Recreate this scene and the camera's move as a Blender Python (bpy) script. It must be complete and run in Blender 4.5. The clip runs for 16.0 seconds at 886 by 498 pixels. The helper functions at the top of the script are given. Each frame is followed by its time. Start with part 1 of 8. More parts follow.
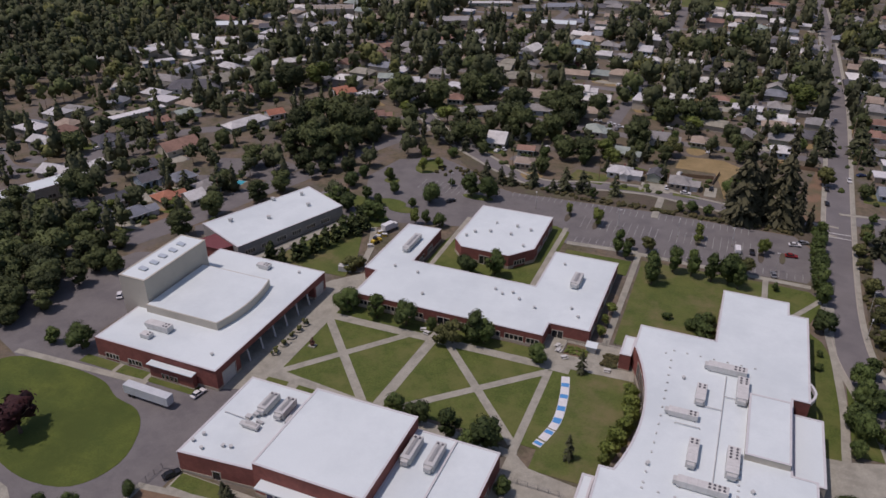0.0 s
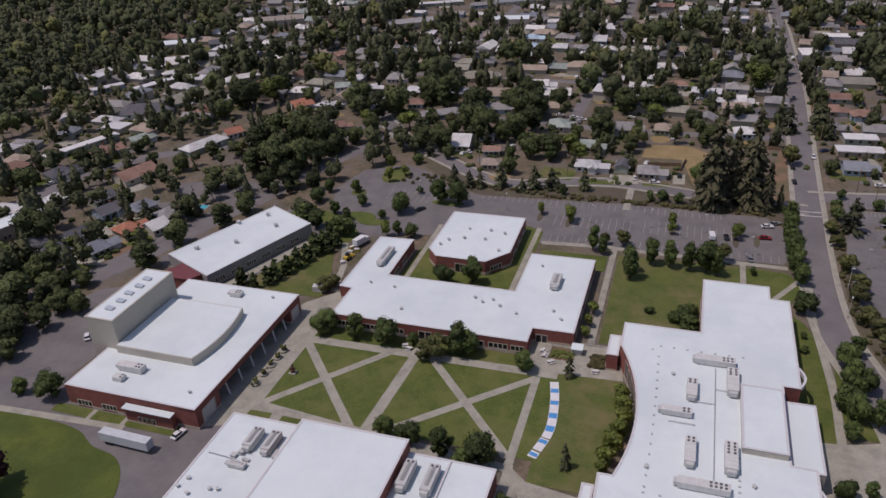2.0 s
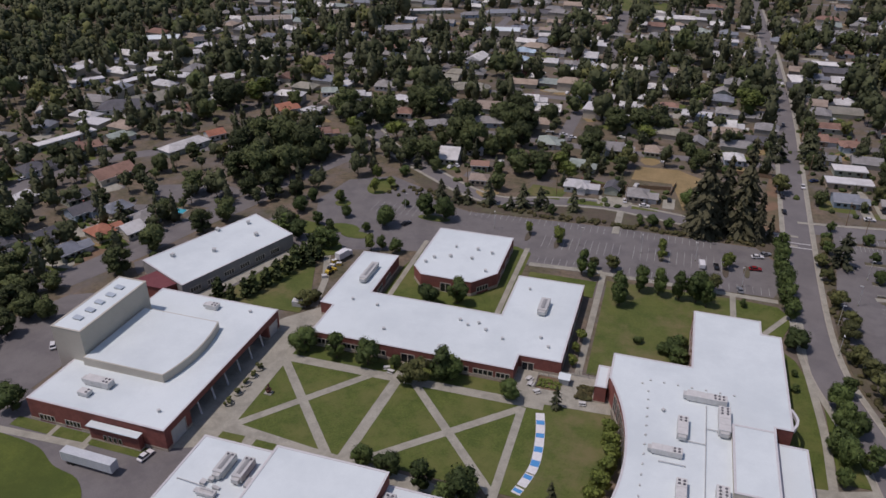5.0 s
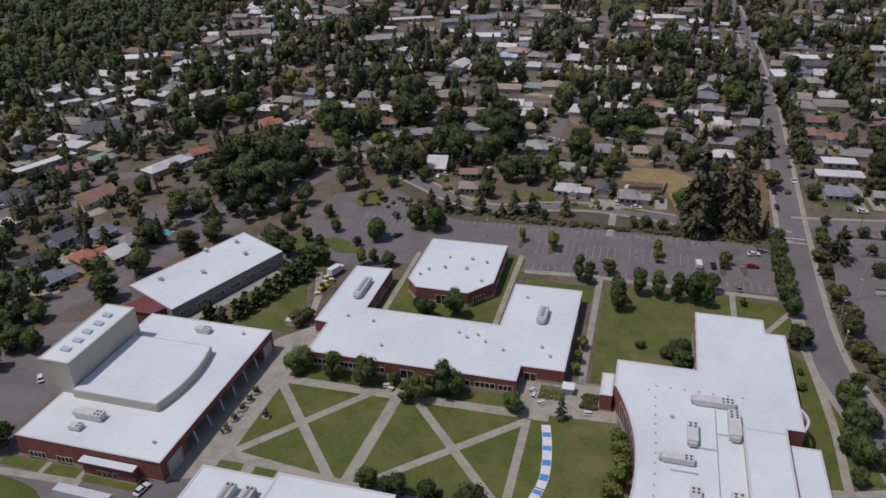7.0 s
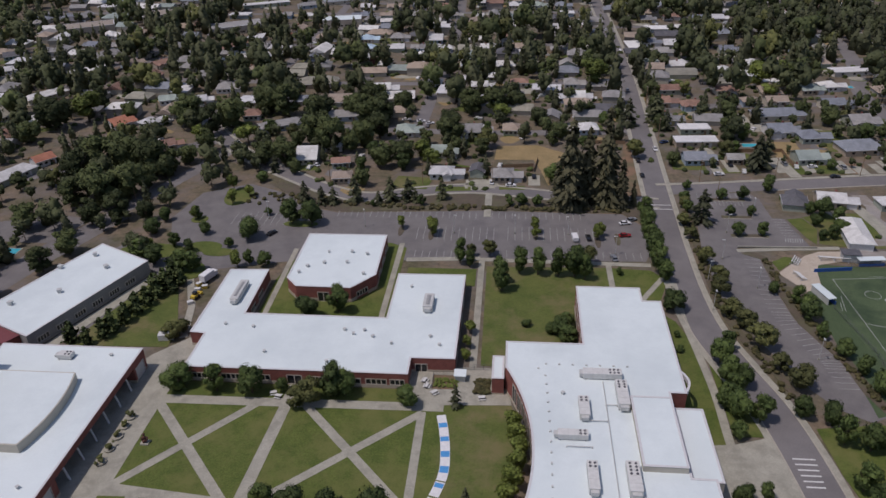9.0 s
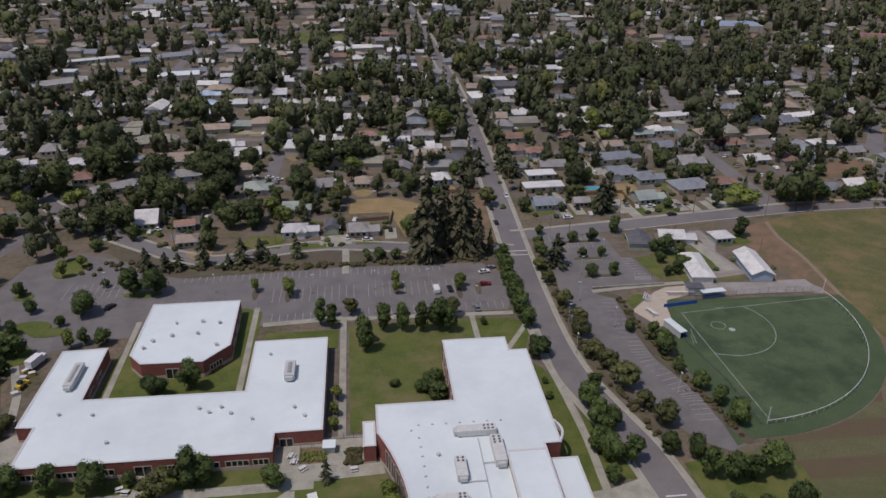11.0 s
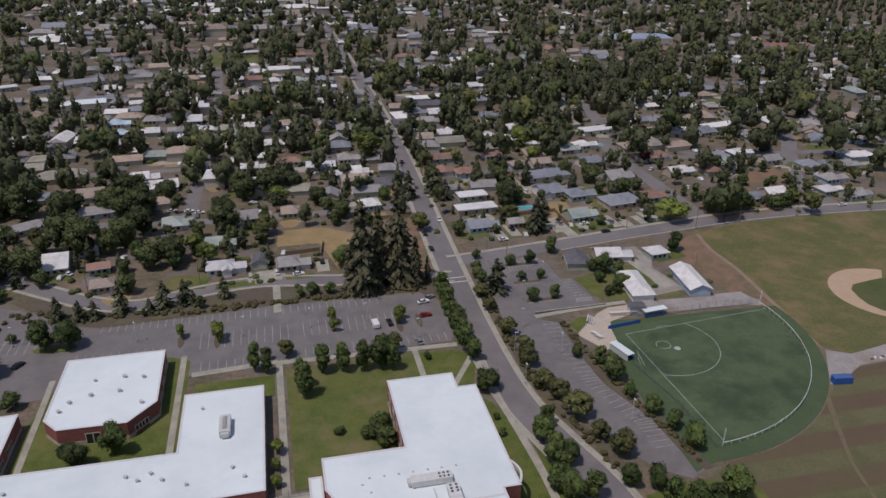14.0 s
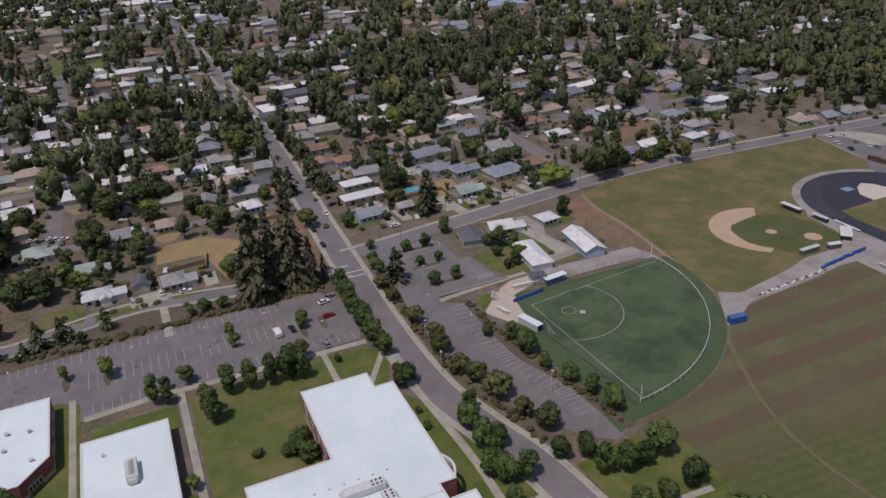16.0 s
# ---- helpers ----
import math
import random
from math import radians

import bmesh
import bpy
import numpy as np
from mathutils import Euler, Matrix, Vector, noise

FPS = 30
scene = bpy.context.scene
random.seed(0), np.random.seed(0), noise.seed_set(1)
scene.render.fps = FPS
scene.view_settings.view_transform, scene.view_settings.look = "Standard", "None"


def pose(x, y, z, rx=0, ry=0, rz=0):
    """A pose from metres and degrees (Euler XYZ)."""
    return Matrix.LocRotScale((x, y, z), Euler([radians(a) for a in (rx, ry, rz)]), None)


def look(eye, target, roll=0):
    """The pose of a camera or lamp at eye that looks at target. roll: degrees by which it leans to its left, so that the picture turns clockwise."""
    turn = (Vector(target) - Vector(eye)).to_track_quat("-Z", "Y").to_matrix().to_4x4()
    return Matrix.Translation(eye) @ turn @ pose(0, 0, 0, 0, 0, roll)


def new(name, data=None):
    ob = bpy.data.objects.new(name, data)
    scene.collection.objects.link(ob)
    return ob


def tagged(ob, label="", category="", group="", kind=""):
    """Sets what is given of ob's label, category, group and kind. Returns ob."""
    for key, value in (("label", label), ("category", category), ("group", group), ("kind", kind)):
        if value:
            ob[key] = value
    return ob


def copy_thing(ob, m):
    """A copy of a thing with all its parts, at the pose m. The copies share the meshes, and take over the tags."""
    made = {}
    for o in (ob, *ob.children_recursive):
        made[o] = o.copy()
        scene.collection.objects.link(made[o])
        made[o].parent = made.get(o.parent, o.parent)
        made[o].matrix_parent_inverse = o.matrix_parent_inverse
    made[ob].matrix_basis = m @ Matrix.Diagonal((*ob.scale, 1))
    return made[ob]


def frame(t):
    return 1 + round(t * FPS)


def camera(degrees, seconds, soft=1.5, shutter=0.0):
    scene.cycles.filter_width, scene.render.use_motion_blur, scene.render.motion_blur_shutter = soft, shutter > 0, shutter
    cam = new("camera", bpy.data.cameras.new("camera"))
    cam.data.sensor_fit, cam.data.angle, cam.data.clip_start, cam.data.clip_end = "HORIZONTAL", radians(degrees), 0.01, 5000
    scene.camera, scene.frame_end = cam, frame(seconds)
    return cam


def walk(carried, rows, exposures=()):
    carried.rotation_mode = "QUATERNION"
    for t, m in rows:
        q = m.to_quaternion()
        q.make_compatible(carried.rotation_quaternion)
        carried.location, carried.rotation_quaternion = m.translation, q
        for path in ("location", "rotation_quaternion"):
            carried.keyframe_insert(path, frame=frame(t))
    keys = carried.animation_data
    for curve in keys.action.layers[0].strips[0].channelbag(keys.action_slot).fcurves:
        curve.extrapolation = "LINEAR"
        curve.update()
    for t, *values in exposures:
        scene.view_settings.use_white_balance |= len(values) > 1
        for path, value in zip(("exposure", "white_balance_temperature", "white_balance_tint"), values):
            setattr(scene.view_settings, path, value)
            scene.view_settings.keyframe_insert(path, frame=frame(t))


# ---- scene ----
cam = camera(60.8, 16.0, soft=1.55)
PATH = [
    (0, (2.11, 1.54, 134.56), (-31.10, 83.06, 87.11), 0.40),
    (0.5, (1.00, 3.49, 135.81), (-30.59, 84.58, 86.56), 0.62),
    (1, (0.09, 4.76, 136.08), (-32.09, 86.63, 88.52), -0.25),
    (1.5, (-0.86, 5.75, 135.97), (-31.94, 87.24, 87.04), -1.02),
    (2, (-1.80, 6.68, 135.79), (-31.16, 89.55, 88.12), -3.06),
    (2.5, (-2.70, 7.67, 135.62), (-28.36, 90.94, 86.55), -2.86),
    (3, (-3.65, 8.75, 135.50), (-27.47, 91.05, 83.93), -3.50),
    (3.5, (-4.71, 9.89, 135.54), (-29.04, 92.36, 84.49), -3.47),
    (4, (-5.80, 11.12, 135.76), (-30.31, 94.14, 85.69), -1.49),
    (4.5, (-6.77, 12.53, 136.13), (-33.36, 95.86, 87.65), -0.30),
    (5, (-7.55, 14.08, 136.45), (-34.09, 98.18, 89.29), 0.27),
    (5.2, (-7.87, 14.64, 136.51), (-33.86, 99.03, 89.56), -0.50),
    (7.3, (-11.84, 18.59, 135.59), (-36.98, 103.56, 89.25), -1.84),
    (7.5, (-12.17, 19.13, 135.71), (-37.55, 103.37, 88.17), -2.06),
    (8, (-12.83, 20.64, 136.07), (-38.19, 104.35, 87.59), -0.49),
    (8.5, (-12.94, 22.23, 136.00), (-31.88, 107.36, 87.06), -0.11),
    (9, (-12.67, 23.83, 135.65), (-21.83, 110.57, 86.75), -1.63),
    (9.5, (-12.25, 25.42, 135.26), (-7.40, 112.15, 85.71), -4.32),
    (9.7, (-12.21, 26.10, 135.15), (-1.77, 112.71, 86.26), -3.74),
    (11.8, (-15.81, 34.69, 134.39), (-7.50, 124.90, 92.04), 1.58),
    (12, (-16.02, 35.37, 134.43), (-6.04, 124.98, 91.18), 0.56),
    (12.5, (-16.62, 37.23, 134.68), (0.09, 125.96, 91.69), -0.84),
    (13, (-17.28, 39.52, 135.10), (1.88, 128.37, 93.40), -2.44),
    (13.5, (-17.59, 41.78, 135.43), (-0.48, 130.93, 93.48), -0.73),
    (14, (-17.45, 43.88, 135.53), (2.62, 132.55, 93.88), 0.17),
    (14.5, (-17.36, 45.96, 135.50), (12.13, 131.68, 93.30), -2.02),
    (15, (-17.86, 48.07, 135.51), (20.35, 129.76, 92.30), -3.45),
    (15.5, (-18.78, 50.29, 135.78), (17.34, 131.94, 90.75), -7.80),
    (16, (-19.38, 52.71, 136.37), (14.82, 135.39, 91.71), -3.35),
]
walk(cam, [(t, look(eye, target, roll)) for t, eye, target, roll in PATH], [(0.0, -0.27, 6800, 26), (8.0, -0.26, 6600, 21), (12.0, -0.25, 6650, 20), (16.0, -0.16, 6620, 21)])

# ---- daylight ----
SUN_FROM = Vector((-0.36, -0.20, 0.91)).normalized()
world = bpy.data.worlds.new("sky")
scene.world = world
world.use_nodes = True
wn = world.node_tree
sky = wn.nodes.new("ShaderNodeTexSky")
sky.sky_type = "NISHITA"
sky.sun_disc = False
sky.sun_elevation = math.asin(SUN_FROM.z)
sky.sun_rotation = math.atan2(SUN_FROM.x, SUN_FROM.y)
wn.nodes["Background"].inputs["Strength"].default_value = 0.099
wn.links.new(sky.outputs["Color"], wn.nodes["Background"].inputs["Color"])
sun = new("sun", bpy.data.lights.new("sun", "SUN"))
sun.data.energy, sun.data.angle, sun.data.color = 2.62, radians(0.55), (1.0, 0.965, 0.91)
sun.matrix_world = look(SUN_FROM * 400, (0, 0, 0))
scene.view_settings.exposure = 0.0


# ---- materials ----
def ramp(nt, source, low, high, a=0.35, b=0.65):
    node = nt.nodes.new("ShaderNodeValToRGB")
    node.color_ramp.elements[0].position, node.color_ramp.elements[0].color = a, (*low, 1)
    node.color_ramp.elements[1].position, node.color_ramp.elements[1].color = b, (*high, 1)
    nt.links.new(source, node.inputs["Fac"])
    return node.outputs["Color"]


def mixed(nt, kind, fac, one, two):
    node = nt.nodes.new("ShaderNodeMix")
    node.data_type, node.blend_type = "RGBA", kind
    for key, value in ((0, fac), (6, one), (7, two)):
        if isinstance(value, (int, float)):
            node.inputs[key].default_value = value
        elif isinstance(value, tuple):
            node.inputs[key].default_value = (*value, 1)
        else:
            nt.links.new(value, node.inputs[key])
    return node.outputs[2]


def grain(nt, where, scale, detail=4.0, rough=0.6, stretch=None):
    if stretch:
        m = nt.nodes.new("ShaderNodeMapping")
        m.inputs["Scale"].default_value = stretch
        nt.links.new(where, m.inputs["Vector"])
        where = m.outputs["Vector"]
    node = nt.nodes.new("ShaderNodeTexNoise")
    node.inputs["Scale"].default_value, node.inputs["Detail"].default_value, node.inputs["Roughness"].default_value = scale, detail, rough
    nt.links.new(where, node.inputs["Vector"])
    return node.outputs["Fac"]


def surface(name, low, high, scale=0.4, fine=6.0, rough=0.85, metal=0.0, bump=0.15, stain=None, stain_scale=0.06, own=0.0, island=0.0, stretch=None, spec=0.3, speckle=0.55):
    """A weathered surface: two tones by a middle noise, fine grain, broad stains and an own tint for each object or island."""
    m = bpy.data.materials.new(name)
    m.use_nodes = True
    nt = m.node_tree
    b = nt.nodes["Principled BSDF"]
    where = nt.nodes.new("ShaderNodeNewGeometry").outputs["Position"]
    colour = ramp(nt, grain(nt, where, scale, 5.0, 0.65, stretch), low, high, 0.32, 0.68)
    speck = grain(nt, where, fine, 3.0, 0.7)
    colour = mixed(nt, "MULTIPLY", speckle, colour, ramp(nt, speck, (0.55, 0.55, 0.55), (1.25, 1.25, 1.25), 0.25, 0.75))
    if stain:
        amount = ramp(nt, grain(nt, where, stain_scale, 6.0, 0.7), (0, 0, 0), (1, 1, 1), 0.47, 0.64)
        colour = mixed(nt, "MIX", amount, colour, stain)
    if own or island:
        src = nt.nodes.new("ShaderNodeObjectInfo").outputs["Random"] if own else nt.nodes.new("ShaderNodeNewGeometry").outputs["Random Per Island"]
        k = own or island
        colour = mixed(nt, "MULTIPLY", 1.0, colour, ramp(nt, src, (1 - k, 1 - k, 1 - k * 0.9), (1 + k, 1 + k * 0.9, 1 + k * 0.6), 0.0, 1.0))
    nt.links.new(colour, b.inputs["Base Color"])
    b.inputs["Roughness"].default_value, b.inputs["Metallic"].default_value = rough, metal
    b.inputs["Specular IOR Level"].default_value = spec
    if bump:
        bn = nt.nodes.new("ShaderNodeBump")
        bn.inputs["Strength"].default_value, bn.inputs["Distance"].default_value = bump, 0.1
        nt.links.new(speck, bn.inputs["Height"])
        nt.links.new(bn.outputs["Normal"], b.inputs["Normal"])
    return m


def plain(name, colour, rough=0.5, metal=0.0, spec=0.4):
    return surface(name, tuple(c * 0.85 for c in colour), colour, 1.2, 9.0, rough, metal, 0.03, spec=spec, speckle=0.15)


GROUND = surface("dry_yard_soil", (0.208, 0.155, 0.112), (0.088, 0.086, 0.046), 0.075, 0.5, bump=0.3, stain=(0.148, 0.128, 0.114), stain_scale=0.05, speckle=0.9)
LAWN = surface("mown_grass", (0.068, 0.098, 0.018), (0.112, 0.138, 0.031), 0.19, 2.2, bump=0.45, speckle=0.85, stain=(0.128, 0.134, 0.040), stain_scale=0.075)
LAWN_DRY = surface("thin_dry_grass", (0.074, 0.102, 0.022), (0.118, 0.136, 0.036), 0.13, 1.6, bump=0.35, stain=(0.152, 0.136, 0.058), stain_scale=0.075)
FIELD = surface("olive_field_grass", (0.088, 0.102, 0.034), (0.138, 0.130, 0.050), 0.09, 1.2, bump=0.35, stain=(0.180, 0.136, 0.064), stain_scale=0.06, speckle=0.8)
STRAW = surface("straw_grass", (0.33, 0.24, 0.12), (0.24, 0.18, 0.085), 0.15, 1.6, bump=0.3)
DIRT = surface("bare_red_dirt", (0.24, 0.15, 0.095), (0.17, 0.115, 0.075), 0.12, 1.8, bump=0.3, stain=(0.12, 0.11, 0.06), stain_scale=0.06)
MULCH = surface("bark_mulch", (0.125, 0.098, 0.072), (0.088, 0.076, 0.056), 0.25, 2.5, bump=0.35, stain=(0.11, 0.105, 0.06), stain_scale=0.12)
CLAY = surface("raked_infield_clay", (0.47, 0.345, 0.235), (0.42, 0.30, 0.20), 0.3, 3.0, bump=0.1)
SAND = surface("pale_sand", (0.55, 0.49, 0.42), (0.50, 0.44, 0.37), 0.5, 4.0, bump=0.1)
ASPHALT = surface("grey_asphalt", (0.153, 0.143, 0.139), (0.189, 0.178, 0.172), 0.13, 3.0, bump=0.1, stain=(0.135, 0.126, 0.126), stain_scale=0.11, speckle=0.35)
ASPHALT_ROAD = surface("worn_road_asphalt", (0.165, 0.154, 0.152), (0.20, 0.187, 0.183), 0.11, 3.0, bump=0.1, stain=(0.145, 0.136, 0.136), stain_scale=0.05, speckle=0.35)
CONCRETE = surface("pale_concrete", (0.315, 0.304, 0.250), (0.388, 0.372, 0.310), 0.22, 4.0, bump=0.06, stain=(0.255, 0.246, 0.203), stain_scale=0.2)
KERB = surface("kerb_concrete", (0.35, 0.32, 0.27), (0.41, 0.38, 0.32), 0.5, 4.0, bump=0.05)
GRAVEL = surface("grey_gravel", (0.27, 0.25, 0.235), (0.34, 0.32, 0.30), 0.3, 2.6, bump=0.3, stain=(0.23, 0.2, 0.165), stain_scale=0.1)
TRACK = surface("dark_track_rubber", (0.032, 0.032, 0.046), (0.045, 0.045, 0.06), 0.2, 4.0, bump=0.05)
TURF = surface("synthetic_turf", (0.060, 0.092, 0.044), (0.088, 0.122, 0.060), 0.09, 2.4, bump=0.2, stain=(0.038, 0.062, 0.031), stain_scale=0.06, speckle=0.45)
WORN = surface("worn_white_paint", (0.34, 0.35, 0.33), (0.46, 0.47, 0.45), 0.8, 4.0, bump=0.02)
PAINT = surface("white_line_paint", (0.55, 0.55, 0.53), (0.68, 0.68, 0.66), 1.2, 5.0, bump=0.02)
MEMBRANE = surface("white_roof_membrane", (0.622, 0.690, 0.690), (0.672, 0.740, 0.740), 0.05, 2.5, rough=0.6, bump=0.0, stain=(0.57, 0.635, 0.64), stain_scale=0.03, speckle=0.08)
BRICK = surface("red_brick", (0.230, 0.082, 0.066), (0.295, 0.106, 0.083), 0.8, 7.0, bump=0.2, stain=(0.18, 0.066, 0.055), stain_scale=0.15)
BEIGE = surface("beige_wall_panel", (0.45, 0.42, 0.355), (0.50, 0.465, 0.395), 0.2, 3.0, bump=0.03, stain=(0.42, 0.39, 0.33), stain_scale=0.1, speckle=0.15)
BASE = surface("cast_stone_base", (0.40, 0.345, 0.27), (0.46, 0.40, 0.32), 0.5, 5.0, bump=0.08)
COPING = plain("white_metal_coping", (0.62, 0.61, 0.61), 0.45)
GLASS = plain("dark_window_glass", (0.022, 0.025, 0.03), 0.08, 0.0, 0.6)
FRAME_PALE = plain("cream_window_surround", (0.55, 0.5, 0.43), 0.6)
METAL = surface("galvanised_sheet", (0.47, 0.475, 0.46), (0.56, 0.56, 0.54), 0.6, 3.0, rough=0.5, metal=0.1, bump=0.03, speckle=0.2)
METAL_DARK = plain("dark_vent_metal", (0.10, 0.10, 0.11), 0.5)
METAL_WHITE = surface("white_unit_casing", (0.52, 0.52, 0.50), (0.62, 0.62, 0.60), 0.8, 3.0, rough=0.5, bump=0.02, speckle=0.15)
BLUE = plain("royal_blue_panel", (0.025, 0.095, 0.33), 0.5)
SKYBLUE = plain("sky_blue_mat", (0.07, 0.30, 0.62), 0.6)
WHITE = plain("white_mat", (0.72, 0.72, 0.72), 0.6)
BLACK = plain("black_rubber", (0.02, 0.02, 0.02), 0.7)
WOOD = surface("weathered_wood", (0.20, 0.13, 0.08), (0.28, 0.19, 0.12), 1.5, 8.0, bump=0.1)
BARK = surface("tree_bark", (0.075, 0.055, 0.04), (0.12, 0.09, 0.065), 1.5, 8.0, bump=0.4)
SKYLIGHT = plain("pale_blue_skylight", (0.46, 0.53, 0.58), 0.45)
POOL = plain("pool_water", (0.05, 0.42, 0.52), 0.08, 0.0, 0.5)
YELLOW = plain("yellow_paint", (0.62, 0.44, 0.06), 0.5)
LEAF = surface("broad_leaf_green", (0.052, 0.080, 0.026), (0.097, 0.136, 0.040), 0.35, 1.6, rough=0.7, bump=0.4, own=0.36, spec=0.2, speckle=0.6)
LEAF_DARK = surface("dark_oak_leaf", (0.055, 0.073, 0.032), (0.098, 0.119, 0.048), 0.3, 1.4, rough=0.75, bump=0.4, own=0.4, spec=0.15, speckle=0.7)
LEAF_LIGHT = surface("young_leaf_green", (0.125, 0.165, 0.036), (0.180, 0.220, 0.055), 0.3, 1.1, rough=0.7, bump=0.5, own=0.3, spec=0.2, speckle=0.9)
LEAF_OLIVE = surface("dusty_olive_leaf", (0.088, 0.100, 0.036), (0.134, 0.140, 0.052), 0.3, 1.1, rough=0.75, bump=0.5, own=0.3, spec=0.2, speckle=0.9)
NEEDLE = surface("dark_conifer_needles", (0.058, 0.067, 0.038), (0.096, 0.103, 0.057), 0.4, 3.0, rough=0.8, bump=0.5, own=0.3, spec=0.15)
FIR_NEEDLE = surface("olive_brown_fir_needles", (0.062, 0.064, 0.040), (0.098, 0.094, 0.054), 0.4, 3.0, rough=0.8, bump=0.4, own=0.2, spec=0.15)
LEAF_RED = surface("copper_red_leaf", (0.035, 0.012, 0.014), (0.055, 0.02, 0.02), 0.3, 3.0, rough=0.7, bump=0.5, spec=0.2)
WOODS = surface("mixed_woods_leaf", (0.053, 0.064, 0.032), (0.098, 0.111, 0.051), 0.04, 1.1, rough=0.75, bump=0.5, spec=0.15, speckle=0.9)
SHRUB_GREEN = surface("dark_green_shrub", (0.040, 0.058, 0.022), (0.078, 0.098, 0.036), 0.3, 3.0, bump=0.5, island=0.4, spec=0.15)
JUNIPER_LEAF = surface("grey_green_juniper", (0.064, 0.088, 0.034), (0.108, 0.138, 0.052), 0.4, 2.0, rough=0.75, bump=0.4, own=0.25, spec=0.15)
SHRUB = surface("brown_green_shrub", (0.055, 0.060, 0.026), (0.10, 0.085, 0.042), 0.3, 3.0, bump=0.5, island=0.35, spec=0.15)


# ---- building blocks ----
def box(bm, x0, x1, y0, y1, z0, z1, m=None):
    c = [(x, y, z) for z in (z0, z1) for x, y in ((x0, y0), (x1, y0), (x1, y1), (x0, y1))]
    v = [bm.verts.new(m @ Vector(p) if m else p) for p in c]
    for q in ((3, 2, 1, 0), (4, 5, 6, 7), (0, 1, 5, 4), (1, 2, 6, 5), (2, 3, 7, 6), (3, 0, 4, 7)):
        bm.faces.new([v[i] for i in q])
    return v


def prism(bm, pts, z0, z1):
    """An upright slab over an outline that runs anticlockwise."""
    area = sum(a[0] * b[1] - b[0] * a[1] for a, b in zip(pts, pts[1:] + pts[:1]))
    pts = pts if area > 0 else pts[::-1]
    lo, hi = [bm.verts.new((*p, z0)) for p in pts], [bm.verts.new((*p, z1)) for p in pts]
    bm.faces.new(hi)
    bm.faces.new(lo[::-1])
    for i in range(len(pts)):
        j = (i + 1) % len(pts)
        bm.faces.new((lo[i], lo[j], hi[j], hi[i]))


def tube(bm, a, b, r0, r1=None, n=8):
    """A round bar from a to b, tapering from r0 to r1."""
    a, b, r1 = Vector(a), Vector(b), r0 if r1 is None else r1
    q = (b - a).to_track_quat("Z", "Y")
    rings = [[bm.verts.new(p + q @ Vector((r * math.cos(k * math.tau / n), r * math.sin(k * math.tau / n), 0))) for k in range(n)] for p, r in ((a, r0), (b, r1))]
    for k in range(n):
        bm.faces.new((rings[0][k], rings[0][(k + 1) % n], rings[1][(k + 1) % n], rings[1][k]))
    bm.faces.new(rings[0][::-1])
    bm.faces.new(rings[1])


def solid(name, bm, material, smooth=False):
    me = bpy.data.meshes.new(name)
    bm.normal_update()
    bm.to_mesh(me)
    bm.free()
    me.materials.append(material)
    if smooth:
        me.shade_smooth()
    return new(name, me)


def part(name, bm, material, parent, label="", smooth=False):
    ob = solid(name, bm, material, smooth)
    ob.parent = parent
    return tagged(ob, label)


def thing(name, label, category, x=0, y=0, z=0, turn=0, group=""):
    ob = new(name)
    ob.empty_display_size = 0.5
    ob.matrix_world = pose(x, y, z, 0, 0, turn)
    return tagged(ob, label, category, group)


def slab(name, label, pts, z, material, category="ground", depth=0.4):
    bm = bmesh.new()
    prism(bm, list(pts), z - depth, z)
    return tagged(solid(name, bm, material), label, category, kind="structure")


def rect(x0, x1, y0, y1):
    return [(x0, y0), (x1, y0), (x1, y1), (x0, y1)]


def along(line, n=6):
    """A smooth line through the given places."""
    out = []
    p = [Vector(q) for q in line]
    p = [p[0] * 2 - p[1]] + p + [p[-1] * 2 - p[-2]]
    for i in range(1, len(p) - 2):
        for k in range(n):
            t = k / n
            out.append(0.5 * (2 * p[i] + (p[i + 1] - p[i - 1]) * t + (2 * p[i - 1] - 5 * p[i] + 4 * p[i + 1] - p[i + 2]) * t * t + (3 * p[i] - p[i - 1] - 3 * p[i + 1] + p[i + 2]) * t**3))
    return out + [p[-2]]


def band(line, half, shift=0.0):
    """The outline of a strip of that half width along a line, shifted to its left."""
    left, right = [], []
    for i, q in enumerate(line):
        d = (line[min(i + 1, len(line) - 1)] - line[max(i - 1, 0)]).normalized()
        s = Vector((-d.y, d.x))
        left.append(tuple(q + s * (shift + half)))
        right.append(tuple(q + s * (shift - half)))
    return right, left


def strip_mesh(bm, line, half, z, shift=0.0, depth=0.4):
    right, left = band(line, half, shift)
    rows = [[bm.verts.new((*p, h)) for p, h in ((a, z - depth), (a, z), (b, z), (b, z - depth))] for a, b in zip(right, left)]
    for r, s in zip(rows, rows[1:]):
        for k in range(3):
            bm.faces.new((r[k], s[k], s[k + 1], r[k + 1]))
    for r, flip in ((rows[0], 1), (rows[-1], 0)):
        bm.faces.new(r[::-1] if flip else r)


def strip(name, label, pts, width, z, material, category="road", shift=0.0, smooth=6, depth=0.4):
    bm = bmesh.new()
    strip_mesh(bm, along(pts, smooth) if smooth else [Vector(p) for p in pts], width / 2, z, shift, depth)
    bmesh.ops.recalc_face_normals(bm, faces=bm.faces)
    return tagged(solid(name, bm, material), label, category, kind="structure")


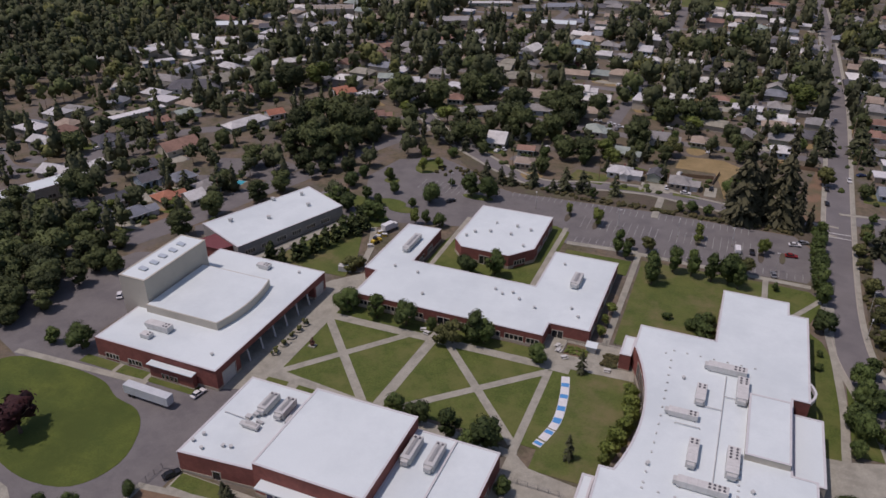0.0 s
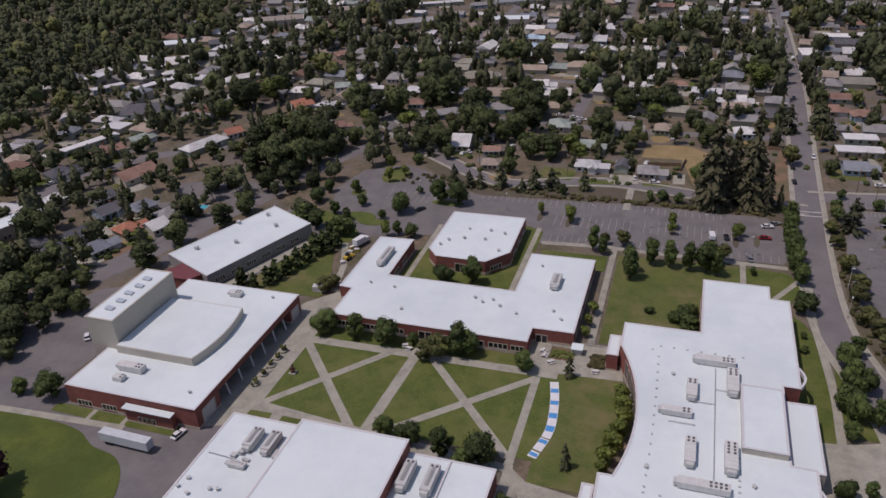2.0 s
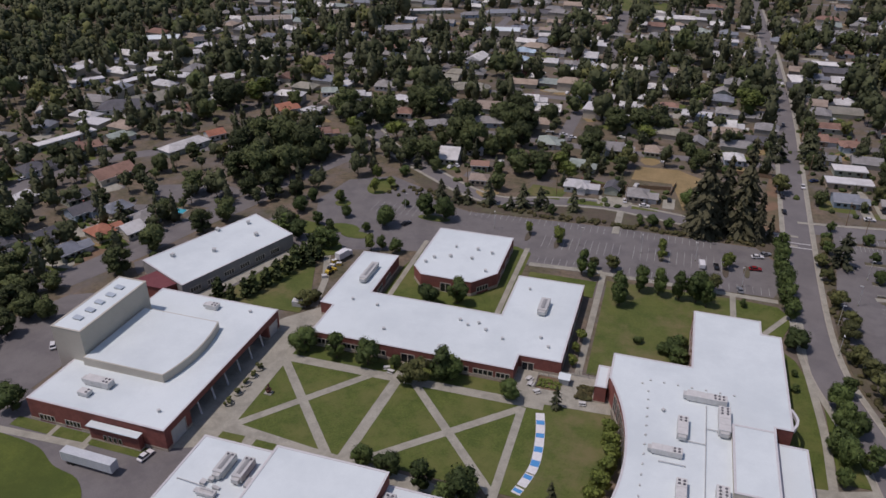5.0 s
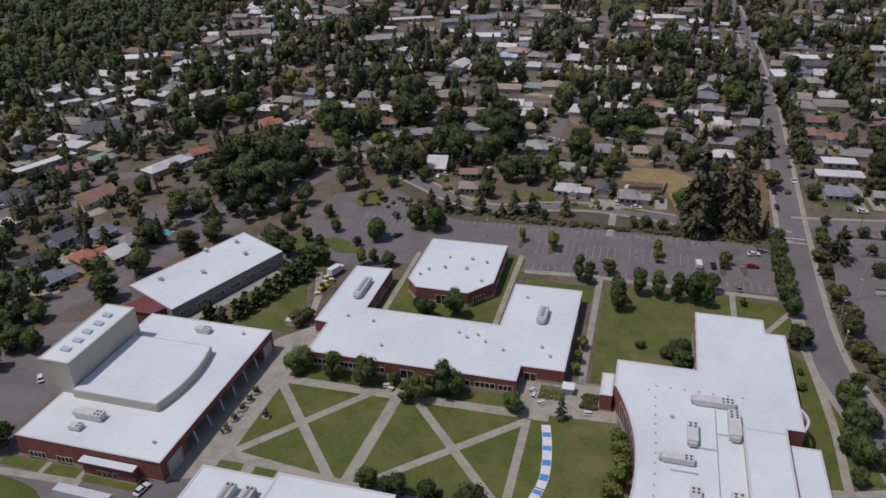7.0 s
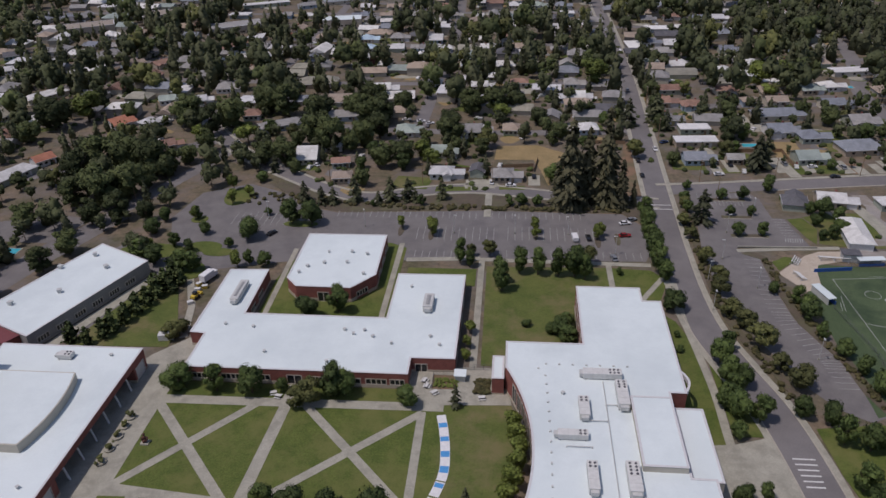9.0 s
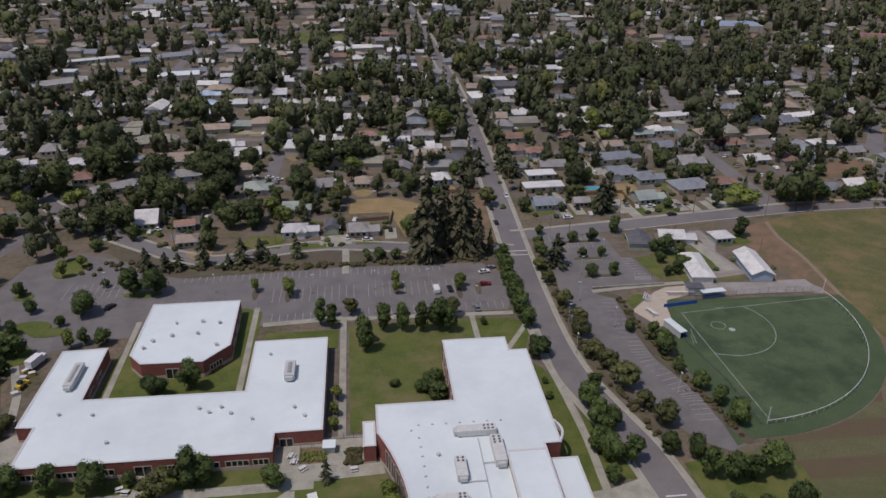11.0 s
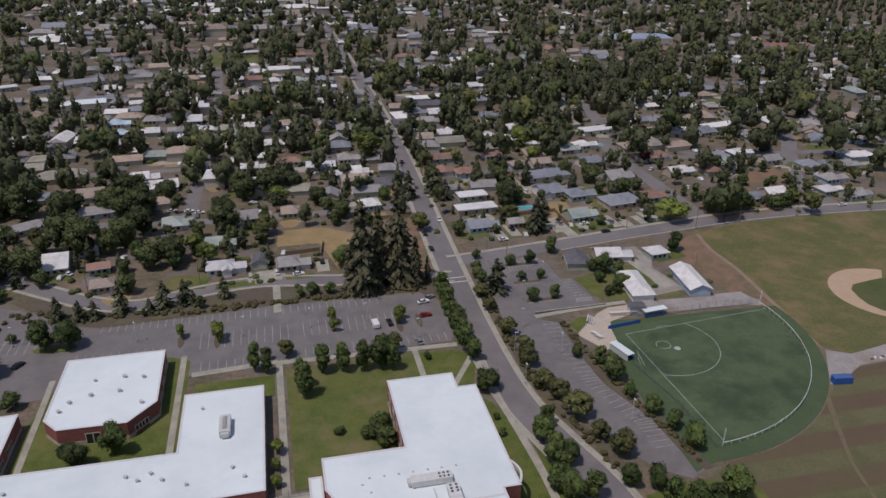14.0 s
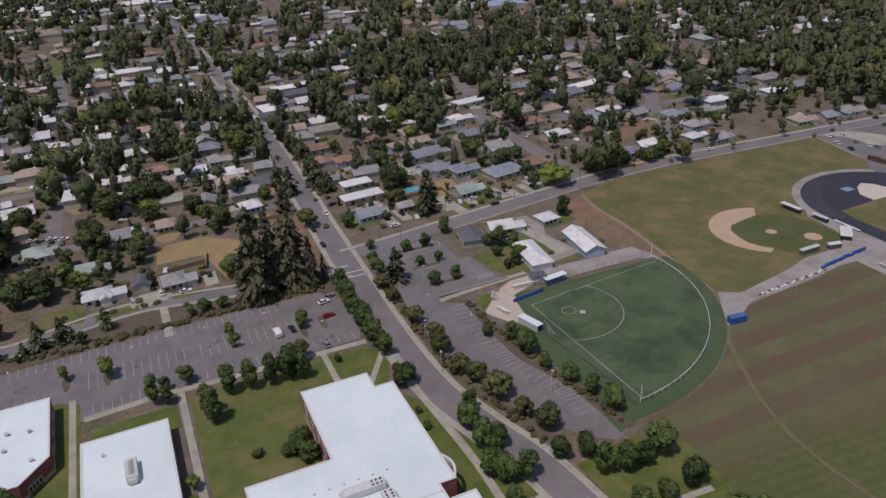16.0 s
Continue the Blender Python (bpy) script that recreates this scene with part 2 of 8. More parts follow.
def street(name, label, pts, width, z=0.03, walk_width=1.6, sides=(1, -1), smooth=6, verge=0.0):
    """A road with a raised kerb and a pavement at the given sides."""
    strip(name, label, pts, width, z, ASPHALT_ROAD, "road", 0, smooth)
    for s in sides:
        strip("kerb", "pale concrete kerb along the road", pts, 0.35, z + 0.13, KERB, "kerb", s * (width / 2 + 0.17), smooth)
        strip("pavement", "pale concrete pavement beside the road", pts, walk_width, z + 0.11, CONCRETE, "pavement", s * (width / 2 + 0.36 + verge + walk_width / 2), smooth)


def arc(cx, cy, r, a0, a1, n=24):
    return [(cx + r * math.cos(radians(a0 + (a1 - a0) * k / n)), cy + r * math.sin(radians(a0 + (a1 - a0) * k / n))) for k in range(n + 1)]


def shifted(pts, d):
    """The outline moved inwards by d; it runs anticlockwise."""
    out = []
    for i, p in enumerate(pts):
        a, b, c = Vector(pts[i - 1]), Vector(p), Vector(pts[(i + 1) % len(pts)])
        u, v = (b - a).normalized(), (c - b).normalized()
        n, m = Vector((-u.y, u.x)), Vector((-v.y, v.x))
        s = n + m
        out.append(tuple(b + s * (d / max(0.3, s.dot(n)))))
    return out


# ---- ground, roads, lots and lawns ----
bm = bmesh.new()
for i in range(-26, 27):
    for j in range(-10, 33):
        v = [bm.verts.new((i2 * 60.0, j2 * 60.0, 0.0)) for i2, j2 in ((i, j), (i + 1, j), (i + 1, j + 1), (i, j + 1))]
        bm.faces.new(v)
bmesh.ops.remove_doubles(bm, verts=bm.verts, dist=0.01)
tagged(solid("ground", bm, GROUND), "dry brown and green suburban ground reaching the horizon", "ground", kind="structure")

MAIN_ROAD = [(58, 60), (60, 100), (60.5, 130), (59.5, 155), (56.5, 180), (51, 200), (46.5, 218), (44.8, 240), (45, 270), (46, 300), (47.5, 340), (50, 400), (53, 480), (54, 570), (54, 680), (52.5, 820), (50.5, 1000), (48, 1300)]
street("road", "long straight grey asphalt road with pale kerbs", MAIN_ROAD, 9.2, 0.05)
EAST_STREET = [(48, 319), (70, 321.5), (94, 325), (130, 330.5), (160, 334.5), (188, 338), (230, 338.5), (300, 334), (420, 326), (600, 318), (900, 310)]
street("road", "grey asphalt street past the sports field", EAST_STREET, 9.0, 0.035, sides=(1,))
strip("kerb", "long white concrete kerb beside the field", EAST_STREET[2:9], 0.6, 0.17, KERB, "kerb", -4.9)
NORTH_STREET = [(46, 306), (20, 309), (-5, 313.5), (-30, 317.5), (-52, 314), (-73, 307.5), (-90, 313), (-110, 327), (-133, 345), (-150, 362), (-172, 392), (-190, 430)]
street("road", "grey residential street behind the parking lot", NORTH_STREET, 7.2, 0.03, 1.1)
WEST_STREET = [(-150, 360), (-158, 335), (-166, 312), (-178, 280), (-187, 247), (-195, 213), (-206, 192), (-222, 172), (-245, 150)]
street("road", "narrow asphalt street among houses and trees", WEST_STREET, 7.5, 0.025, sides=())
LEFT_STREET = [(-400, 265), (-335, 240), (-304, 226), (-286, 240), (-281, 270), (-265, 300), (-238, 320), (-200, 345), (-172, 362), (-150, 385)]
street("road", "grey asphalt street past low shops", LEFT_STREET, 9, 0.02, sides=())
for y, x0, x1 in ((388, -120, 46), (470, -260, 46), (560, -330, 50), (665, -420, 50), (790, -500, 50), (930, -500, 50)):
    street("road", "narrow grey residential street under trees", [(x0, y + 6), ((x0 + x1) / 2, y - 3), (x1, y)], 7, 0.022, sides=())
for y, x1 in ((425, 420), (515, 480), (610, 520), (720, 560), (850, 600)):
    street("road", "narrow grey residential street under trees", [(54, y), (180, y + 6), (x1, y - 14)], 7, 0.022, sides=())
for x, y0, y1 in ((-62, 388, 800), (-165, 440, 900), (-290, 430, 930), (385, 330, 850)):
    street("road", "quiet cross street between house rows", [(x, y0), (x + 4, (y0 + y1) / 2), (x - 3, y1)], 7, 0.024, sides=())
SIDE_STREETS = [[(174, 336), (176, 350), (176, 370), (176.5, 400), (176, 425), (179, 455), (190, 490), (205, 560), (208, 700), (205, 860)], [(249, 338), (250, 360), (257, 384), (279, 420), (302, 455), (330, 510), (340, 640), (345, 850)]]
for pts in SIDE_STREETS:
    street("road", "asphalt side street between house rows", pts, 9, 0.026, sides=())
strip("road", "wide grey avenue in the distance", [(-420, 470), (-300, 500), (-200, 560), (-120, 640), (-60, 760), (-40, 900)], 12, 0.02, ASPHALT_ROAD)

# parking lots
slab("parking_lot", "wide grey asphalt parking lot with white stall lines", [(-94, 252.5), (-51, 255.5), (-24, 257), (34.2, 258.5), (37, 266), (37, 285), (30, 295.5), (-24, 296.5), (-60, 294), (-84, 292.5), (-96, 297), (-112, 311), (-128, 319), (-146, 309), (-150, 285), (-141, 262), (-133, 247), (-118, 246)], 0.04, ASPHALT, "parking lot")
slab("parking_lot", "grey driveway with parking beside the theatre", [(-225, 105), (-200, 128), (-172, 118), (-128, 108), (-108, 98), (-112, 134), (-117, 140), (-170, 141), (-167, 190), (-176, 196), (-196, 186), (-206, 160), (-225, 140)], 0.045, ASPHALT, "driveway")
slab("parking_lot", "grey driveway loop round the oval lawn", [(-225, 60), (-108, 60), (-108, 104), (-128, 112), (-150, 105), (-190, 115), (-225, 110)], 0.047, ASPHALT, "driveway")
slab("parking_lot", "grey parking lot beside the ball field", [(57.5, 287), (60, 317.5), (84, 317), (86.5, 311.6), (87, 294.8), (91.3, 294.1), (94.3, 272), (68.2, 270.5), (68.5, 266), (74, 262.5), (73.8, 250.7), (73.7, 239), (74.2, 229), (74.8, 223), (78, 213), (80.8, 205), (81.3, 199.4), (82, 190), (84.6, 181.6), (80, 179), (73, 184), (66.5, 195), (60.8, 214), (56.3, 228), (54.7, 240), (54.6, 262)], 0.042, ASPHALT, "parking lot")
slab("parking_lot", "grey service yard behind the long hall", [(-132, 247), (-141, 262), (-160, 262), (-190, 212), (-183, 205), (-162, 256), (-138, 243), (-150, 205), (-127, 205), (-128, 240)], 0.032, ASPHALT, "yard")

# lawns
slab("lawn", "green quad lawn with dry patches", rect(-110, -30, 143.5, 184.8), 0.10, LAWN, "lawn")
slab("lawn", "mown lawn with dry yellow patches inside the curved wall", [(-30, 136), (-15.5, 136), (-12, 145), (-8, 162), (-12, 180), (-30, 180)], 0.10, LAWN_DRY, "lawn")
slab("lawn", "large green lawn with a bare centre", [(-21, 196.5), (7.3, 197.8), (7.3, 228.3), (20, 228.3), (20, 253.5), (-21.5, 252.5)], 0.10, LAWN_DRY, "lawn")
slab("lawn", "green lawn at the road corner", [(21.5, 229.5), (34, 229.5), (39.5, 246), (35, 252.5), (21.5, 253.5)], 0.10, LAWN, "lawn")
slab("lawn", "narrow green lawn along the wall", [(32.8, 150), (41.5, 165), (42, 190), (41.5, 210), (38, 222), (32.8, 228)], 0.10, LAWN, "lawn")
slab("lawn", "green roadside lawn under trees", [(43.8, 172), (51, 172), (50.5, 185), (44.5, 205), (43.8, 205)], 0.10, LAWN, "lawn")
slab("lawn", "green lawn round the library", [(-94, 212.6), (-51.5, 212.6), (-51.5, 264.5), (-57.5, 268), (-88, 268), (-94, 240)], 0.10, LAWN, "lawn")
slab("lawn", "green strip between lot and classrooms", rect(-49, -25, 239.3, 250.5), 0.10, LAWN, "lawn")
OVAL = along([(-200, 100), (-190, 112), (-184, 121), (-174, 123.5), (-161, 123.8), (-150, 122.5), (-142, 118.5), (-133, 116.5), (-126.5, 110), (-123, 99), (-128, 89), (-141, 86.5), (-157, 90), (-170, 92), (-180, 88), (-192, 90), (-200, 100)], 4)
slab("lawn", "oval green lawn inside the driveway", [tuple(p) for p in OVAL[:-1]], 0.12, surface("deep_green_grass", (0.056, 0.084, 0.014), (0.104, 0.130, 0.022), 0.09, 2.2, bump=0.35, stain=(0.058, 0.080, 0.013), stain_scale=0.06), "lawn")
slab("lawn", "green lawn strip below the theatre windows", rect(-164, -123, 127.2, 130.7), 0.12, LAWN, "lawn")
slab("lawn", "sloping dry grass under the conifer hedge", [(-148, 199), (-116, 200), (-116, 208), (-128, 238), (-134, 246), (-140, 226)], 0.13, LAWN_DRY, "lawn")
for k, (cx, cy, rx, ry) in enumerate(((-146, 258, 13, 5.5), (-128, 262, 7, 4), (-129, 306, 6, 9), (-126, 244, 5, 6), (-121, 258, 6, 3), (-138, 284, 3.5, 3), (-96, 281.8, 7, 2.6))):
    slab("planting_island", "raised kerbed island with grass and trees", [(cx + rx * math.cos(k * math.tau / 20), cy + ry * math.sin(k * math.tau / 20)) for k in range(20)], 0.15 + 0.008 * k, LAWN, "island")
slab("planting_bed", "bark covered planting bed behind the parking lot", [(-96, 298), (-84, 293.5), (-60, 295), (-24, 297.5), (30, 296.6), (37, 287), (40, 300), (20, 304), (-5, 308.5), (-30, 312.5), (-52, 309.5), (-73, 302.5), (-92, 308), (-112, 322), (-118, 318)], 0.11, MULCH, "planting bed")
slab("planting_bed", "roadside bed of bark and dry leaves", [(37.3, 256), (40, 250), (40, 275), (40.5, 296), (37.3, 292)], 0.12, MULCH, "planting bed")
MEDIAN = [(62.5, 181), (57, 203), (52, 219), (50.3, 240), (50.8, 262), (51.8, 300)]
strip("planting_bed", "long roadside bed between road and parking", [(x + 3.3, y) for x, y in MEDIAN], 2.6, 0.13, MULCH, "planting bed")
slab("planting_bed", "bed of dry leaves along the parking stalls", [(68.7, 265.8), (72, 268.4), (76.5, 264), (77, 250), (77, 239), (77.6, 229), (78.2, 224), (81.2, 214), (84, 206), (84.6, 199), (85.6, 190), (87.5, 182), (84.9, 181.4), (82.3, 190), (81.6, 199.4), (81.1, 205), (78.3, 213), (75.1, 223), (74.5, 229), (74, 239), (74.1, 250.7), (74.3, 262.2)], 0.12, MULCH, "planting bed")
slab("lawn", "straw coloured vacant lot", [(-22, 350), (-21, 367), (-2, 368.5), (12, 358), (12, 330), (2, 322), (-1, 338), (-4, 350)], 0.05, STRAW, "ground")
slab("lawn", "dry straw verge beside the road", [(33, 314), (37, 311.5), (41.2, 312), (41.6, 330), (42.5, 350), (43, 372), (40, 376), (37.5, 360), (35, 345), (35.5, 330)], 0.045, DIRT, "ground")

# paths of the quad and the walks round the buildings
def path(pts, width, z=0.14, label="pale concrete footpath across the grass"):
    return strip("footpath", label, pts, width, z, CONCRETE, "footpath", 0, 0)

path([(-108.3, 175.9), (-79, 142.8)], 2.6, 0.141)
path([(-108.8, 143.6), (-80.4, 176.8)], 2.4, 0.143)
path([(-72.7, 176.4), (-74.6, 141.8)], 3.2, 0.145)
path([(-66.9, 176.4), (-36.2, 142.9)], 2.4, 0.147)
path([(-71, 142.5), (-35.4, 175.7)], 2.4, 0.149)
path([(-35.6, 176), (-35.3, 140)], 2.2, 0.151)
slab("pavement", "pale concrete walk in front of the classrooms", [(-110, 175.2), (-30, 176.4), (-30, 179.6), (-110, 178.6)], 0.153, CONCRETE, "pavement")
slab("pavement", "pale concrete walk beside the gymnasium", [(-110, 138), (-34, 138), (-34, 140.5), (-82, 143.8), (-110, 146.5)], 0.155, CONCRETE, "pavement")
slab("pavement", "pale concrete forecourt along the theatre", [(-122, 131), (-107.2, 136.5), (-107.2, 181), (-104, 200), (-110, 206), (-119, 196), (-122, 190)], 0.157, CONCRETE, "pavement")
slab("pavement", "pale concrete court between the buildings", [(-40.3, 179), (-30, 179), (-12, 180), (-12.5, 184), (-17.5, 195.5), (-28, 195.5), (-40.3, 192.5)], 0.159, CONCRETE, "pavement")
slab("pavement", "broad pale concrete apron below the quad", [(-36, 112), (-17, 112), (-16.6, 134.5), (-30, 136.2), (-34.5, 140), (-36, 140)], 0.156, CONCRETE, "pavement")
path([(-23.2, 195), (-23.4, 258)], 2.1, 0.146)
path([(-50.5, 256), (-24, 258)], 2.6, 0.142, "pale concrete walk along the parking lot")
path([(-24, 257.3), (35.5, 256)], 2.4, 0.144, "pale concrete walk along the parking lot")
path([(20.8, 256), (20.8, 229)], 1.9, 0.148)
path([(39.6, 250), (27, 229.4)], 1.8, 0.15)
path([(-53.6, 213), (-53.6, 268)], 1.9, 0.146)
path([(-91.5, 213), (-92.3, 262)], 1.8, 0.146)
strip("footpath", "pale concrete footpath beside the road", [(41.2, 245), (40.6, 225), (41.6, 208), (42.6, 188), (42.3, 165), (44, 140), (45, 110)], 2.2, 0.149, CONCRETE, "footpath")
slab("pavement", "pale concrete entrance plaza beside the road", [(43.5, 169), (52.6, 172), (53.8, 163), (55, 150), (55, 146.5), (38.2, 148.8), (35.9, 150), (35.9, 168)], 0.147, CONCRETE, "pavement")
slab("lawn", "green lawn south of the entrance plaza", [(36, 131), (42.2, 131), (41, 147.6), (36.4, 148.2)], 0.11, LAWN, "lawn")
slab("lawn", "green roadside lawn south of the entrance plaza", [(46.4, 131), (54, 130.5), (54.4, 146), (44.6, 147.2)], 0.112, LAWN, "lawn")
path([(43, 149), (44.6, 122)], 2.4, 0.15, "pale walk leading south from the plaza")
slab("lawn", "small green strip before the gymnasium wall", [(-108.6, 139.6), (-101.6, 139.6), (-101.9, 142.4), (-108.6, 142.2)], 0.158, LAWN, "lawn")
slab("lawn", "small green strip before the gymnasium wall", [(-98.6, 139.6), (-92.6, 139.6), (-92.6, 142.2), (-98.6, 142.2)], 0.158, LAWN, "lawn")
path([(-185, 123.9), (-138.5, 126.4)], 2.2, 0.15, "pale concrete walk below the theatre lawn")
for x in (-151.0, -140.0):
    path([(x, 126.4), (x, 130.8)], 1.4, 0.152, "short pale walk to the theatre wall")
path([(-150, 74), (-147, 84), (-170, 90), (-195, 96)], 2.6, 0.13, "pale kerb walk round the oval lawn")
path([(-113, 205), (-117, 222), (-127, 246)], 2.4, 0.15, "pale walk beside the conifer hedge")
slab("pavement", "pale concrete strip along the long hall", [(-155.5, 197), (-150.5, 199), (-135, 239), (-139, 241)], 0.12, CONCRETE, "pavement")
slab("pavement", "pale concrete yard before the gymnasium", [(-107, 84), (-36, 84), (-36, 102.8), (-107, 102.8)], 0.135, CONCRETE, "pavement")
slab("lawn", "small green lawn below the gymnasium wall", rect(-106.5, -93, 98, 102.6), 0.15, LAWN, "lawn")
slab("kerb", "pale concrete border of the clay court", [(-114, 96.2), (-95.2, 98.6), (-84.7, 96), (-84.7, 82.5), (-114, 82.5)], 0.17, CONCRETE, "kerb")
slab("planting_bed", "red clay play court beside the gymnasium", [(-112.2, 94.6), (-95, 97), (-91.5, 95), (-91.5, 84), (-112.2, 84)], 0.19, DIRT, "court")

path([(-190, 88.0), (-170, 85.5), (-157, 85), (-142, 82), (-136, 78)], 2.2, 0.13, "pale kerb walk beside the oval lawn")
# crossing and stall lines, each line a real strip of paint
CROSS = [(54.6, 166.2), (62.3, 165.3), (61.6, 154.2), (55.2, 155)]
bm = bmesh.new()
for k in range(6):
    f = 0.1 + k * 0.16
    p, q = Vector((*CROSS[0], 0)).lerp(Vector((*CROSS[3], 0)), f), Vector((*CROSS[1], 0)).lerp(Vector((*CROSS[2], 0)), f)
    box(bm, min(p.x, q.x) + 1.2, max(p.x, q.x) - 1.0, p.y - 0.22, p.y + 0.22, 0.06, 0.074)
tagged(solid("crossing", bm, PAINT), "worn white zebra crossing on the road", "crossing", kind="structure")
bm = bmesh.new()
box(bm, 42.5, 50.5, 300.6, 301.1, 0.04, 0.062)
box(bm, 42.5, 50.5, 304.4, 304.9, 0.04, 0.062)
box(bm, 51.5, 51.95, 312, 324, 0.04, 0.062)
tagged(solid("road_marking", bm, PAINT), "white stop and crossing lines", "line", kind="structure")


def stalls(x0, x1, y, deep, gap=2.65, lean=0.0, both=False):
    bm = bmesh.new()
    n = int((x1 - x0) / gap)
    for k in range(n + 1):
        x = x0 + k * gap
        for s in ((1, -1) if both else (1,)):
            m = pose(x, y, 0, 0, 0, 0) @ Matrix.Shear("XZ", 4, (0, 0)) @ pose(0, 0, 0, 0, 0, lean * s)
            box(bm, -0.06, 0.06, min(0, deep * s), max(0, deep * s), 0.03, 0.047, m)
    tagged(solid("stall_lines", bm, WORN), "white painted parking stall lines", "line", kind="structure")


stalls(-83, -25.5, 294.6, -5.4)
stalls(-21, 14, 295.2, -5.4)
stalls(-49, -19, 276.5, 5.3, both=True)
stalls(-14.5, 18, 277.5, 5.3, both=True)
stalls(-48, -26, 258.0, 5.0)
stalls(-20, 33, 259.6, 5.0)
stalls(-88, -60, 270.5, 5.0)
stalls(-124, -98, 286, 5.2, both=True)
bm = bmesh.new()
KERB_LINE = along([(74, 261.6), (73.8, 250.7), (73.7, 239), (74.2, 229), (74.8, 223), (78, 213), (80.8, 205), (81.3, 199.4), (82, 190)], 4)
for p, q in zip(KERB_LINE, KERB_LINE[1:]):
    d = (q - p).normalized()
    box(bm, -5.4, 0, -0.06, 0.06, 0.03, 0.05, pose(p.x - 0.2, p.y, 0, 0, 0, math.degrees(math.atan2(d.y, d.x)) + 90 - 4))
for k in range(8):
    box(bm, -4.8, 0, -0.06, 0.06, 0.03, 0.05, pose(91.2 + 0.14 * k, 293.4 - 2.2 * k, 0))
for k in range(9):
    box(bm, -0.06, 0.06, -5, 0, 0.03, 0.05, pose(62.5 + 2.65 * k, 317, 0))
    box(bm, -0.06, 0.06, -4.6, 0, 0.03, 0.05, pose(67 + 1.5 * k, 309.6, 0))
for k in range(8):
    box(bm, 0, 3.0, -0.1, 0.1, 0.03, 0.05, pose(86.5 + k * 0.85, 275.2, 0, 0, 0, 75))
tagged(solid("stall_lines", bm, WORN), "white painted parking stall lines", "line", kind="structure")
for x, y in ((-55.5, 279.8), (-43.5, 277), (-4.2, 278.6), (18.7, 273.9), (26, 276)):
    slab("planting_island", "narrow kerbed parking island with bark", [(x + 1.1 * math.cos(k * math.tau / 16), y - 1.5 + 4.6 * math.sin(k * math.tau / 16)) for k in range(16)], 0.17, MULCH, "island")
for x, y, w in ((73, 310.5, 7.6), (73.7, 294.8, 5.6), (74.9, 279.5, 6.7)):
    slab("planting_island", "narrow kerbed parking island with shrubs", rect(x - w, x + w, y - 1.2, y + 1.2), 0.17, MULCH, "island")
    strip("kerb", "pale kerb along a parking island", [(x - w, y - 1.3), (x + w, y - 1.3)], 0.25, 0.18, KERB, "kerb")
slab("lawn", "small green lawn beside the side parking", [(92.2, 294), (98.3, 295.1), (101, 286), (97, 274), (95, 279)], 0.06, LAWN, "lawn")
slab("lawn", "shrubby green yard between the low houses", [(98.6, 296), (108, 300), (127, 300), (128, 271), (104, 273), (98, 274.5), (101.5, 286)], 0.055, LAWN_DRY, "lawn")
slab("pavement", "short pale walk across the planting bed", rect(-24.4, -21.6, 291, 313), 0.165, CONCRETE, "pavement")

# ---- sports fields ----
slab("portable_pad", "pale walk beside the western lawn", [(-178, 78), (-150, 74), (-150, 72), (-178, 76)], 0.13, CONCRETE, "pavement")
HOME = (94.2, 249.8)
PLATE = (103.5, 240.5)
slab("lawn", "green turf margin outside the field fence", [(84, 262), (98, 259)] + [(x, y) for x, y in arc(91, 250, 66.5, 6, -92, 30)] + [(82, 181)], 0.07, surface("margin_turf", (0.056, 0.088, 0.040), (0.074, 0.106, 0.050), 0.1, 2.0), "lawn")
slab("turf_field", "green synthetic turf ball field with white lines", [(87.5, 254.5)] + arc(91, 250, 61.2, 7, -87, 30) + [(92.3, 189)], 0.10, TURF, "sports field")


def line_arc(cx, cy, r, a0, a1, w=0.14, z=0.112, n=36):
    bm = bmesh.new()
    strip_mesh(bm, [Vector(p) for p in arc(cx, cy, r, a0, a1, n)], w, z, 0, 0.03)
    bmesh.ops.recalc_face_normals(bm, faces=bm.faces)
    return tagged(solid("field_line", bm, WORN), "white painted line on the turf", "line", kind="structure")


line_arc(*PLATE, 18.3, 38, -117, 0.09)
line_arc(*PLATE, 2.4, 0, 360, 0.07)
strip("field_line", "white painted foul line on the turf", [HOME, (153, 255.5)], 0.16, 0.112, WORN, "line", 0, 0, 0.03)
strip("field_line", "white painted foul line on the turf", [HOME, (96, 189.5)], 0.16, 0.112, WORN, "line", 0, 0, 0.03)
for p, q in (((93.1, 239.4), (91.5, 230.2)), ((91.6, 235.4), (90.7, 230.8)), ((106.7, 251.9), (111, 252.3))):
    strip("field_line", "short white box line on the turf", [p, q], 0.12, 0.112, WORN, "line", 0, 0, 0.03)
slab("field_line", "small white round mark on the turf", arc(107, 237.5, 1.1, 0, 340, 14), 0.113, WORN, "line", 0.03)

slab("lawn", "large green and tan playing field", [(163.5, 325), (190, 331.5), (235, 332), (311, 327.2), (304.5, 294), (292.5, 277), (268, 284), (246, 277), (236, 264), (229.5, 256), (228.5, 242), (226, 235.2), (217.5, 230.7), (200, 230.4), (190, 227.2), (162, 222), (155.5, 228), (157.5, 249), (160.5, 275), (161.8, 290), (161.5, 308)], 0.05, FIELD, "playing field")
slab("lawn", "bare reddish strip beside the playing field", [(152, 319), (164, 325), (161.3, 308.6), (161.5, 290), (160.3, 274.6), (157.2, 249), (155.2, 227), (152.6, 224), (153.5, 250), (147, 268), (144, 284), (143.5, 300)], 0.06, DIRT, "ground")
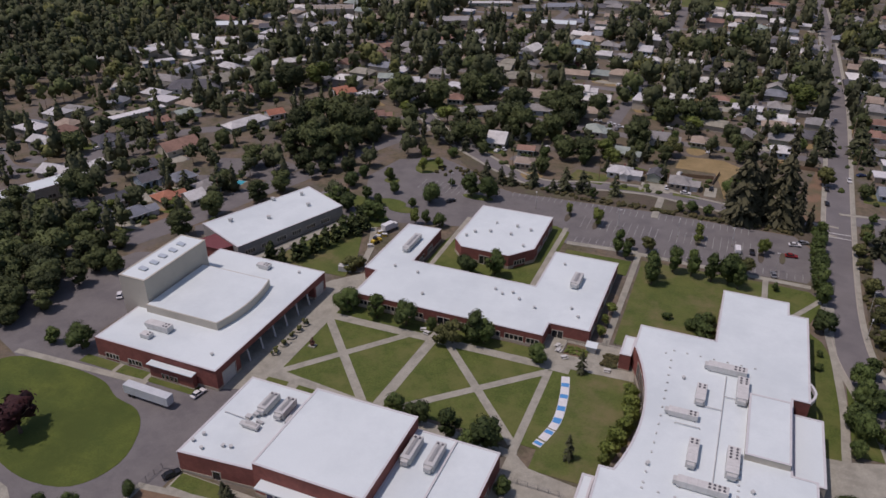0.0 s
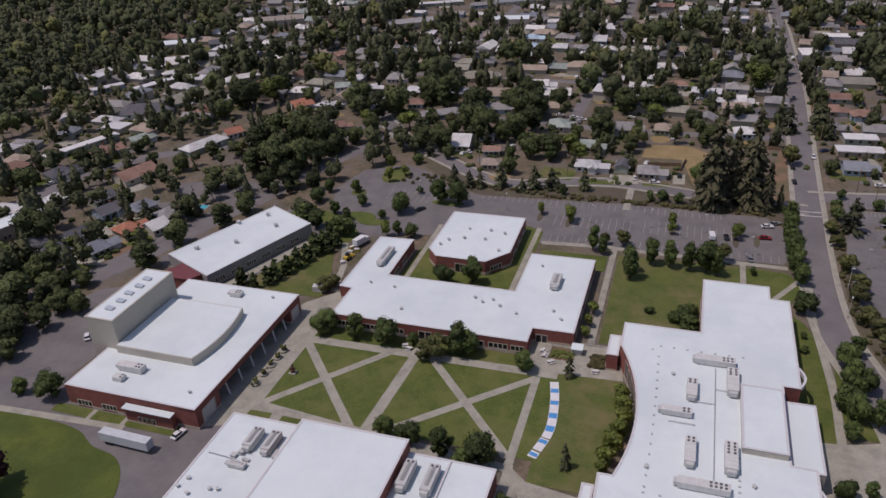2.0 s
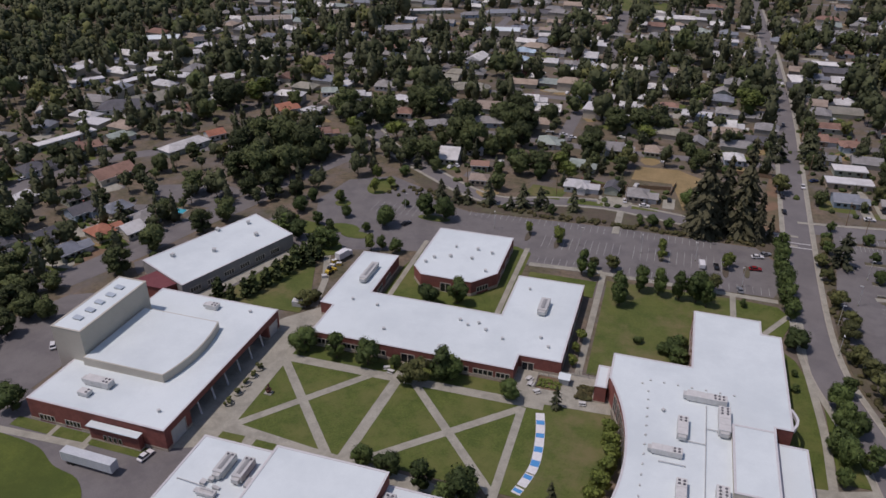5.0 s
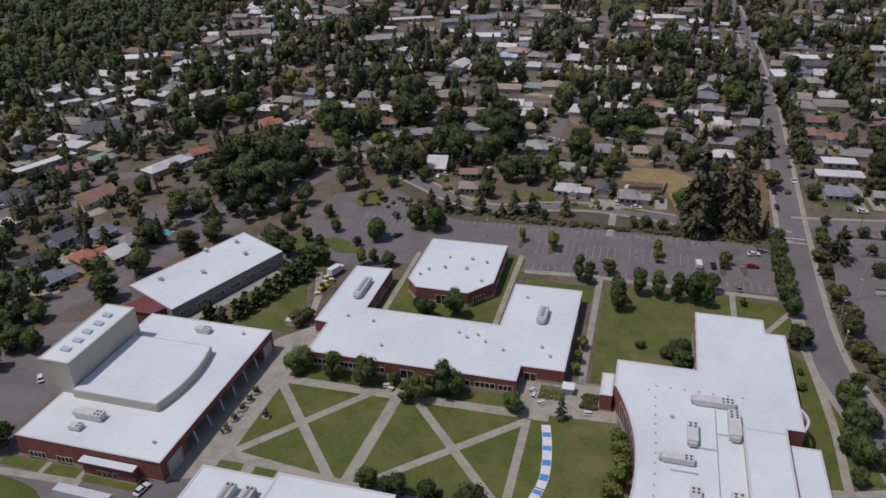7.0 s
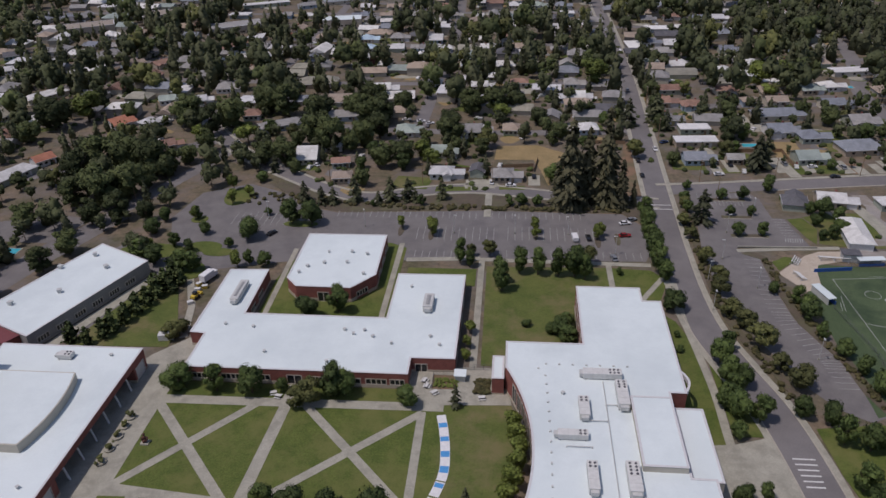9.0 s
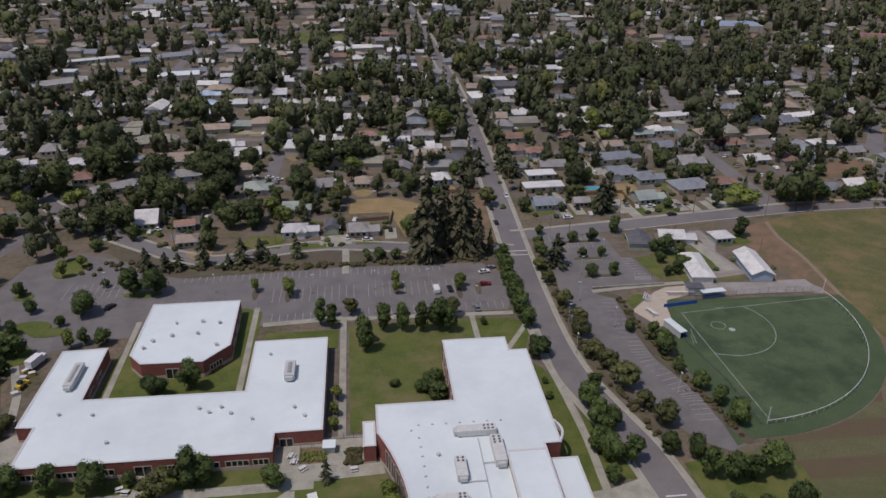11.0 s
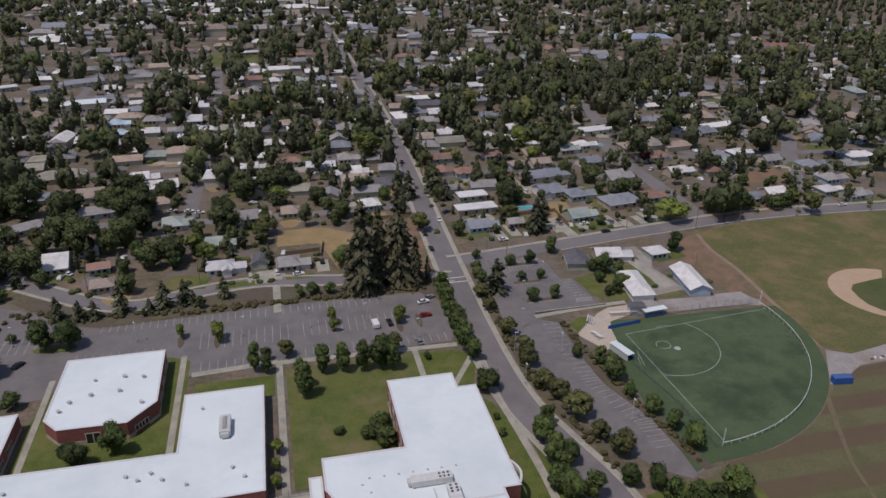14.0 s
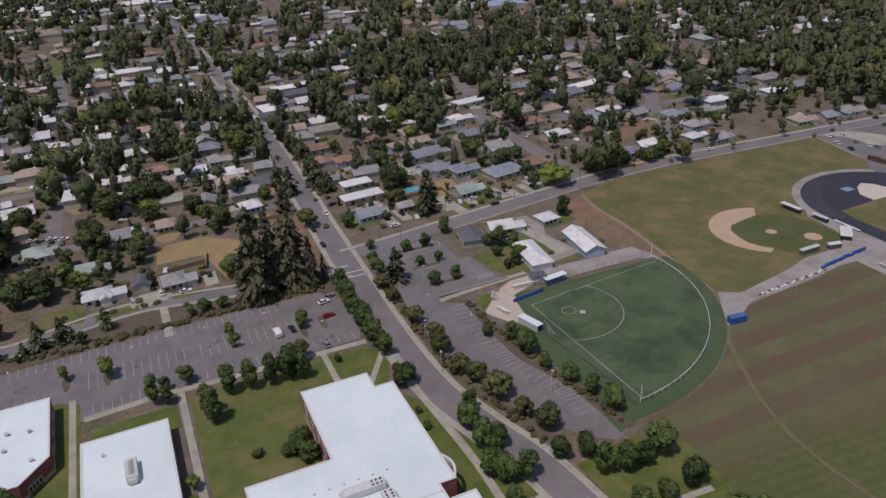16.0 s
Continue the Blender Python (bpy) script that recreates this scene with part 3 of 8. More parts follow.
strip("worn_track", "pale worn trail along the field edge", [(163.5, 323.5), (160.6, 308), (160.8, 290), (159.5, 274), (156.6, 249), (154.4, 230)], 1.8, 0.066, surface("pale_worn_trail", (0.27, 0.21, 0.15), (0.22, 0.165, 0.115), 0.2, 2.0), "path")
slab("gravel_path", "grey gravel patch behind the low houses", [(139, 270), (151, 269.6), (153.6, 258), (149, 259), (140.5, 265)], 0.0655, GRAVEL, "path")
BALL = (206, 256.5)
slab("infield", "tan raked clay arc of a ball diamond", arc(*BALL, 21.2, 56, 233, 30) + [(196.5, 241.6), (193.7, 245), (191.8, 250), (192.2, 256), (194, 262), (197.5, 265.5), (206.8, 267.2), (213, 268)], 0.075, CLAY, "infield")
for x, y, r in ((206.6, 253, 2.2), (217, 241.8, 3.4)):
    slab("infield", "round tan clay patch on the diamond", arc(x, y, r, 0, 345, 22), 0.077, CLAY, "infield")
slab("lawn", "green infield grass of the diamond", [(213, 267.8), (206.8, 267), (197.7, 265.3), (194.2, 262), (192.4, 256), (192, 250), (193.9, 245), (196.7, 241.5), (199, 236.5), (204, 234.6), (217.5, 232.6), (225, 236.5), (227.4, 242), (226.6, 254), (221.5, 264)], 0.07, surface("infield_grass", (0.068, 0.086, 0.027), (0.092, 0.106, 0.036), 0.12, 2.0, bump=0.3, stain=(0.10, 0.095, 0.04), stain_scale=0.06), "lawn")
slab("gravel_path", "grey gravel path between the playing fields", [(155, 226), (162, 222), (190, 227), (200, 230.2), (217.5, 230.5), (226, 235), (228.7, 242), (229.7, 256), (236, 264), (240, 264), (240, 20), (214.2, 20), (214.2, 219.3), (206, 219.8), (190, 217.3), (160, 215.5), (148, 209), (143, 208)], 0.08, GRAVEL, "path")
m = surface("striped_mown_field", (0.098, 0.100, 0.044), (0.134, 0.126, 0.064), 0.1, 1.6, bump=0.3)
nt = m.node_tree
where = nt.nodes.new("ShaderNodeNewGeometry").outputs["Position"]


def mown_bands(period, phase, turn, wobble):
    """Mowing stripes of that width along x, slightly wavering."""
    turned = nt.nodes.new("ShaderNodeMapping")
    turned.inputs["Rotation"].default_value = (0, 0, radians(turn))
    nt.links.new(where, turned.inputs["Vector"])
    wave = nt.nodes.new("ShaderNodeTexWave")
    wave.bands_direction, wave.inputs["Scale"].default_value = "Y", math.tau / 20 / period
    wave.inputs["Distortion"].default_value, wave.inputs["Detail"].default_value, wave.inputs["Detail Scale"].default_value = wobble, 3.0, 0.3
    wave.inputs["Phase Offset"].default_value = phase
    nt.links.new(turned.outputs["Vector"], wave.inputs["Vector"])
    return wave.outputs["Fac"]


bsdf = nt.nodes["Principled BSDF"]
thatch = bsdf.inputs["Base Color"].links[0].from_socket
split = nt.nodes.new("ShaderNodeSeparateXYZ")
nt.links.new(where, split.inputs[0])
north = nt.nodes.new("ShaderNodeMapRange")
north.inputs["From Min"].default_value, north.inputs["From Max"].default_value = 150, 172
nt.links.new(split.outputs["Y"], north.inputs["Value"])
wide_band = ramp(nt, mown_bands(14.2, 2.7, 0.5, 0.6), (0, 0, 0), (0.95, 0.95, 0.95), 0.36, 0.62)
narrow_band = ramp(nt, mown_bands(3.4, 0.0, 4.0, 1.2), (0, 0, 0), (0.5, 0.5, 0.5), 0.3, 0.8)
patch = ramp(nt, grain(nt, where, 0.024, 6.0, 0.7), (0, 0, 0), (0.85, 0.85, 0.85), 0.47, 0.63)
green = mixed(nt, "MIX", narrow_band, (0.088, 0.102, 0.034), (0.066, 0.086, 0.026))
green = mixed(nt, "MULTIPLY", 0.5, green, ramp(nt, grain(nt, where, 0.5, 5.0, 0.7), (0.6, 0.6, 0.6), (1.3, 1.3, 1.3), 0.3, 0.7))
green = mixed(nt, "MIX", patch, green, (0.132, 0.098, 0.056))
brown = mixed(nt, "MIX", ramp(nt, grain(nt, where, 0.05, 5.0, 0.7), (0.3, 0.3, 0.3), (1, 1, 1), 0.35, 0.6), thatch, (0.112, 0.074, 0.048))
striped = mixed(nt, "MIX", wide_band, thatch, brown)
nt.links.new(mixed(nt, "MIX", ramp(nt, north.outputs["Result"], (0, 0, 0), (1, 1, 1), 0.0, 1.0), green, striped), bsdf.inputs["Base Color"])
MOWN = m
slab("lawn", "large field mown in green and brown stripes", [(157, 214.5), (190, 217), (206, 219.5), (214, 219), (214, 20), (96, 20), (92, 120), (84, 178)] + arc(91, 250, 67, -88, -38, 16), 0.04, MOWN, "playing field")
WORN_GRASS = surface("worn_thin_grass", (0.165, 0.135, 0.082), (0.135, 0.115, 0.066), 0.2, 2.0, bump=0.2)
slab("worn_track", "thin worn dirt track across the mown field", [(151, 213), (139, 203), (133.2, 192), (125, 175.4), (120.7, 160), (119.8, 147), (120.9, 134), (121.5, 112), (120.5, 112), (119.9, 134), (118.8, 147), (119.7, 160.4), (124.1, 175.9), (132.1, 193), (137.6, 204), (149.6, 214)], 0.05, WORN_GRASS, "path")
slab("driveway", "grey asphalt drive south of the tree lawn", [(66, 150), (79.5, 152.2), (82, 147.6), (88.5, 142.8), (92, 120), (66, 120)], 0.10, ASPHALT, "driveway")
path([(77.5, 155.2), (89.5, 154.6)], 1.8, 0.13, "short pale walk to the mown field")
slab("pool_deck", "pale concrete deck of an open-air pool", [(104, 114.4), (123, 113.6), (128, 92), (104, 88)], 0.06, CONCRETE, "pavement")
slab("lawn", "green lawn under the trees south of the parking", [(65, 176), (82, 178.5), (95, 172), (93, 140), (70, 138), (66, 160)], 0.09, LAWN, "lawn")
slab("infield", "round tan clay infield of a second diamond", arc(194, 151, 21, 0, 352, 36), 0.075, CLAY, "infield")
slab("lawn", "green grass centre of the second diamond", arc(197, 148, 12, 0, 350, 24), 0.08, LAWN, "lawn")
TR = (271, 251)
slab("running_track", "dark rubber running track with a wide end", arc(*TR, 35, 0, 180, 40) + [(236, 20), (306, 20)], 0.09, TRACK, "track")
slab("gravel_path", "pale concrete edge round the running track", arc(*TR, 38.5, 0, 180, 40) + [(232.5, 20), (309.5, 20)], 0.055, GRAVEL, "path")
slab("lawn", "green infield of the running track", [(244.5, 20), (297.5, 20), (297.5, 236), (293, 247), (285.5, 254), (266.5, 254.6), (245.5, 253.5), (244, 244)], 0.1, FIELD, "lawn")
slab("infield", "pale sand landing area inside the track", [(266.4, 254.8), (266.6, 262), (272, 268), (277.6, 271), (281.4, 267.3), (283.4, 260.3), (284.5, 254.3)], 0.102, SAND, "sand pit")
slab("track_mat", "small pale blue mat on the dark track", rect(264.6, 269.6, 267, 270.8), 0.125, surface("faded_blue_mat", (0.16, 0.27, 0.36), (0.2, 0.33, 0.42), 0.5, 4.0), "mat")
for k in range(7):
    line_arc(*TR, 34 - k * 1.15, 95, 185, 0.016, 0.096, 30)
slab("gravel_path", "grey gravel yard beside the field road", [(104, 271), (150, 268), (154, 262), (152, 259.6), (118, 261), (100, 262)], 0.062, GRAVEL, "path")
slab("pavement", "pale concrete plaza behind home plate", [(77.6, 253), (84, 259.5), (90.3, 265.5), (95.8, 268.6), (103, 269), (103, 262.5), (92.5, 259), (90.6, 254), (89, 244.4), (83.4, 241.5), (79.3, 249.5)], 0.12, surface("pale_tan_paving", (0.43, 0.365, 0.29), (0.49, 0.42, 0.34), 0.25, 3.0, bump=0.05), "pavement")
slab("lawn", "small green turf patch beside the paved plaza", [(77.5, 260.5), (82.9, 264.5), (87, 263), (78.4, 254.6)], 0.115, LAWN, "lawn")
strip("retaining_wall", "low pale retaining wall above the parking", [(68.2, 270.3), (82, 270.6), (96, 271)], 0.4, 0.75, CONCRETE, "wall")
path([(67.5, 268), (80, 269.6), (96, 270.9), (104, 271.5)], 2.2, 0.13, "pale walk above the parking stalls")
slab("yard_paving", "grey asphalt lot round the field house", [(305, 292), (311.5, 327), (384, 322), (372, 240), (330, 200), (308, 200), (308.5, 262), (294, 277)], 0.065, ASPHALT, "yard")
slab("yard_paving", "pale concrete apron at the edge of the lot", [(316, 327.4), (326, 327.2), (334, 325), (341.6, 313), (344.5, 297.5), (335.7, 295.5), (325, 303.7), (324.5, 318)], 0.09, CONCRETE, "yard")
strip("kerb", "pale kerb along the edge of the playing field", [(312, 327), (308.5, 310), (305, 293.5)], 0.5, 0.14, KERB, "kerb")
slab("yard_paving", "dark asphalt yard behind the western houses", [(-241, 207), (-231, 216), (-209, 203), (-215, 193), (-226, 196)], 0.018, ASPHALT, "yard")
slab("lawn", "dry yard beside the western houses", [(-209, 203), (-204, 210), (-208, 222), (-216, 216)], 0.02, DIRT, "yard")
slab("yard_paving", "sandy drive looping between the low houses", [(124, 317), (130, 317), (131, 304), (127.5, 296), (130, 284), (131, 276), (116, 273.5), (115.5, 277), (122, 281), (122.5, 296), (126, 306)], 0.066, GRAVEL, "drive")
slab("lawn", "small green lawn within the drive loop", [(116, 283), (120.5, 284), (121, 297), (117, 300)], 0.07, LAWN, "lawn")
slab("lawn", "green lawn beside the small white house", [(132.5, 300), (147, 303), (145, 312), (131, 313)], 0.068, LAWN, "lawn")
for pts, m, w in (([(57.5, 341), (72, 340.5), (72, 347), (58, 355)], LAWN_DRY, "dry green"), ([(78.5, 337.5), (86, 338), (86, 344), (79, 343)], LAWN_DRY, "dry green"), ([(107.5, 337), (113.5, 337.5), (114.5, 349), (108.5, 349)], LAWN, "green"), ([(118, 338), (131, 338.5), (131, 347), (118.5, 348)], LAWN_DRY, "dry green"),
                  ([(147.5, 341), (161, 340), (163, 352), (150, 354)], LAWN, "green"), ([(132, 339), (139, 339), (141, 349), (134, 351)], DIRT, "bare brown"), ([(106, 355), (119, 357), (120, 376), (108, 376)], STRAW, "straw coloured"), ([(132, 364), (144, 364), (146, 392), (134, 392)], LAWN_DRY, "dry green"), ([(-46, 314), (-30.5, 315.5), (-30.5, 319.5), (-46, 319)], LAWN, "green"), ([(-19, 317), (-8, 317), (-8, 321), (-19, 321)], LAWN, "green"), ([(-66, 318), (-50, 316), (-48, 328), (-64, 330)], LAWN_DRY, "dry green"), ([(214, 376), (228.4, 391), (250.6, 402.3), (262, 397), (252, 379), (246.5, 367), (236.6, 373.4)], DIRT, "bare brown"), ([(180, 338), (200, 340), (196, 352), (182, 356)], DIRT, "bare brown"), ([(203, 339.5), (222, 341), (216, 354), (204, 352)], DIRT, "bare brown")):
    slab("lawn", f"{w} front yard of a house by the street", pts, 0.062, m, "lawn")
slab("yard_paving", "grey asphalt side street beside the western houses", [(-212, 190), (-200, 190), (-190, 215), (-181, 248), (-168, 284), (-176, 290), (-190, 262), (-200, 232)], 0.023, ASPHALT, "yard")
slab("yard_paving", "grey asphalt court among the western houses", [(-205, 262), (-190, 262), (-182, 282), (-200, 286), (-226, 276), (-224, 268)], 0.0215, ASPHALT, "yard")
path([(-73, 176.5), (-72.4, 185.1)], 3.0, 0.161, "pale walk to the classroom door")


# ---- school buildings ----
def ring_wall(name, outer, inner, z0, z1, material, parent, openings=None, label=""):
    """A wall that runs round an outline, in one piece with mitred corners. openings: edge number -> list of (from, to, sill, head)."""
    openings = openings or {}
    zs = sorted({z0, z1, *[z for holes in openings.values() for o in holes for z in (max(o[2], z0), min(o[3], z1)) if z0 <= z <= z1]})
    index, verts, faces = {}, [], {}

    def at(p):
        key = tuple(round(c, 3) for c in p)
        if key not in index:
            index[key] = len(verts)
            verts.append(key)
        return index[key]

    for i, a in enumerate(outer):
        a, b = Vector(a), Vector(outer[(i + 1) % len(outer)])
        c, d = Vector(inner[i]), Vector(inner[(i + 1) % len(inner)])
        size = (b - a).length
        way = (b - a) / size
        side = Vector((-way.y, way.x)) * ((c - a).dot(Vector((-way.y, way.x))))
        holes = [(max(o[0], 0), min(o[1], size), o[2], o[3]) for o in openings.get(i, [])]
        xs = sorted({0.0, size, *[v for o in holes for v in o[:2]]})
        far = [c if x == 0 else d if x == size else a + way * x + side for x in xs]
        near = [a + way * x for x in xs]
        for k in range(len(xs) - 1):
            for lo, hi in zip(zs, zs[1:]):
                if any(o[0] <= xs[k] + 1e-4 and o[1] >= xs[k + 1] - 1e-4 and o[2] <= lo + 1e-4 and o[3] >= hi - 1e-4 for o in holes):
                    continue
                p = [at((*q, z)) for z in (lo, hi) for q in (near[k], near[k + 1], far[k + 1], far[k])]
                for q in ((3, 2, 1, 0), (4, 5, 6, 7), (0, 1, 5, 4), (1, 2, 6, 5), (2, 3, 7, 6), (3, 0, 4, 7)):
                    f = [p[j] for j in q]
                    key = frozenset(f)
                    if key in faces:
                        del faces[key]
                    else:
                        faces[key] = f
    me = bpy.data.meshes.new(name)
    me.from_pydata(verts, [], list(faces.values()))
    me.materials.append(material)
    ob = new(name, me)
    ob.parent = parent
    return tagged(ob, label)


def window(parent, m, x0, x1, z0, z1, panes=4, surround=FRAME_PALE, name="window"):
    """A window in its opening: a projecting surround, mullions and dark panes, each pane a piece."""
    bm = bmesh.new()
    for q in ((x0 - 0.2, x1 + 0.2, z1, z1 + 0.25), (x0 - 0.2, x1 + 0.2, z0 - 0.2, z0), (x0 - 0.2, x0, z0, z1), (x1, x1 + 0.2, z0, z1)):
        box(bm, q[0], q[1], -0.06, 0.2, q[2], q[3], m)
    w = (x1 - x0) / panes
    for k in range(1, panes):
        box(bm, x0 + k * w - 0.12, x0 + k * w + 0.12, -0.02, 0.16, z0, z1, m)
    f = part(name, bm, surround, parent, "pale framed window with dark panes")
    for k in range(panes):
        bm = bmesh.new()
        box(bm, x0 + k * w + (0.12 if k else 0), x0 + (k + 1) * w - (0.12 if k < panes - 1 else 0), 0.1, 0.14, z0, z1, m)
        part("pane", bm, GLASS, f)


def building(name, label, pts, h, wall=BRICK, openings=None, base=0.9, roof=MEMBRANE, z0=0.0, coping=COPING, top=None):
    """Walls with openings, a stone base, a roof behind a low parapet and its coping. openings: edge number -> list of (from, to, sill, head, panes)."""
    ob = thing(name, label, "building")
    pts = [tuple(p) for p in pts]
    area = sum(a[0] * b[1] - b[0] * a[1] for a, b in zip(pts, pts[1:] + pts[:1]))
    assert area > 0, name
    openings = openings or {}
    marks = []
    for i, holes in openings.items():
        d = Vector(pts[(i + 1) % len(pts)]) - Vector(pts[i])
        m = Matrix.Translation((*pts[i], 0)) @ Matrix.Rotation(math.atan2(d.y, d.x), 4, "Z")
        marks += [(m, o) for o in holes]
    ring_wall("wall", pts, shifted(pts, 0.35), z0, h, wall, ob, openings)
    if base:
        low = {i: [(o[0] - 0.2, o[1] + 0.2, -1, 9) for o in holes if o[2] < base] for i, holes in openings.items()}
        ring_wall("base_course", shifted(pts, -0.08), shifted(pts, -0.003), z0, z0 + base, BASE, ob, low, "pale stone base course")
    top = top or pts
    ring_wall("coping", shifted(top, -0.1), shifted(top, 0.45), h + 0.002, h + 0.09, coping, ob, None, "metal roof edge")
    bm = bmesh.new()
    prism(bm, shifted(top, 0.34), h - 0.35, h - 0.02 if top is pts else h + 0.03)
    part("roof", bm, roof, ob, "flat white membrane roof" if roof is MEMBRANE else "")
    for m, o in marks:
        window(ob, m, *o[:4], panes=o[4], name="door" if o[2] <= z0 + 0.2 else "window")
    return ob


def groups(start, step, n, width, sill=1.1, head=2.7, panes=4):
    return [(start + k * step, start + k * step + width, sill, head, panes) for k in range(n)]


MAIN = [(-104.0, 185.3), (-40.5, 185.5), (-40.5, 192.8), (-28.0, 193.0), (-28.0, 238.5), (-50.5, 238.2), (-50.5, 212.2), (-95.0, 212.4), (-95.3, 238.8), (-108.6, 238.2), (-108.6, 201.6), (-104.0, 201.2)]
building("classroom_building", "U-shaped red brick classroom building with flat white roof", MAIN, 4.9, openings={
    0: groups(2, 8.5, 3, 5.4) + [(29.5, 33.5, 0.15, 3.0, 2)] + groups(36.5, 5.0, 1, 4) + groups(44.5, 7.3, 2, 5.6) + [(58.6, 62.4, 1.1, 2.7, 3)],
    2: [(1.2, 4.4, 0.15, 2.7, 2)], 3: groups(4, 9, 4, 5), 5: groups(4, 7.5, 3, 4.5), 6: groups(5, 9, 4, 5), 7: groups(5, 8, 2, 4.5), 9: groups(6, 9, 3, 4)})
OCT = [(-87.3, 232.9), (-83.0, 227.7), (-64.8, 227.4), (-57.8, 236.0), (-58.4, 264.0), (-87.3, 263.8)]
building("library_building", "red brick library with cut corners and white roof", OCT, 5.6, openings={1: [(7.2, 10.8, 0.15, 3.4, 2)], 2: groups(2.5, 4, 1, 4.5), 3: groups(5, 8, 3, 4)}, base=1.3)
curve = [(-6.9 - (y - 156) ** 2 / 134, y) for y in [185.4 - k * 49.7 / 14 for k in range(15)]]
SCI = [(-13.1, 123.4), (8.4, 124.2), (8.4, 108.0), (33.6, 108.0), (33.6, 149.0), (28.2, 149.0), (28.2, 178.0), (32.4, 178.0), (32.4, 220.7), (27.0, 220.7), (27.0, 228.0), (7.5, 228.0), (7.5, 197.7), (-13.8, 197.7), (-13.8, 185.9)] + curve + [(-13.3, 135.6)]
sci_open = {11: groups(3, 6.2, 4, 3.6, 1.0, 2.6, 3) + groups(3, 6.2, 4, 3.6, 4.6, 6.2, 3), 7: groups(4, 9, 4, 5, 1.0, 2.6) + groups(4, 9, 4, 5, 4.6, 6.2), 0: groups(3, 6.5, 3, 2.2, 4.6, 6.2, 2) + groups(3, 6.5, 3, 2.2, 1.0, 2.6, 2)}
for k in range(16, 25):
    sci_open[k] = [(0.45, 3.15, 1.0, 6.3, 2)]
building("science_building", "two-storey red brick building with a concave glazed wall", SCI, 8.2, openings=sci_open)
building("roof_penthouse", "raised beige block with white roof on the science building", rect(17.6, 27.6, 150.4, 174.2), 9.9, BEIGE, base=0, z0=7.9)
building("entrance_canopy", "low white-roofed entrance block with pale walls", rect(28.7, 35.7, 149.8, 174.3), 6.4, BEIGE, {1: groups(2, 7, 3, 5, 1.0, 3.4)}, base=0.6)
building("entry_block", "low red brick entry block with white roof", rect(-16.4, -13.7, 123.4, 133.4), 6.4, base=0.6)
building("stair_tower", "small red brick entry block with white roof", rect(-17.4, -14.2, 184.3, 194.2), 5.6, base=0.6)
for x, y, r, top in ((32.5, 183.0, 4.0, 8.2), (33.7, 138.5, 4.5, 8.0)):
    bm = bmesh.new()
    strip_mesh(bm, [Vector((x + 1.3 * math.sin(math.pi * j / 10), y - r + 2 * r * j / 10)) for j in range(11)], 0.3, top, 0, 1.2)
    bmesh.ops.recalc_face_normals(bm, faces=bm.faces)
    part("sunshade", bm, COPING, bpy.data.objects["science_building"], "curved white metal fin")

# theatre: low hall, stage house with a curved front, fly tower, arcade on slanting columns
TH = [(-160.0, 131.0), (-117.6, 131.4), (-117.6, 142.0), (-122.0, 142.0), (-122.0, 183.0), (-117.6, 183.0), (-117.6, 190.0), (-160.0, 190.0)]
theatre = building("theatre_building", "red brick theatre with white roof and tall beige fly tower", TH, 7.0, openings={
    0: groups(3, 8.3, 2, 4.6, 0.8, 2.4) + groups(25.5, 6, 1, 4.6, 0.8, 2.4), 1: [(2.5, 8.3, 0.15, 4.6, 1)], 3: groups(2, 6.5, 6, 4.4, 0.15, 3.2, 3), 5: [(1.0, 5.6, 0.15, 4.2, 1)]}, top=rect(-160.0, -117.6, 131.2, 190.0))
bm = bmesh.new()
prism(bm, rect(-121.9, -117.75, 142.1, 182.9), 6.1, 6.6)
part("arcade_ceiling", bm, COPING, theatre, "pale ceiling over the arcade")
bm = bmesh.new()
box(bm, -117.72, -117.62, 142.05, 182.95, 5.0, 6.98)
part("arcade_beam", bm, BRICK, theatre, "brick beam above the arcade")
for k in range(6):
    bm = bmesh.new()
    y = 146.5 + k * 6.6
    tube(bm, (-117.7, y, 0.15), (-118.6, y, 5.05), 0.3, 0.26, 10)
    part("column", bm, COPING, theatre, "white slanting column")
bm = bmesh.new()
box(bm, -139.3, -124.2, 129.3, 130.95, 0.6, 4.7)
part("entrance_porch", bm, BRICK, theatre)
bm = bmesh.new()
box(bm, -139.4, -124.1, 129.2, 130.96, 0, 0.6)
part("porch_base", bm, BASE, theatre, "pale stone base")
for k in range(4):
    bm = bmesh.new()
    box(bm, -135.2 + k * 1.5, -134.1 + k * 1.5, 129.18, 129.32, 0.9, 2.6)
    frame_part = part("porch_window", bm, FRAME_PALE, theatre, "cream window surround")
    bm = bmesh.new()
    box(bm, -135.05 + k * 1.5, -134.25 + k * 1.5, 129.14, 129.2, 1.05, 2.45)
    part("pane", bm, GLASS, frame_part, "dark glass")
bm = bmesh.new()
box(bm, -139.7, -124.0, 128.7, 130.94, 4.72, 4.95)
part("canopy_roof", bm, MEMBRANE, theatre, "white canopy roof")
for y0, y1, z1 in ((134.0, 139.6, 4.55), (184.1, 188.5, 4.15)):
    bm = bmesh.new()
    box(bm, -117.69, -117.64, y0, y1, 0.16, z1)
    shutter = part("roller_door", bm, METAL, theatre, "pale grey roller door")
    for k in range(8):
        z = 0.16 + (z1 - 0.16) * (k + 0.1) / 8
        bm = bmesh.new()
        box(bm, -117.64, -117.61, y0 + 0.05, y1 - 0.05, z, z + (z1 - 0.16) / 10)
        part("slat", bm, METAL, shutter)
front = [(-127.0 - 0.0113 * (y - 161.3) ** 2, y) for y in [147.6 + k * 27.4 / 12 for k in range(13)]]
bm = bmesh.new()
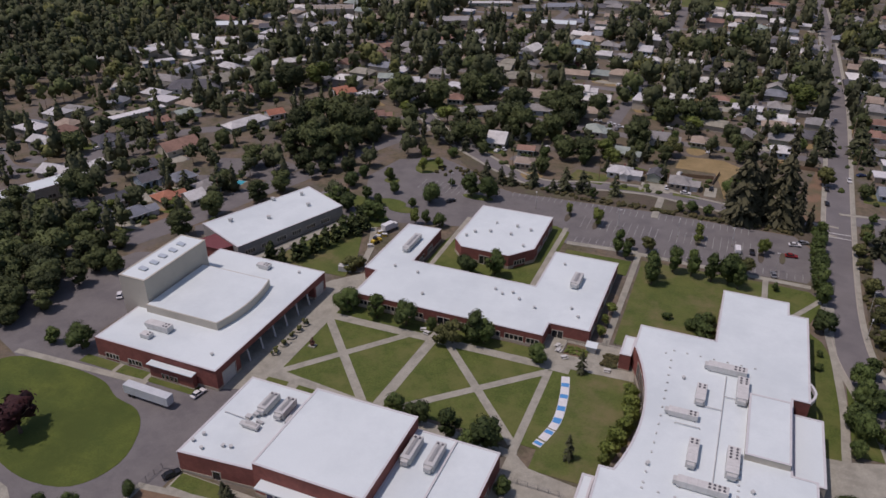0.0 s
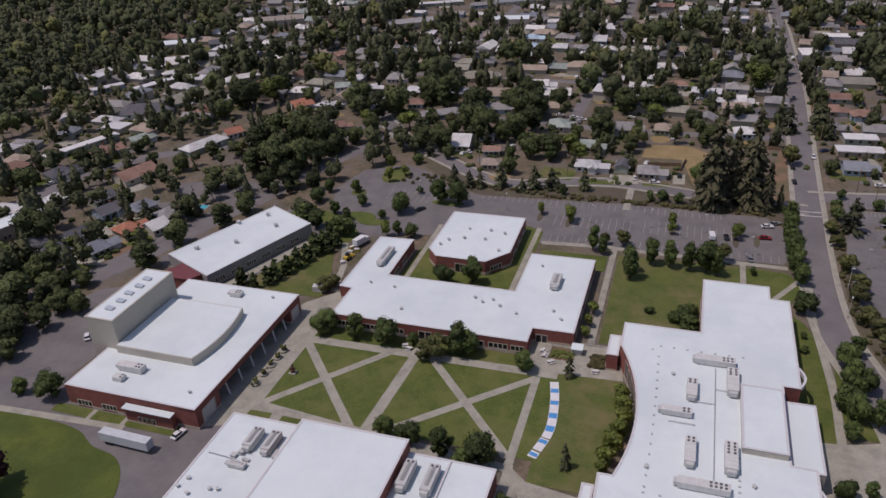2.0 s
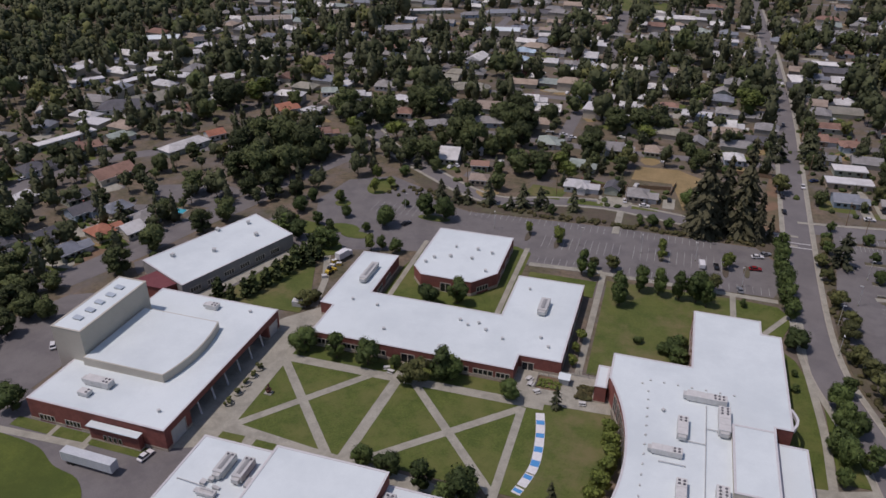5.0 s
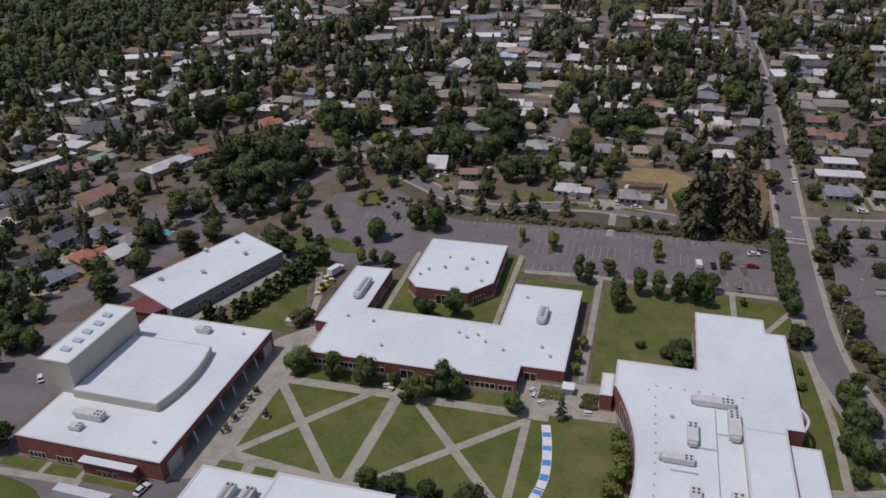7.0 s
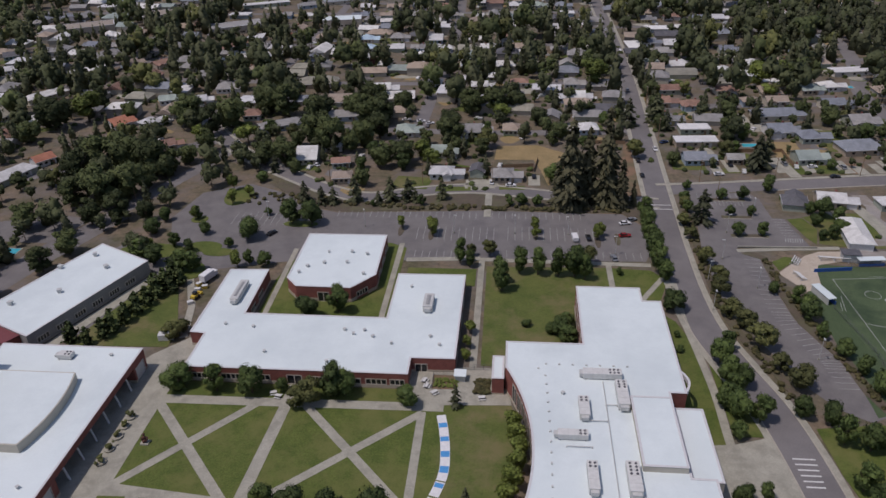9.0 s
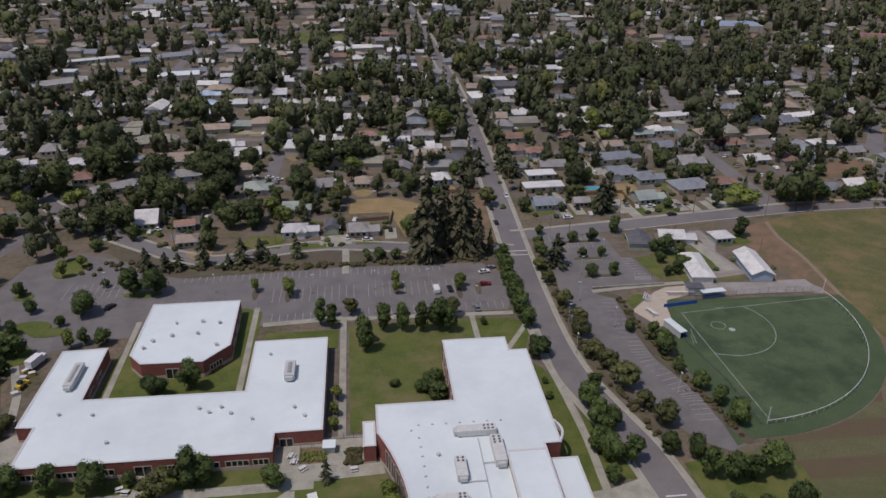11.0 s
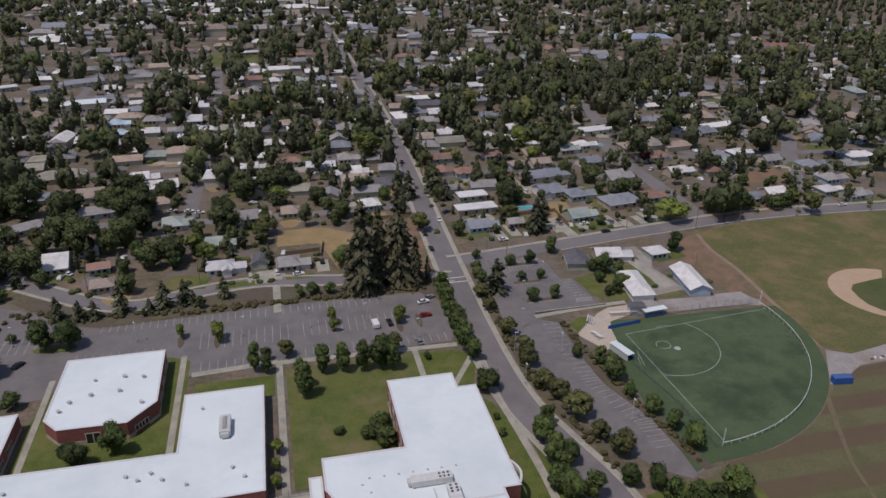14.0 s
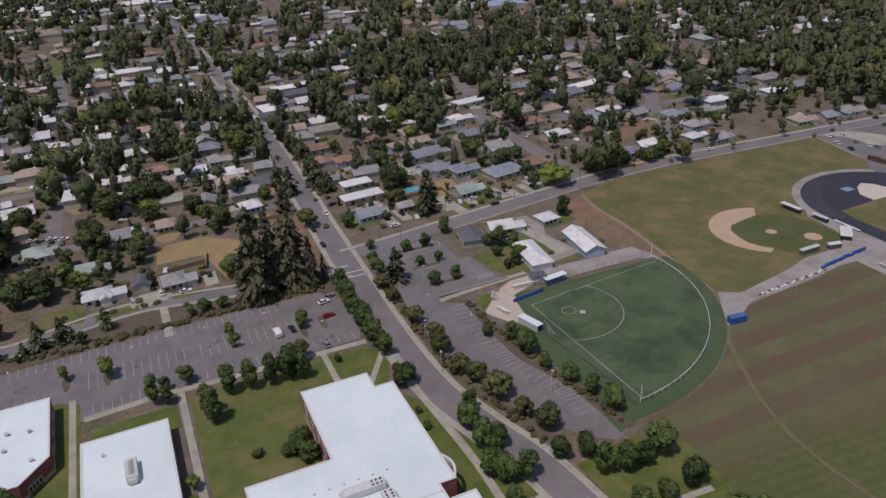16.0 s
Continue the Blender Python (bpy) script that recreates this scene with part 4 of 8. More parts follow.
prism(bm, [(-155.3, 147.6)] + front + [(-155.3, 175.0)], 6.7, 9.6)
stage = part("stage_wall", bm, BEIGE, theatre, "curved beige stage house wall")
bm = bmesh.new()
prism(bm, shifted([(-155.3, 147.6)] + front + [(-155.3, 175.0)], 0.35), 9.4, 9.66)
part("stage_roof", bm, MEMBRANE, theatre, "white stage house roof")
building("fly_tower", "tall windowless beige fly tower beside the stage", rect(-165.4, -155.5, 149.0, 178.0), 17.2, BEIGE, base=0, coping=BEIGE)
for k in range(5):
    hatch = thing("roof_hatch", "low pale blue roof light on the tower roof", "hatch", -160.6 + (k % 2) * 0.4, 154.5 + k * 4.4, 17.16, 0, "tower roof hatches")
    bm = bmesh.new()
    box(bm, -1.2, 1.2, -0.8, 0.8, 0, 0.45)
    part("kerb", bm, METAL, hatch)
    bm = bmesh.new()
    box(bm, -1.3, 1.3, -0.9, 0.9, 0.45, 0.6, pose(0, 0, 0, 0, 6, 0))
    part("lid", bm, SKYLIGHT, hatch, "pale blue translucent lid")
bm = bmesh.new()
prism(bm, [(-176, 193), (-163, 193), (-158, 201), (-170, 206)], 0, 4.6)
bk = thing("link_building", "low red brick link with red metal roof", "building")
part("wall", bm, BRICK, bk)
bm = bmesh.new()
prism(bm, [(-176.3, 192.7), (-162.7, 192.7), (-157.6, 201), (-170, 206.4)], 4.6, 4.85)
part("roof", bm, surface("dark_red_roof", (0.16, 0.05, 0.055), (0.2, 0.065, 0.07), 0.3), bk)

# gymnasium: three blocks side by side
building("gymnasium_wing", "low red brick gymnasium wing with white roof", [(-107.3, 103.0), (-86.2, 105.0), (-86.2, 133.8), (-107.3, 133.8)], 6.4, openings={0: [(9, 11, 0.15, 2.6, 1)]}, base=0.9)
building("gymnasium", "tall red brick gymnasium hall with white roof", rect(-86.1, -57.6, 103.6, 132.6), 10.0, openings={0: [(3, 6.5, 0.15, 4.4, 2), (8.5, 26, 0.15, 5.2, 5)]})
building("gymnasium_wing", "low red brick gymnasium wing with white roof", rect(-57.5, -36.0, 96.0, 132.2), 6.4, openings={1: groups(6, 9, 3, 4)})
bm = bmesh.new()
box(bm, -84, -59, 100.6, 103.5, 5.6, 6.0)
part("entrance_roof", bm, MEMBRANE, bpy.data.objects["gymnasium"], "white entrance canopy")
VIOLET_GLASS = plain("blue_violet_glazing", (0.05, 0.055, 0.13), 0.1, 0.0, 0.6)
for k in range(8):
    bm = bmesh.new()
    box(bm, -83 + k * 3.0, -80.15 + k * 3.0, 103.42, 103.5, 0.2, 5.4)
    part("glazing", bm, VIOLET_GLASS, bpy.data.objects["gymnasium"], "blue-violet entrance glazing")
# one dark solid strip: flashing plus the shadow at the hall wall's foot
bm = bmesh.new()
box(bm, -86.75, -86.14, 105.6, 132.4, 6.36, 6.72)
part("flashing", bm, METAL_DARK, bpy.data.objects["gymnasium"], "dark strip of flashing and shadow along the low roof")
for x in (-79, -72, -65):
    bm = bmesh.new()
    box(bm, x - 0.2, x + 0.2, 100.8, 101.2, 0.1, 5.6)
    part("column", bm, COPING, bpy.data.objects["gymnasium"])
bm = bmesh.new()
box(bm, -47.2, -46.7, 96.3, 131.9, 6.3, 6.75)
part("roof_divider", bm, COPING, bpy.data.objects["gymnasium_wing.001"], "raised white roof joint")
HALL = [(-157.0, 195.7), (-139.6, 241.6), (-162.0, 253.0), (-180.7, 206.4)]
building("long_hall", "long low hall with white roof and grey walls", HALL, 5.4, surface("grey_wall_panel", (0.26, 0.25, 0.24), (0.32, 0.31, 0.29), 0.3), {0: groups(3, 7, 6, 4)}, base=0.5)


# ---- plant on the roofs ----
COVER = surface("dull_grey_sheet", (0.31, 0.315, 0.31), (0.38, 0.38, 0.37), 0.6, 3.0, rough=0.55, metal=0.2, bump=0.03)


def rooftop_unit(x, y, z, lx, ly, h, material=METAL_WHITE, fans=3, turn=0.0, hood=True):
    ob = thing("rooftop_unit", "boxy pale air handling unit on the white roof", "air conditioner", x, y, z, turn, "rooftop units")
    bm = bmesh.new()
    for dx in (-1, 1):
        box(bm, dx * lx * 0.42 - 0.1, dx * lx * 0.42 + 0.1, -ly / 2, ly / 2, 0, 0.25)
    part("skid", bm, METAL_DARK, ob)
    bm = bmesh.new()
    box(bm, -lx / 2, lx / 2, -ly / 2, ly / 2, 0.25, h)
    bmesh.ops.bevel(bm, geom=bm.edges[:], offset=0.06, segments=1, affect="EDGES")
    body = part("casing", bm, material, ob)
    long_x = lx > ly
    n = int(max(lx, ly) / 2.2)
    for k in range(1, n):
        bm = bmesh.new()
        s = (k / n - 0.5) * max(lx, ly)
        if long_x:
            box(bm, s - 0.05, s + 0.05, -ly / 2 - 0.03, ly / 2 + 0.03, 0.3, h + 0.03)
        else:
            box(bm, -lx / 2 - 0.03, lx / 2 + 0.03, s - 0.05, s + 0.05, 0.3, h + 0.03)
        part("seam", bm, METAL, body)
    for k in range(fans):
        for side in (-1, 1):
            bm = bmesh.new()
            s, q = (0.46 - (k + 0.5) * 1.05 / max(lx, ly)) * max(lx, ly), side * min(lx, ly) * 0.23
            p = (s, q) if long_x else (q, s)
            tube(bm, (*p, h), (*p, h + 0.16), 0.32, 0.3, 12)
            part("fan_cowl", bm, METAL_DARK, ob, "dark round fan cowl")
    if material is METAL:
        bm = bmesh.new()
        a, w = max(lx, ly) * 0.36, min(lx, ly) * 0.52
        ring = [(-a, -w, h - 0.3), (-a, 0, h + 0.22), (-a, w, h - 0.3), (a, -w, h - 0.3), (a, 0, h + 0.22), (a, w, h - 0.3)]
        v = [bm.verts.new(p if long_x else (p[1], p[0], p[2])) for p in ring]
        for q in ((0, 1, 4, 3), (1, 2, 5, 4), (0, 2, 1), (3, 4, 5), (0, 3, 5, 2)):
            bm.faces.new([v[i] for i in q])
        bmesh.ops.recalc_face_normals(bm, faces=bm.faces)
        part("sloped_cover", bm, COVER, ob, "dull grey sloped sheet cover")
    if hood:
        bm = bmesh.new()
        if long_x:
            box(bm, -lx / 2 - 0.9, -lx / 2, -ly * 0.35, ly * 0.35, 0.6, h * 0.8)
        else:
            box(bm, -lx * 0.35, lx * 0.35, -ly / 2 - 0.9, -ly / 2, 0.6, h * 0.8)
        part("intake_hood", bm, METAL, ob, "grey intake hood")
    return ob


for x, y, lx, ly, h, f in ((11.5, 183.4, 10, 2.6, 2.0, 3), (15.8, 175.3, 2.9, 9.5, 2.2, 3), (5.9, 170, 2.6, 7.0, 1.9, 2), (2.6, 160.3, 7.2, 2.2, 1.8, 2), (6.3, 147, 2.4, 8.5, 2.0, 2), (15.2, 147, 2.9, 9.0, 2.2, 4), (9.5, 136.6, 11, 2.3, 2.0, 4)):
    rooftop_unit(x, y, 8.18, lx, ly, h, METAL_WHITE, f)
rooftop_unit(-100.2, 223, 4.88, 2.6, 11.5, 2.0, METAL, 0)
rooftop_unit(-38.3, 219.6, 4.88, 3.0, 7.4, 2.2, METAL, 0)
for x in (-96.2, -91.2):
    rooftop_unit(x, 125.3, 6.38, 2.6, 6.6, 2.2, METAL, 1)
rooftop_unit(-95.8, 116.8, 6.38, 4.4, 1.8, 1.2, METAL, 0)
for x in (-55.3, -49.4):
    rooftop_unit(x, 124.0, 6.38, 2.5, 8.2, 2.3, METAL, 1)
for k, (x, y, w, d, h) in enumerate(((-98.6, 119.6, 1.0, 1.3, 0.9), (-97.2, 120.6, 0.8, 0.8, 1.3), (-95.0, 119.0, 1.4, 0.7, 0.7), (-88.6, 122.4, 0.9, 2.6, 1.0), (-57.1, 127.4, 0.7, 1.2, 1.1), (-57.1, 121.6, 0.7, 1.2, 1.1))):
    duct = thing("roof_duct", "short bent pale duct beside a rooftop unit", "duct", x, y, 6.38, 0, "roof ducts")
    bm = bmesh.new()
    box(bm, -w / 2, w / 2, -d / 2, d / 2, 0, h * 0.75)
    part("riser", bm, METAL_WHITE, duct)
    bm = bmesh.new()
    box(bm, -w / 2 - 0.1, w / 2 + 0.3, -d / 2 - 0.05, d / 2 + 0.05, h * 0.75, h, pose(0, 0, 0, 0, 5 + 3 * k, 0))
    part("elbow", bm, METAL, duct, "grey duct elbow")
rooftop_unit(-145.2, 141.6, 6.98, 8.0, 2.6, 2.1, METAL_WHITE, 2)
rooftop_unit(-146.0, 137.0, 6.98, 3.2, 2.2, 1.5, METAL_WHITE, 1, 0, False)
rooftop_unit(-137.5, 184.5, 6.98, 4.0, 2.4, 1.7, METAL_WHITE, 2)
vents = [(-76.9, 250.2, 5.6), (-68.7, 250.5, 5.6), (-63.1, 249.2, 5.6), (-76.8, 242.5, 5.6), (-69.0, 243.2, 5.6), (-84, 236, 5.6), (-82, 240, 5.6), (-62, 236, 5.6)]
vents += [(-99, 206, 4.9), (-90, 205, 4.9), (-83, 193, 4.9), (-64, 189.5, 4.9), (-62, 205, 4.9), (-59, 203, 4.9), (-56, 205, 4.9), (-53, 202, 4.9), (-47, 199, 4.9), (-36, 203, 4.9), (-33, 199, 4.9), (-45, 230, 4.9)]
vents += [(1.0, 176, 8.2), (-3, 140, 8.2), (0, 128, 8.2), (20, 140, 8.2), (-168, 235, 5.4), (-160, 220, 5.4), (-152, 236, 5.4), (-172, 212, 5.4), (-160, 244, 5.4), (-123, 137, 7.0), (-125, 186, 7.0), (-104.9, 110.2, 6.4), (-102.4, 106, 6.4), (-98.1, 108.6, 6.4), (-96.2, 109, 6.4), (-106, 107.4, 6.4)]
box_vent = thing("roof_vent", "small grey metal vent on the white roof", "vent", vents[0][0], vents[0][1], vents[0][2] - 0.03, 20, "roof vents")
bm = bmesh.new()
box(bm, -0.32, 0.32, -0.32, 0.32, 0, 0.5)
part("curb", bm, METAL, box_vent)
bm = bmesh.new()
box(bm, -0.42, 0.42, -0.4, 0.4, 0.5, 0.8, pose(0, 0, 0, 0, 4, 0))
part("cap", bm, METAL, box_vent, "grey vent cap")
for k, (x, y, z) in enumerate(vents[1:]):
    copy_thing(box_vent, pose(x, y, z - 0.03, 0, 0, 31 * k) @ Matrix.Scale(1.2 if k < 7 else 1.7 if -185 < x < -150 else 1.0, 4))
stub = thing("pipe_support", "small dark pipe support block on the roof", "roof block", -5.0, 186, 8.18, 0, "roof support blocks")
bm = bmesh.new()
box(bm, -0.3, 0.3, -0.18, 0.18, 0, 0.3)
part("block", bm, METAL, stub)
for k in range(15):
    copy_thing(stub, pose(-2.6 - 0.010 * (k - 8) ** 2, 183 - k * 3.5, 8.18, 0, 0, 10 * k))
for k in range(7):
    copy_thing(stub, pose(-3 + k * 3.6, 188.0, 8.18))
    copy_thing(stub, pose(-3 + k * 3.6, 132.2, 8.18))
for k in range(9):
    copy_thing(stub, pose(17.0, 134 + k * 1.8, 8.18))
pipe = thing("roof_pipe", "long pale gas pipe on roof blocks", "pipe", 0, 0, 0)
for a, b in (((11.5, 181, 8.6), (11.5, 138, 8.6)), ((5.5, 166, 8.6), (11.5, 166, 8.6)), ((11.5, 172, 8.6), (14.3, 172, 8.6)), ((1, 157, 8.6), (7, 157, 8.6)), ((-105.1, 119, 6.8), (-97.6, 118.6, 6.8))):
    bm = bmesh.new()
    tube(bm, a, b, 0.12, None, 6)
    box(bm, a[0] - 0.12, a[0] + 0.12, a[1] - 0.12, a[1] + 0.12, a[2] - 0.45, a[2] - 0.1)
    box(bm, b[0] - 0.12, b[0] + 0.12, b[1] - 0.12, b[1] + 0.12, b[2] - 0.45, b[2] - 0.1)
    part("pipe_run", bm, METAL, pipe)


# ---- trees ----
def sphere_arrays(level):
    bm = bmesh.new()
    bmesh.ops.create_icosphere(bm, subdivisions=level, radius=1.0)
    bm.verts.ensure_lookup_table()
    v, f = np.array([v.co[:] for v in bm.verts]), np.array([[v.index for v in f.verts] for f in bm.faces])
    bm.free()
    return v, f


ICO_V, ICO_F = sphere_arrays(1)
BALL_V, BALL_F = sphere_arrays(2)
rng = np.random.default_rng(7)


def mesh_of(name, verts, faces, material, smooth=False):
    me = bpy.data.meshes.new(name)
    me.from_pydata(verts.tolist() if hasattr(verts, "tolist") else verts, [], faces.tolist() if hasattr(faces, "tolist") else faces)
    me.materials.append(material)
    if smooth:
        me.shade_smooth()
    return me


def clumps(places, sizes, ragged=0.3, flat=0.85):
    """Many small uneven leaf clumps in one set of arrays."""
    n = len(places)
    v = ICO_V[None] * (1 + ragged * rng.uniform(-1, 1, (n, len(ICO_V), 1)))
    spin = rng.uniform(0, math.tau, n)
    c, s = np.cos(spin)[:, None], np.sin(spin)[:, None]
    v = np.stack([v[..., 0] * c - v[..., 1] * s, v[..., 0] * s + v[..., 1] * c, v[..., 2] * flat], -1)
    v = v * np.asarray(sizes)[:, None, None] + np.asarray(places)[:, None]
    f = ICO_F[None] + (np.arange(n) * len(ICO_V))[:, None, None]
    return v.reshape(-1, 3), f.reshape(-1, 3)


def unit(v):
    return v / (np.linalg.norm(v, axis=-1, keepdims=True) + 1e-9)


def leaf_quads(c, e, leaf, lean=0.8):
    """Bent leaf sprays at c, facing roughly along e; gives corners and their soft outward normals."""
    n = len(c)
    u = rng.normal(size=(n, 3))
    u -= e * (u * e).sum(1)[:, None] * lean
    u = unit(u)
    w = unit(np.cross(u, e))
    s = (leaf * rng.uniform(0.5, 1.4, n))[:, None]
    v = np.stack([c - u * s, c + w * s * 0.75 - e * s * 0.25, c + u * s, c - w * s * 0.75 - e * s * 0.25], 1)
    soft = unit(e + 0.75 * rng.normal(size=(n, 3)))
    return v.reshape(-1, 3), np.repeat(soft, 4, 0)


def leafy(centres, radii, count, leaf, flat=0.9, fine=True):
    """A crown of overlapping leafy masses: an uneven core in each and loose sprays all over the outside."""
    centres, radii = np.asarray(centres, float), np.asarray(radii, float)
    k, mid = len(centres), np.average(centres, axis=0, weights=radii)
    bv, bf = (BALL_V, BALL_F) if fine else (ICO_V, ICO_F)
    core = bv[None] * (0.76 + 0.32 * rng.uniform(-1, 1, (k, len(bv), 1)))
    core = core * radii[:, None, None] * (1, 1, flat) + centres[:, None]
    core_n = unit(0.55 * np.broadcast_to(bv[None], core.shape) + 0.45 * unit(core - mid) + 0.3 * rng.normal(size=core.shape))
    core_f = (bf[None] + (np.arange(k) * len(bv))[:, None, None]).reshape(-1, 3)
    which = rng.choice(k, count, p=radii ** 2 / (radii ** 2).sum())
    e = unit(rng.normal(size=(count, 3)) + (0, 0, 0.15))
    c = centres[which] + e * (radii[which] * rng.uniform(0.78, 1.2, count))[:, None] * (1, 1, flat)
    gap = np.linalg.norm((c[:, None] - centres[None]) / (1, 1, flat), axis=2) / radii[None]
    gap[np.arange(count), which] = 9
    keep = gap.min(1) > 0.82 if k > 1 else gap.min(1) > 0
    c, e = c[keep], unit(0.55 * e[keep] + 0.45 * unit(c[keep] - mid) + 0.28 * rng.normal(size=(int(keep.sum()), 3)))
    v, nrm = leaf_quads(c, e, leaf)
    base = k * len(bv)
    faces = core_f.tolist() + (np.arange(len(v)).reshape(-1, 4) + base).tolist()
    return np.concatenate([core.reshape(-1, 3), v]), faces, np.concatenate([core_n.reshape(-1, 3), nrm])


def broad_crown(lobes=8, rx=0.45, rz=0.45, mid=0.53, count=1000, leaf=0.033, size=0.5):
    """A crown for a tree one metre high: a few lobes of different size round a middle mass."""
    d = unit(rng.normal(size=(lobes, 3)))
    d[0] = 0, 0, 0.5
    r = rng.uniform(0.72, 1.25, lobes) * size * min(rx, rz)
    reach = (1 - r / max(rx, rz)).clip(0.15, 0.8)[:, None] * rng.uniform(0.75, 1.1, (lobes, 1))
    return leafy(d * reach * (rx, rx, rz) + (0, 0, mid), r, count, leaf)


def fir_crown(layers=15, spread=0.2, low=0.1, droop=0.35, arms=10, leaf=0.02, per=5):
    """Tiers of drooping branches with needle sprays along them, on a one metre stem."""
    verts, faces, normals, pc, pe = [], [], [], [], []
    for k in range(layers):
        h = low + (0.97 - low) * (k / layers) ** 0.95
        reach = spread * (1 - (k / layers)) ** 0.62 + 0.012
        for j in range(arms if k < layers * 0.7 else max(5, arms * 2 // 3)):
            a = rng.uniform(0, math.tau)
            r = reach * rng.choice((0.45, 0.75, 1.0, 1.3), p=(0.25, 0.3, 0.25, 0.2)) * rng.uniform(0.85, 1.1)
            w, t = r * 0.15 + 0.004, 0.01
            c, s = math.cos(a), math.sin(a)
            z = h + rng.uniform(-0.015, 0.015)
            pts = [(0, 0, z + 0.015), (0.55 * r, w, z - droop * r * 0.5), (r, 0, z - droop * r), (0.55 * r, -w, z - droop * r * 0.5), (0.5 * r, 0, z + t), (0.5 * r, 0, z - t - droop * r)]
            b = len(verts)
            verts += [(x * c - y * s, x * s + y * c, q) for x, y, q in pts]
            normals += [(c * 0.7, s * 0.7, 0.7)] * 6
            faces += [[b + i for i in q] for q in ((0, 4, 1), (1, 4, 2), (2, 4, 3), (3, 4, 0), (1, 5, 0), (2, 5, 1), (3, 5, 2), (0, 5, 3))]
            for q in rng.uniform(0.35, 1.05, per):
                side = rng.normal(0, w * 0.9)
                pc.append((q * r * c - side * s, q * r * s + side * c, z - droop * r * q + rng.normal(0, 0.008)))
                pe.append((c * 0.75, s * 0.75, 0.6))
    b = len(verts)
    verts += [(0, 0, 1.0), (0.014, 0, 0.9), (-0.008, 0.013, 0.9), (-0.008, -0.013, 0.9)]
    normals += [(0, 0, 1), (1, 0, 0), (-0.5, 0.8, 0), (-0.5, -0.8, 0)]
    faces += [[b, b + 1, b + 2], [b, b + 2, b + 3], [b, b + 3, b + 1]]
    v, nrm = leaf_quads(np.array(pc), unit(np.array(pe)), leaf)
    faces += (np.arange(len(v)).reshape(-1, 4) + len(verts)).tolist()
    return np.concatenate([np.array(verts), v]), faces, np.concatenate([np.array(normals), nrm])


def foliage_mesh(name, crown, materials, slots=None):
    v, f, nrm = crown
    me = bpy.data.meshes.new(name)
    me.from_pydata(v.tolist(), [], f)
    for m in materials:
        me.materials.append(m)
    if slots is not None:
        me.polygons.foreach_set("material_index", slots)
    me.shade_smooth()
    me.normals_split_custom_set_from_vertices(unit(nrm).tolist())
    return me


def make_tree(name, label, material, crown, stem=0.03, fork=True):
    """A tapered trunk with limbs and its crown, one metre high, to be copied at its true height."""
    ob = thing(name, label, "tree", 0, 0, -300)
    bm = bmesh.new()
    tube(bm, (0, 0, -0.02), (0.01, 0, 0.45), stem, stem * 0.6, 7)
    if fork:
        for k in range(5):
            a = k * 1.3
            tube(bm, (0.01, 0, 0.25 + k * 0.05), (0.2 * math.cos(a), 0.2 * math.sin(a), 0.55 + 0.04 * k), stem * 0.5, stem * 0.2, 5)
    else:
        tube(bm, (0.01, 0, 0.45), (0, 0, 0.95), stem * 0.6, stem * 0.15, 6)
    part("trunk", bm, BARK, ob)
    c = new("crown", foliage_mesh("crown", crown, [material]))
    c.parent = ob
    return ob


ROUND = [make_tree("tree", "leafy dark green shade tree with round crown", LEAF, broad_crown(17, w, 0.47, 0.5, 2300, 0.023, 0.42)) for w in (0.46, 0.37, 0.43, 0.35, 0.45, 0.40)]
DARK = [make_tree("tree", "large dark green tree with dense uneven crown", LEAF_DARK, broad_crown(20, w, 0.48, 0.5, 2300, 0.024, 0.4)) for w in (0.40, 0.33, 0.45, 0.37)]
LIGHT = [make_tree("tree", "young light green tree with open crown", LEAF_LIGHT, broad_crown(9, 0.31, 0.41, 0.56, 1400, 0.025, 0.48), 0.022) for _ in range(3)]
OLIVE = [make_tree("tree", "dusty olive street tree with airy crown", LEAF_OLIVE, broad_crown(16, 0.43, 0.45, 0.5, 1800, 0.024, 0.38), 0.025) for _ in range(3)]
TALL = [make_tree("tree", "slim upright green tree", LEAF, broad_crown(12, 0.25, 0.48, 0.51, 1700, 0.023, 0.62), 0.025) for _ in range(3)]
FIR = [make_tree("conifer", "tall old fir with drooping olive-brown branches", FIR_NEEDLE, fir_crown(30, 0.135, 0.05, 0.5, 8, 0.017, 6), 0.014, False) for _ in range(2)]
SMALL_FIR = [make_tree("conifer", "small dark conical conifer", NEEDLE, fir_crown(13, 0.26, 0.03, 0.35, 9, 0.03, 4), 0.02, False) for _ in range(2)]
JUNIPER = [make_tree("juniper", "bushy green juniper with upswept branches", JUNIPER_LEAF, fir_crown(9, 0.26, 0.04, -0.6, 12, 0.055, 6), 0.02, False) for _ in range(2)]
RED = [make_tree("tree", "small tree with dark copper leaves", LEAF_RED, broad_crown(8, 0.42, 0.42, 0.54, 420))]
KINDS = {"r": ROUND, "l": LIGHT, "o": OLIVE, "t": TALL, "f": FIR, "s": SMALL_FIR, "j": JUNIPER, "c": RED, "d": DARK}
planted = []


def plant(kind, group, *places, wide=1.0):
    """Trees at (x, y, height)."""
    for x, y, h in places:
        base = KINDS[kind][len(planted) % len(KINDS[kind])]
        s = rng.uniform(0.9, 1.12) * wide
        t = copy_thing(base, pose(x, y, 0.02, 0, 0, rng.uniform(0, 360)) @ Matrix.Diagonal((h * s, h * s, h, 1)))
        tagged(t, group=group)
        planted.append((x, y, h * 0.38 * s))


